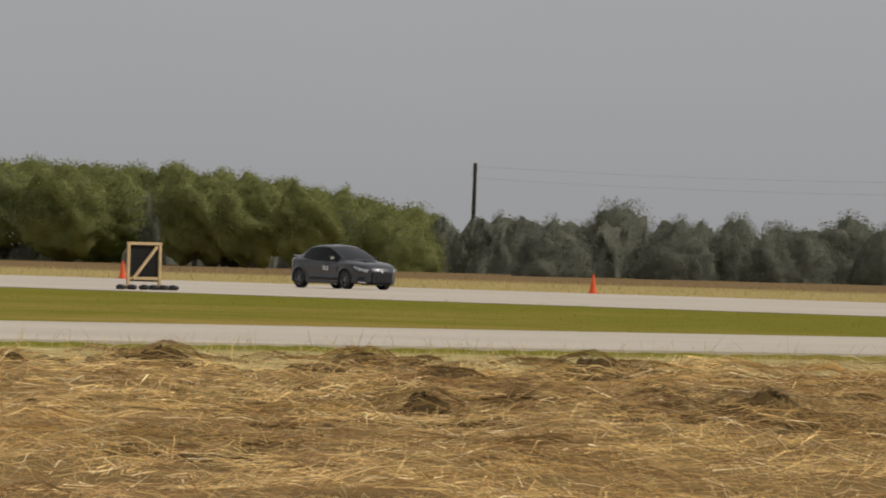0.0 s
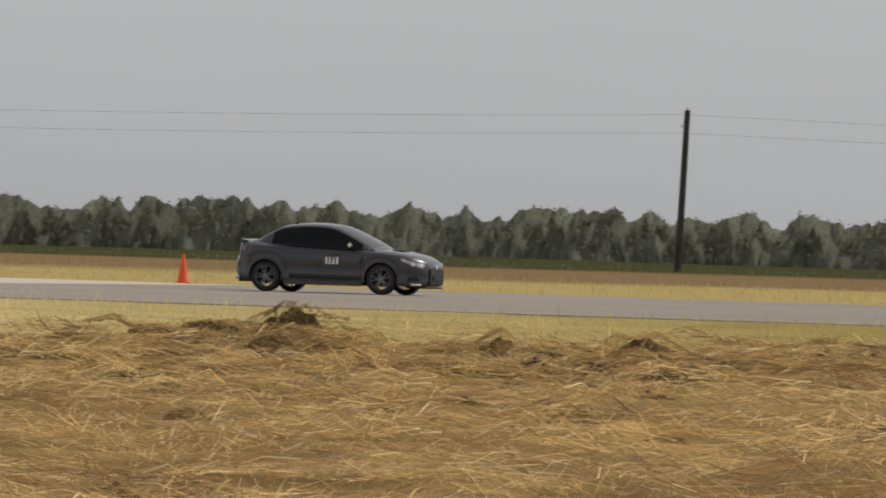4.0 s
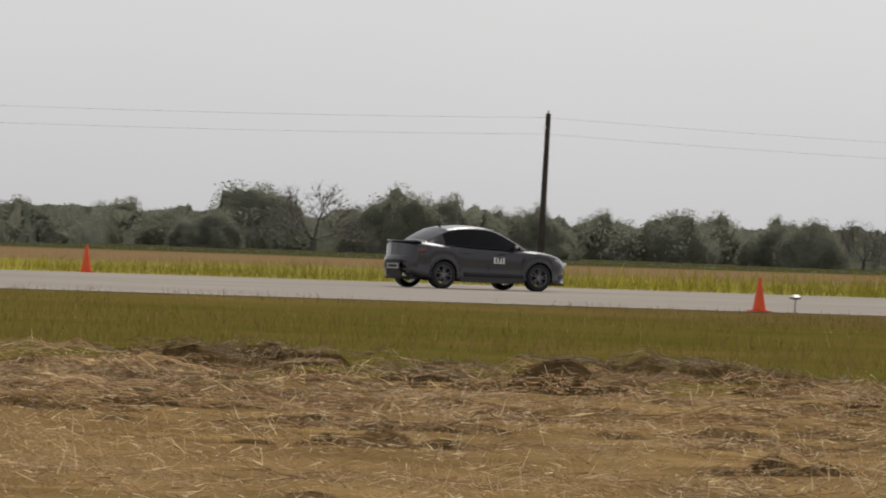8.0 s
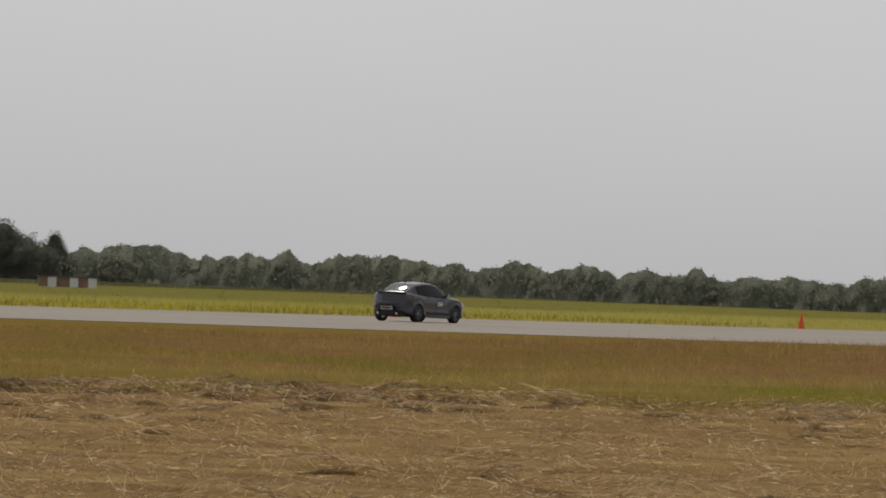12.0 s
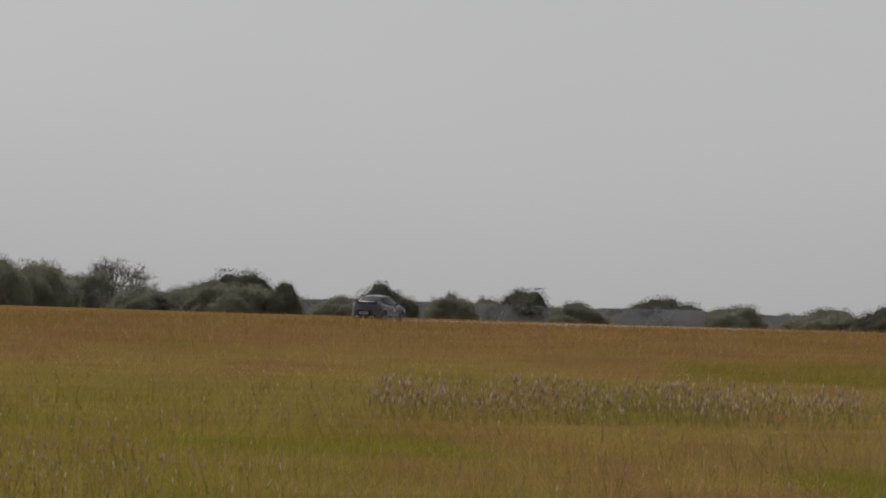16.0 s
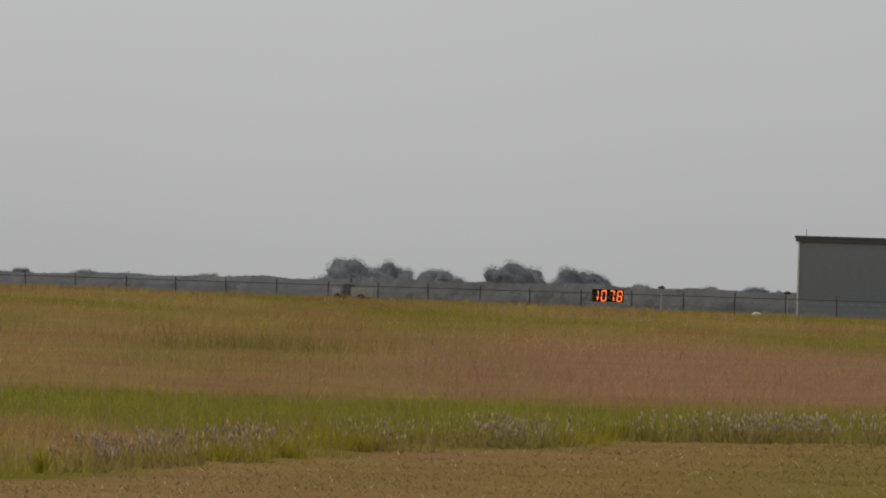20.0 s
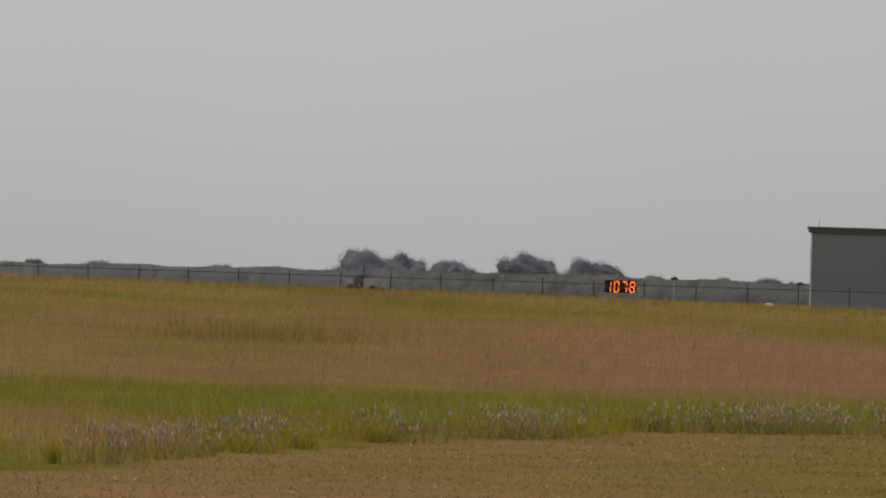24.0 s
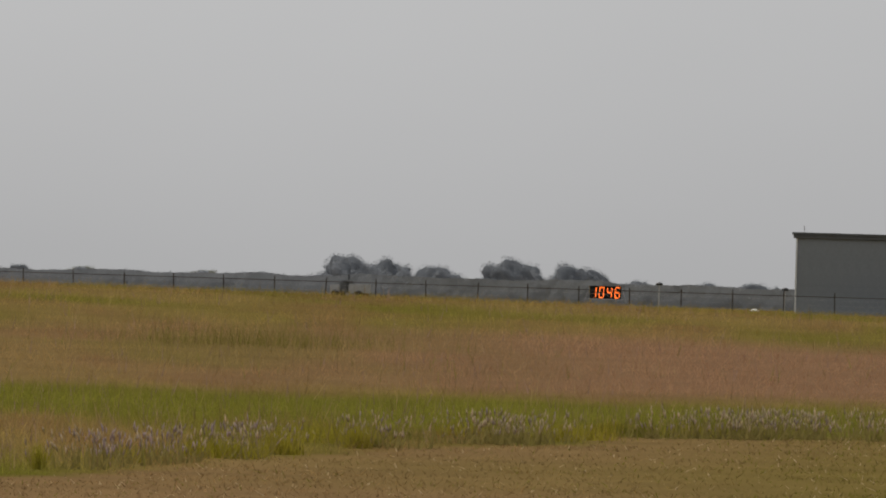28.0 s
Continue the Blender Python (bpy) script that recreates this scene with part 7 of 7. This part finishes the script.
    part("bed", box(bmesh.new(), (-1.7, -0.9, 0.45), (-0.1, 0.9, 1.3), bevel=0.08), M_STEEL, p)
    part("cab", box(bmesh.new(), (-0.08, -0.88, 0.5), (0.75, 0.88, 1.6), bevel=0.15), M_ROOF, p, "dark cab")
    part("bonnet", box(bmesh.new(), (0.77, -0.88, 0.45), (1.8, 0.88, 1.22), bevel=0.12), M_STEEL, p)
    part("light_mast", rod(bmesh.new(), (0.2, 0, 1.7), (0.2, 0, 2.2), 0.06, n=6), M_TRIM, p)
    for wx in (-1.15, 1.2):
        for wy in (-0.85, 0.85):
            part("wheel", lathe(bmesh.new(), [(0.15, -0.11), (0.36, -0.1), (0.38, 0), (0.36, 0.1), (0.15, 0.11)], 16, pose(wx, wy, 0.36, 90)), M_RUBBER, p)
    x, y = at_az(82.15, 620)
    p = tagged(new("vent_cap"), "small white ground vent in the grass by the fence", "vent")
    p.matrix_basis = pose(x, y, ground_z(x, y))
    part("cap", lathe(bmesh.new(), [(0.30, 0.42), (0.30, 0.5), (0.1, 0.62), (0.0001, 0.63)], 12), M_WHITE, p)
    part("pipe", rod(bmesh.new(), (0, 0, -0.1), (0, 0, 0.45), 0.12, n=8), M_WHITE, p)
    # low white and rust shed among the scrub
    s = tagged(new("shed"), "low shed with alternating white and rust panels", "shed")
    s.matrix_basis = pose(470, 322, 0, 0, 0, -54)
    part("shell", box(bmesh.new(), (-1.7, 0.06, 0), (1.75, 1.6, 1.0)), M_RUST, s)
    for k, (x0, mat) in enumerate(((-1.7, M_RUST), (-1.15, M_WHITE), (-0.45, M_RUST), (0.15, M_WHITE), (0.75, M_RUST), (1.25, M_WHITE))):
        part("panel", box(bmesh.new(), (x0, 0, 0.0), (x0 + (0.52 if k else 0.5), 0.055, 0.98), bevel=0.01), mat, s)
    part("roof", box(bmesh.new(), (-1.8, -0.1, 1.002), (1.85, 1.7, 1.06)), M_ROOF, s)
    # long low pale trough and a flat white board in the verge
    s = tagged(new("water_trough"), "long low pale metal trough beyond the runway", "trough")
    s.matrix_basis = pose(354.6, 262.6, 0.45, 0, 0, -53)
    part("shell", box(bmesh.new(), (-0.85, -0.3, 0), (0.85, 0.3, 0.26), bevel=0.04), M_STEEL, s)
    for k in (-0.7, 0, 0.7):
        part("leg", box(bmesh.new(), (k - 0.05, -0.25, -0.4), (k + 0.05, 0.25, -0.003)), M_STEEL, s)
    s = tagged(new("white_board"), "flat white board lying raised in yellow grass", "board")
    s.matrix_basis = pose(352, 252.6, 0.35, 0, 0, -53)
    part("top", box(bmesh.new(), (-0.7, -0.3, 0.2), (0.7, 0.3, 0.25), bevel=0.01), M_WHITE, s)
    part("knob", rod(bmesh.new(), (0.1, 0, 0.253), (0.1, 0, 0.36), 0.1, 0.06, 8), M_WHITE, s)
    for k in (-0.55, 0.55):
        part("leg", rod(bmesh.new(), (k, 0, -0.4), (k, 0, 0.198), 0.03, n=6), M_STEEL, s)

build_ground()
build_pavements()
build_hay()
build_grass()
build_trees()
build_scrub()
build_poles()
CAR, WHEELS = build_car()
build_cones()
build_tyres()
build_signs()
build_display(-5.77, 117.9, 0, "", "", "dark unlit four-digit speed display on tripod legs")
build_display(888.0, 136.5, -81.3, "1078", "1046", "glowing orange four-digit speed display far down the runway", -0.55, 2.95, 1.15, 1.2, False)
build_edge_lights()
build_meadow_details()
build_far_end()
motions()
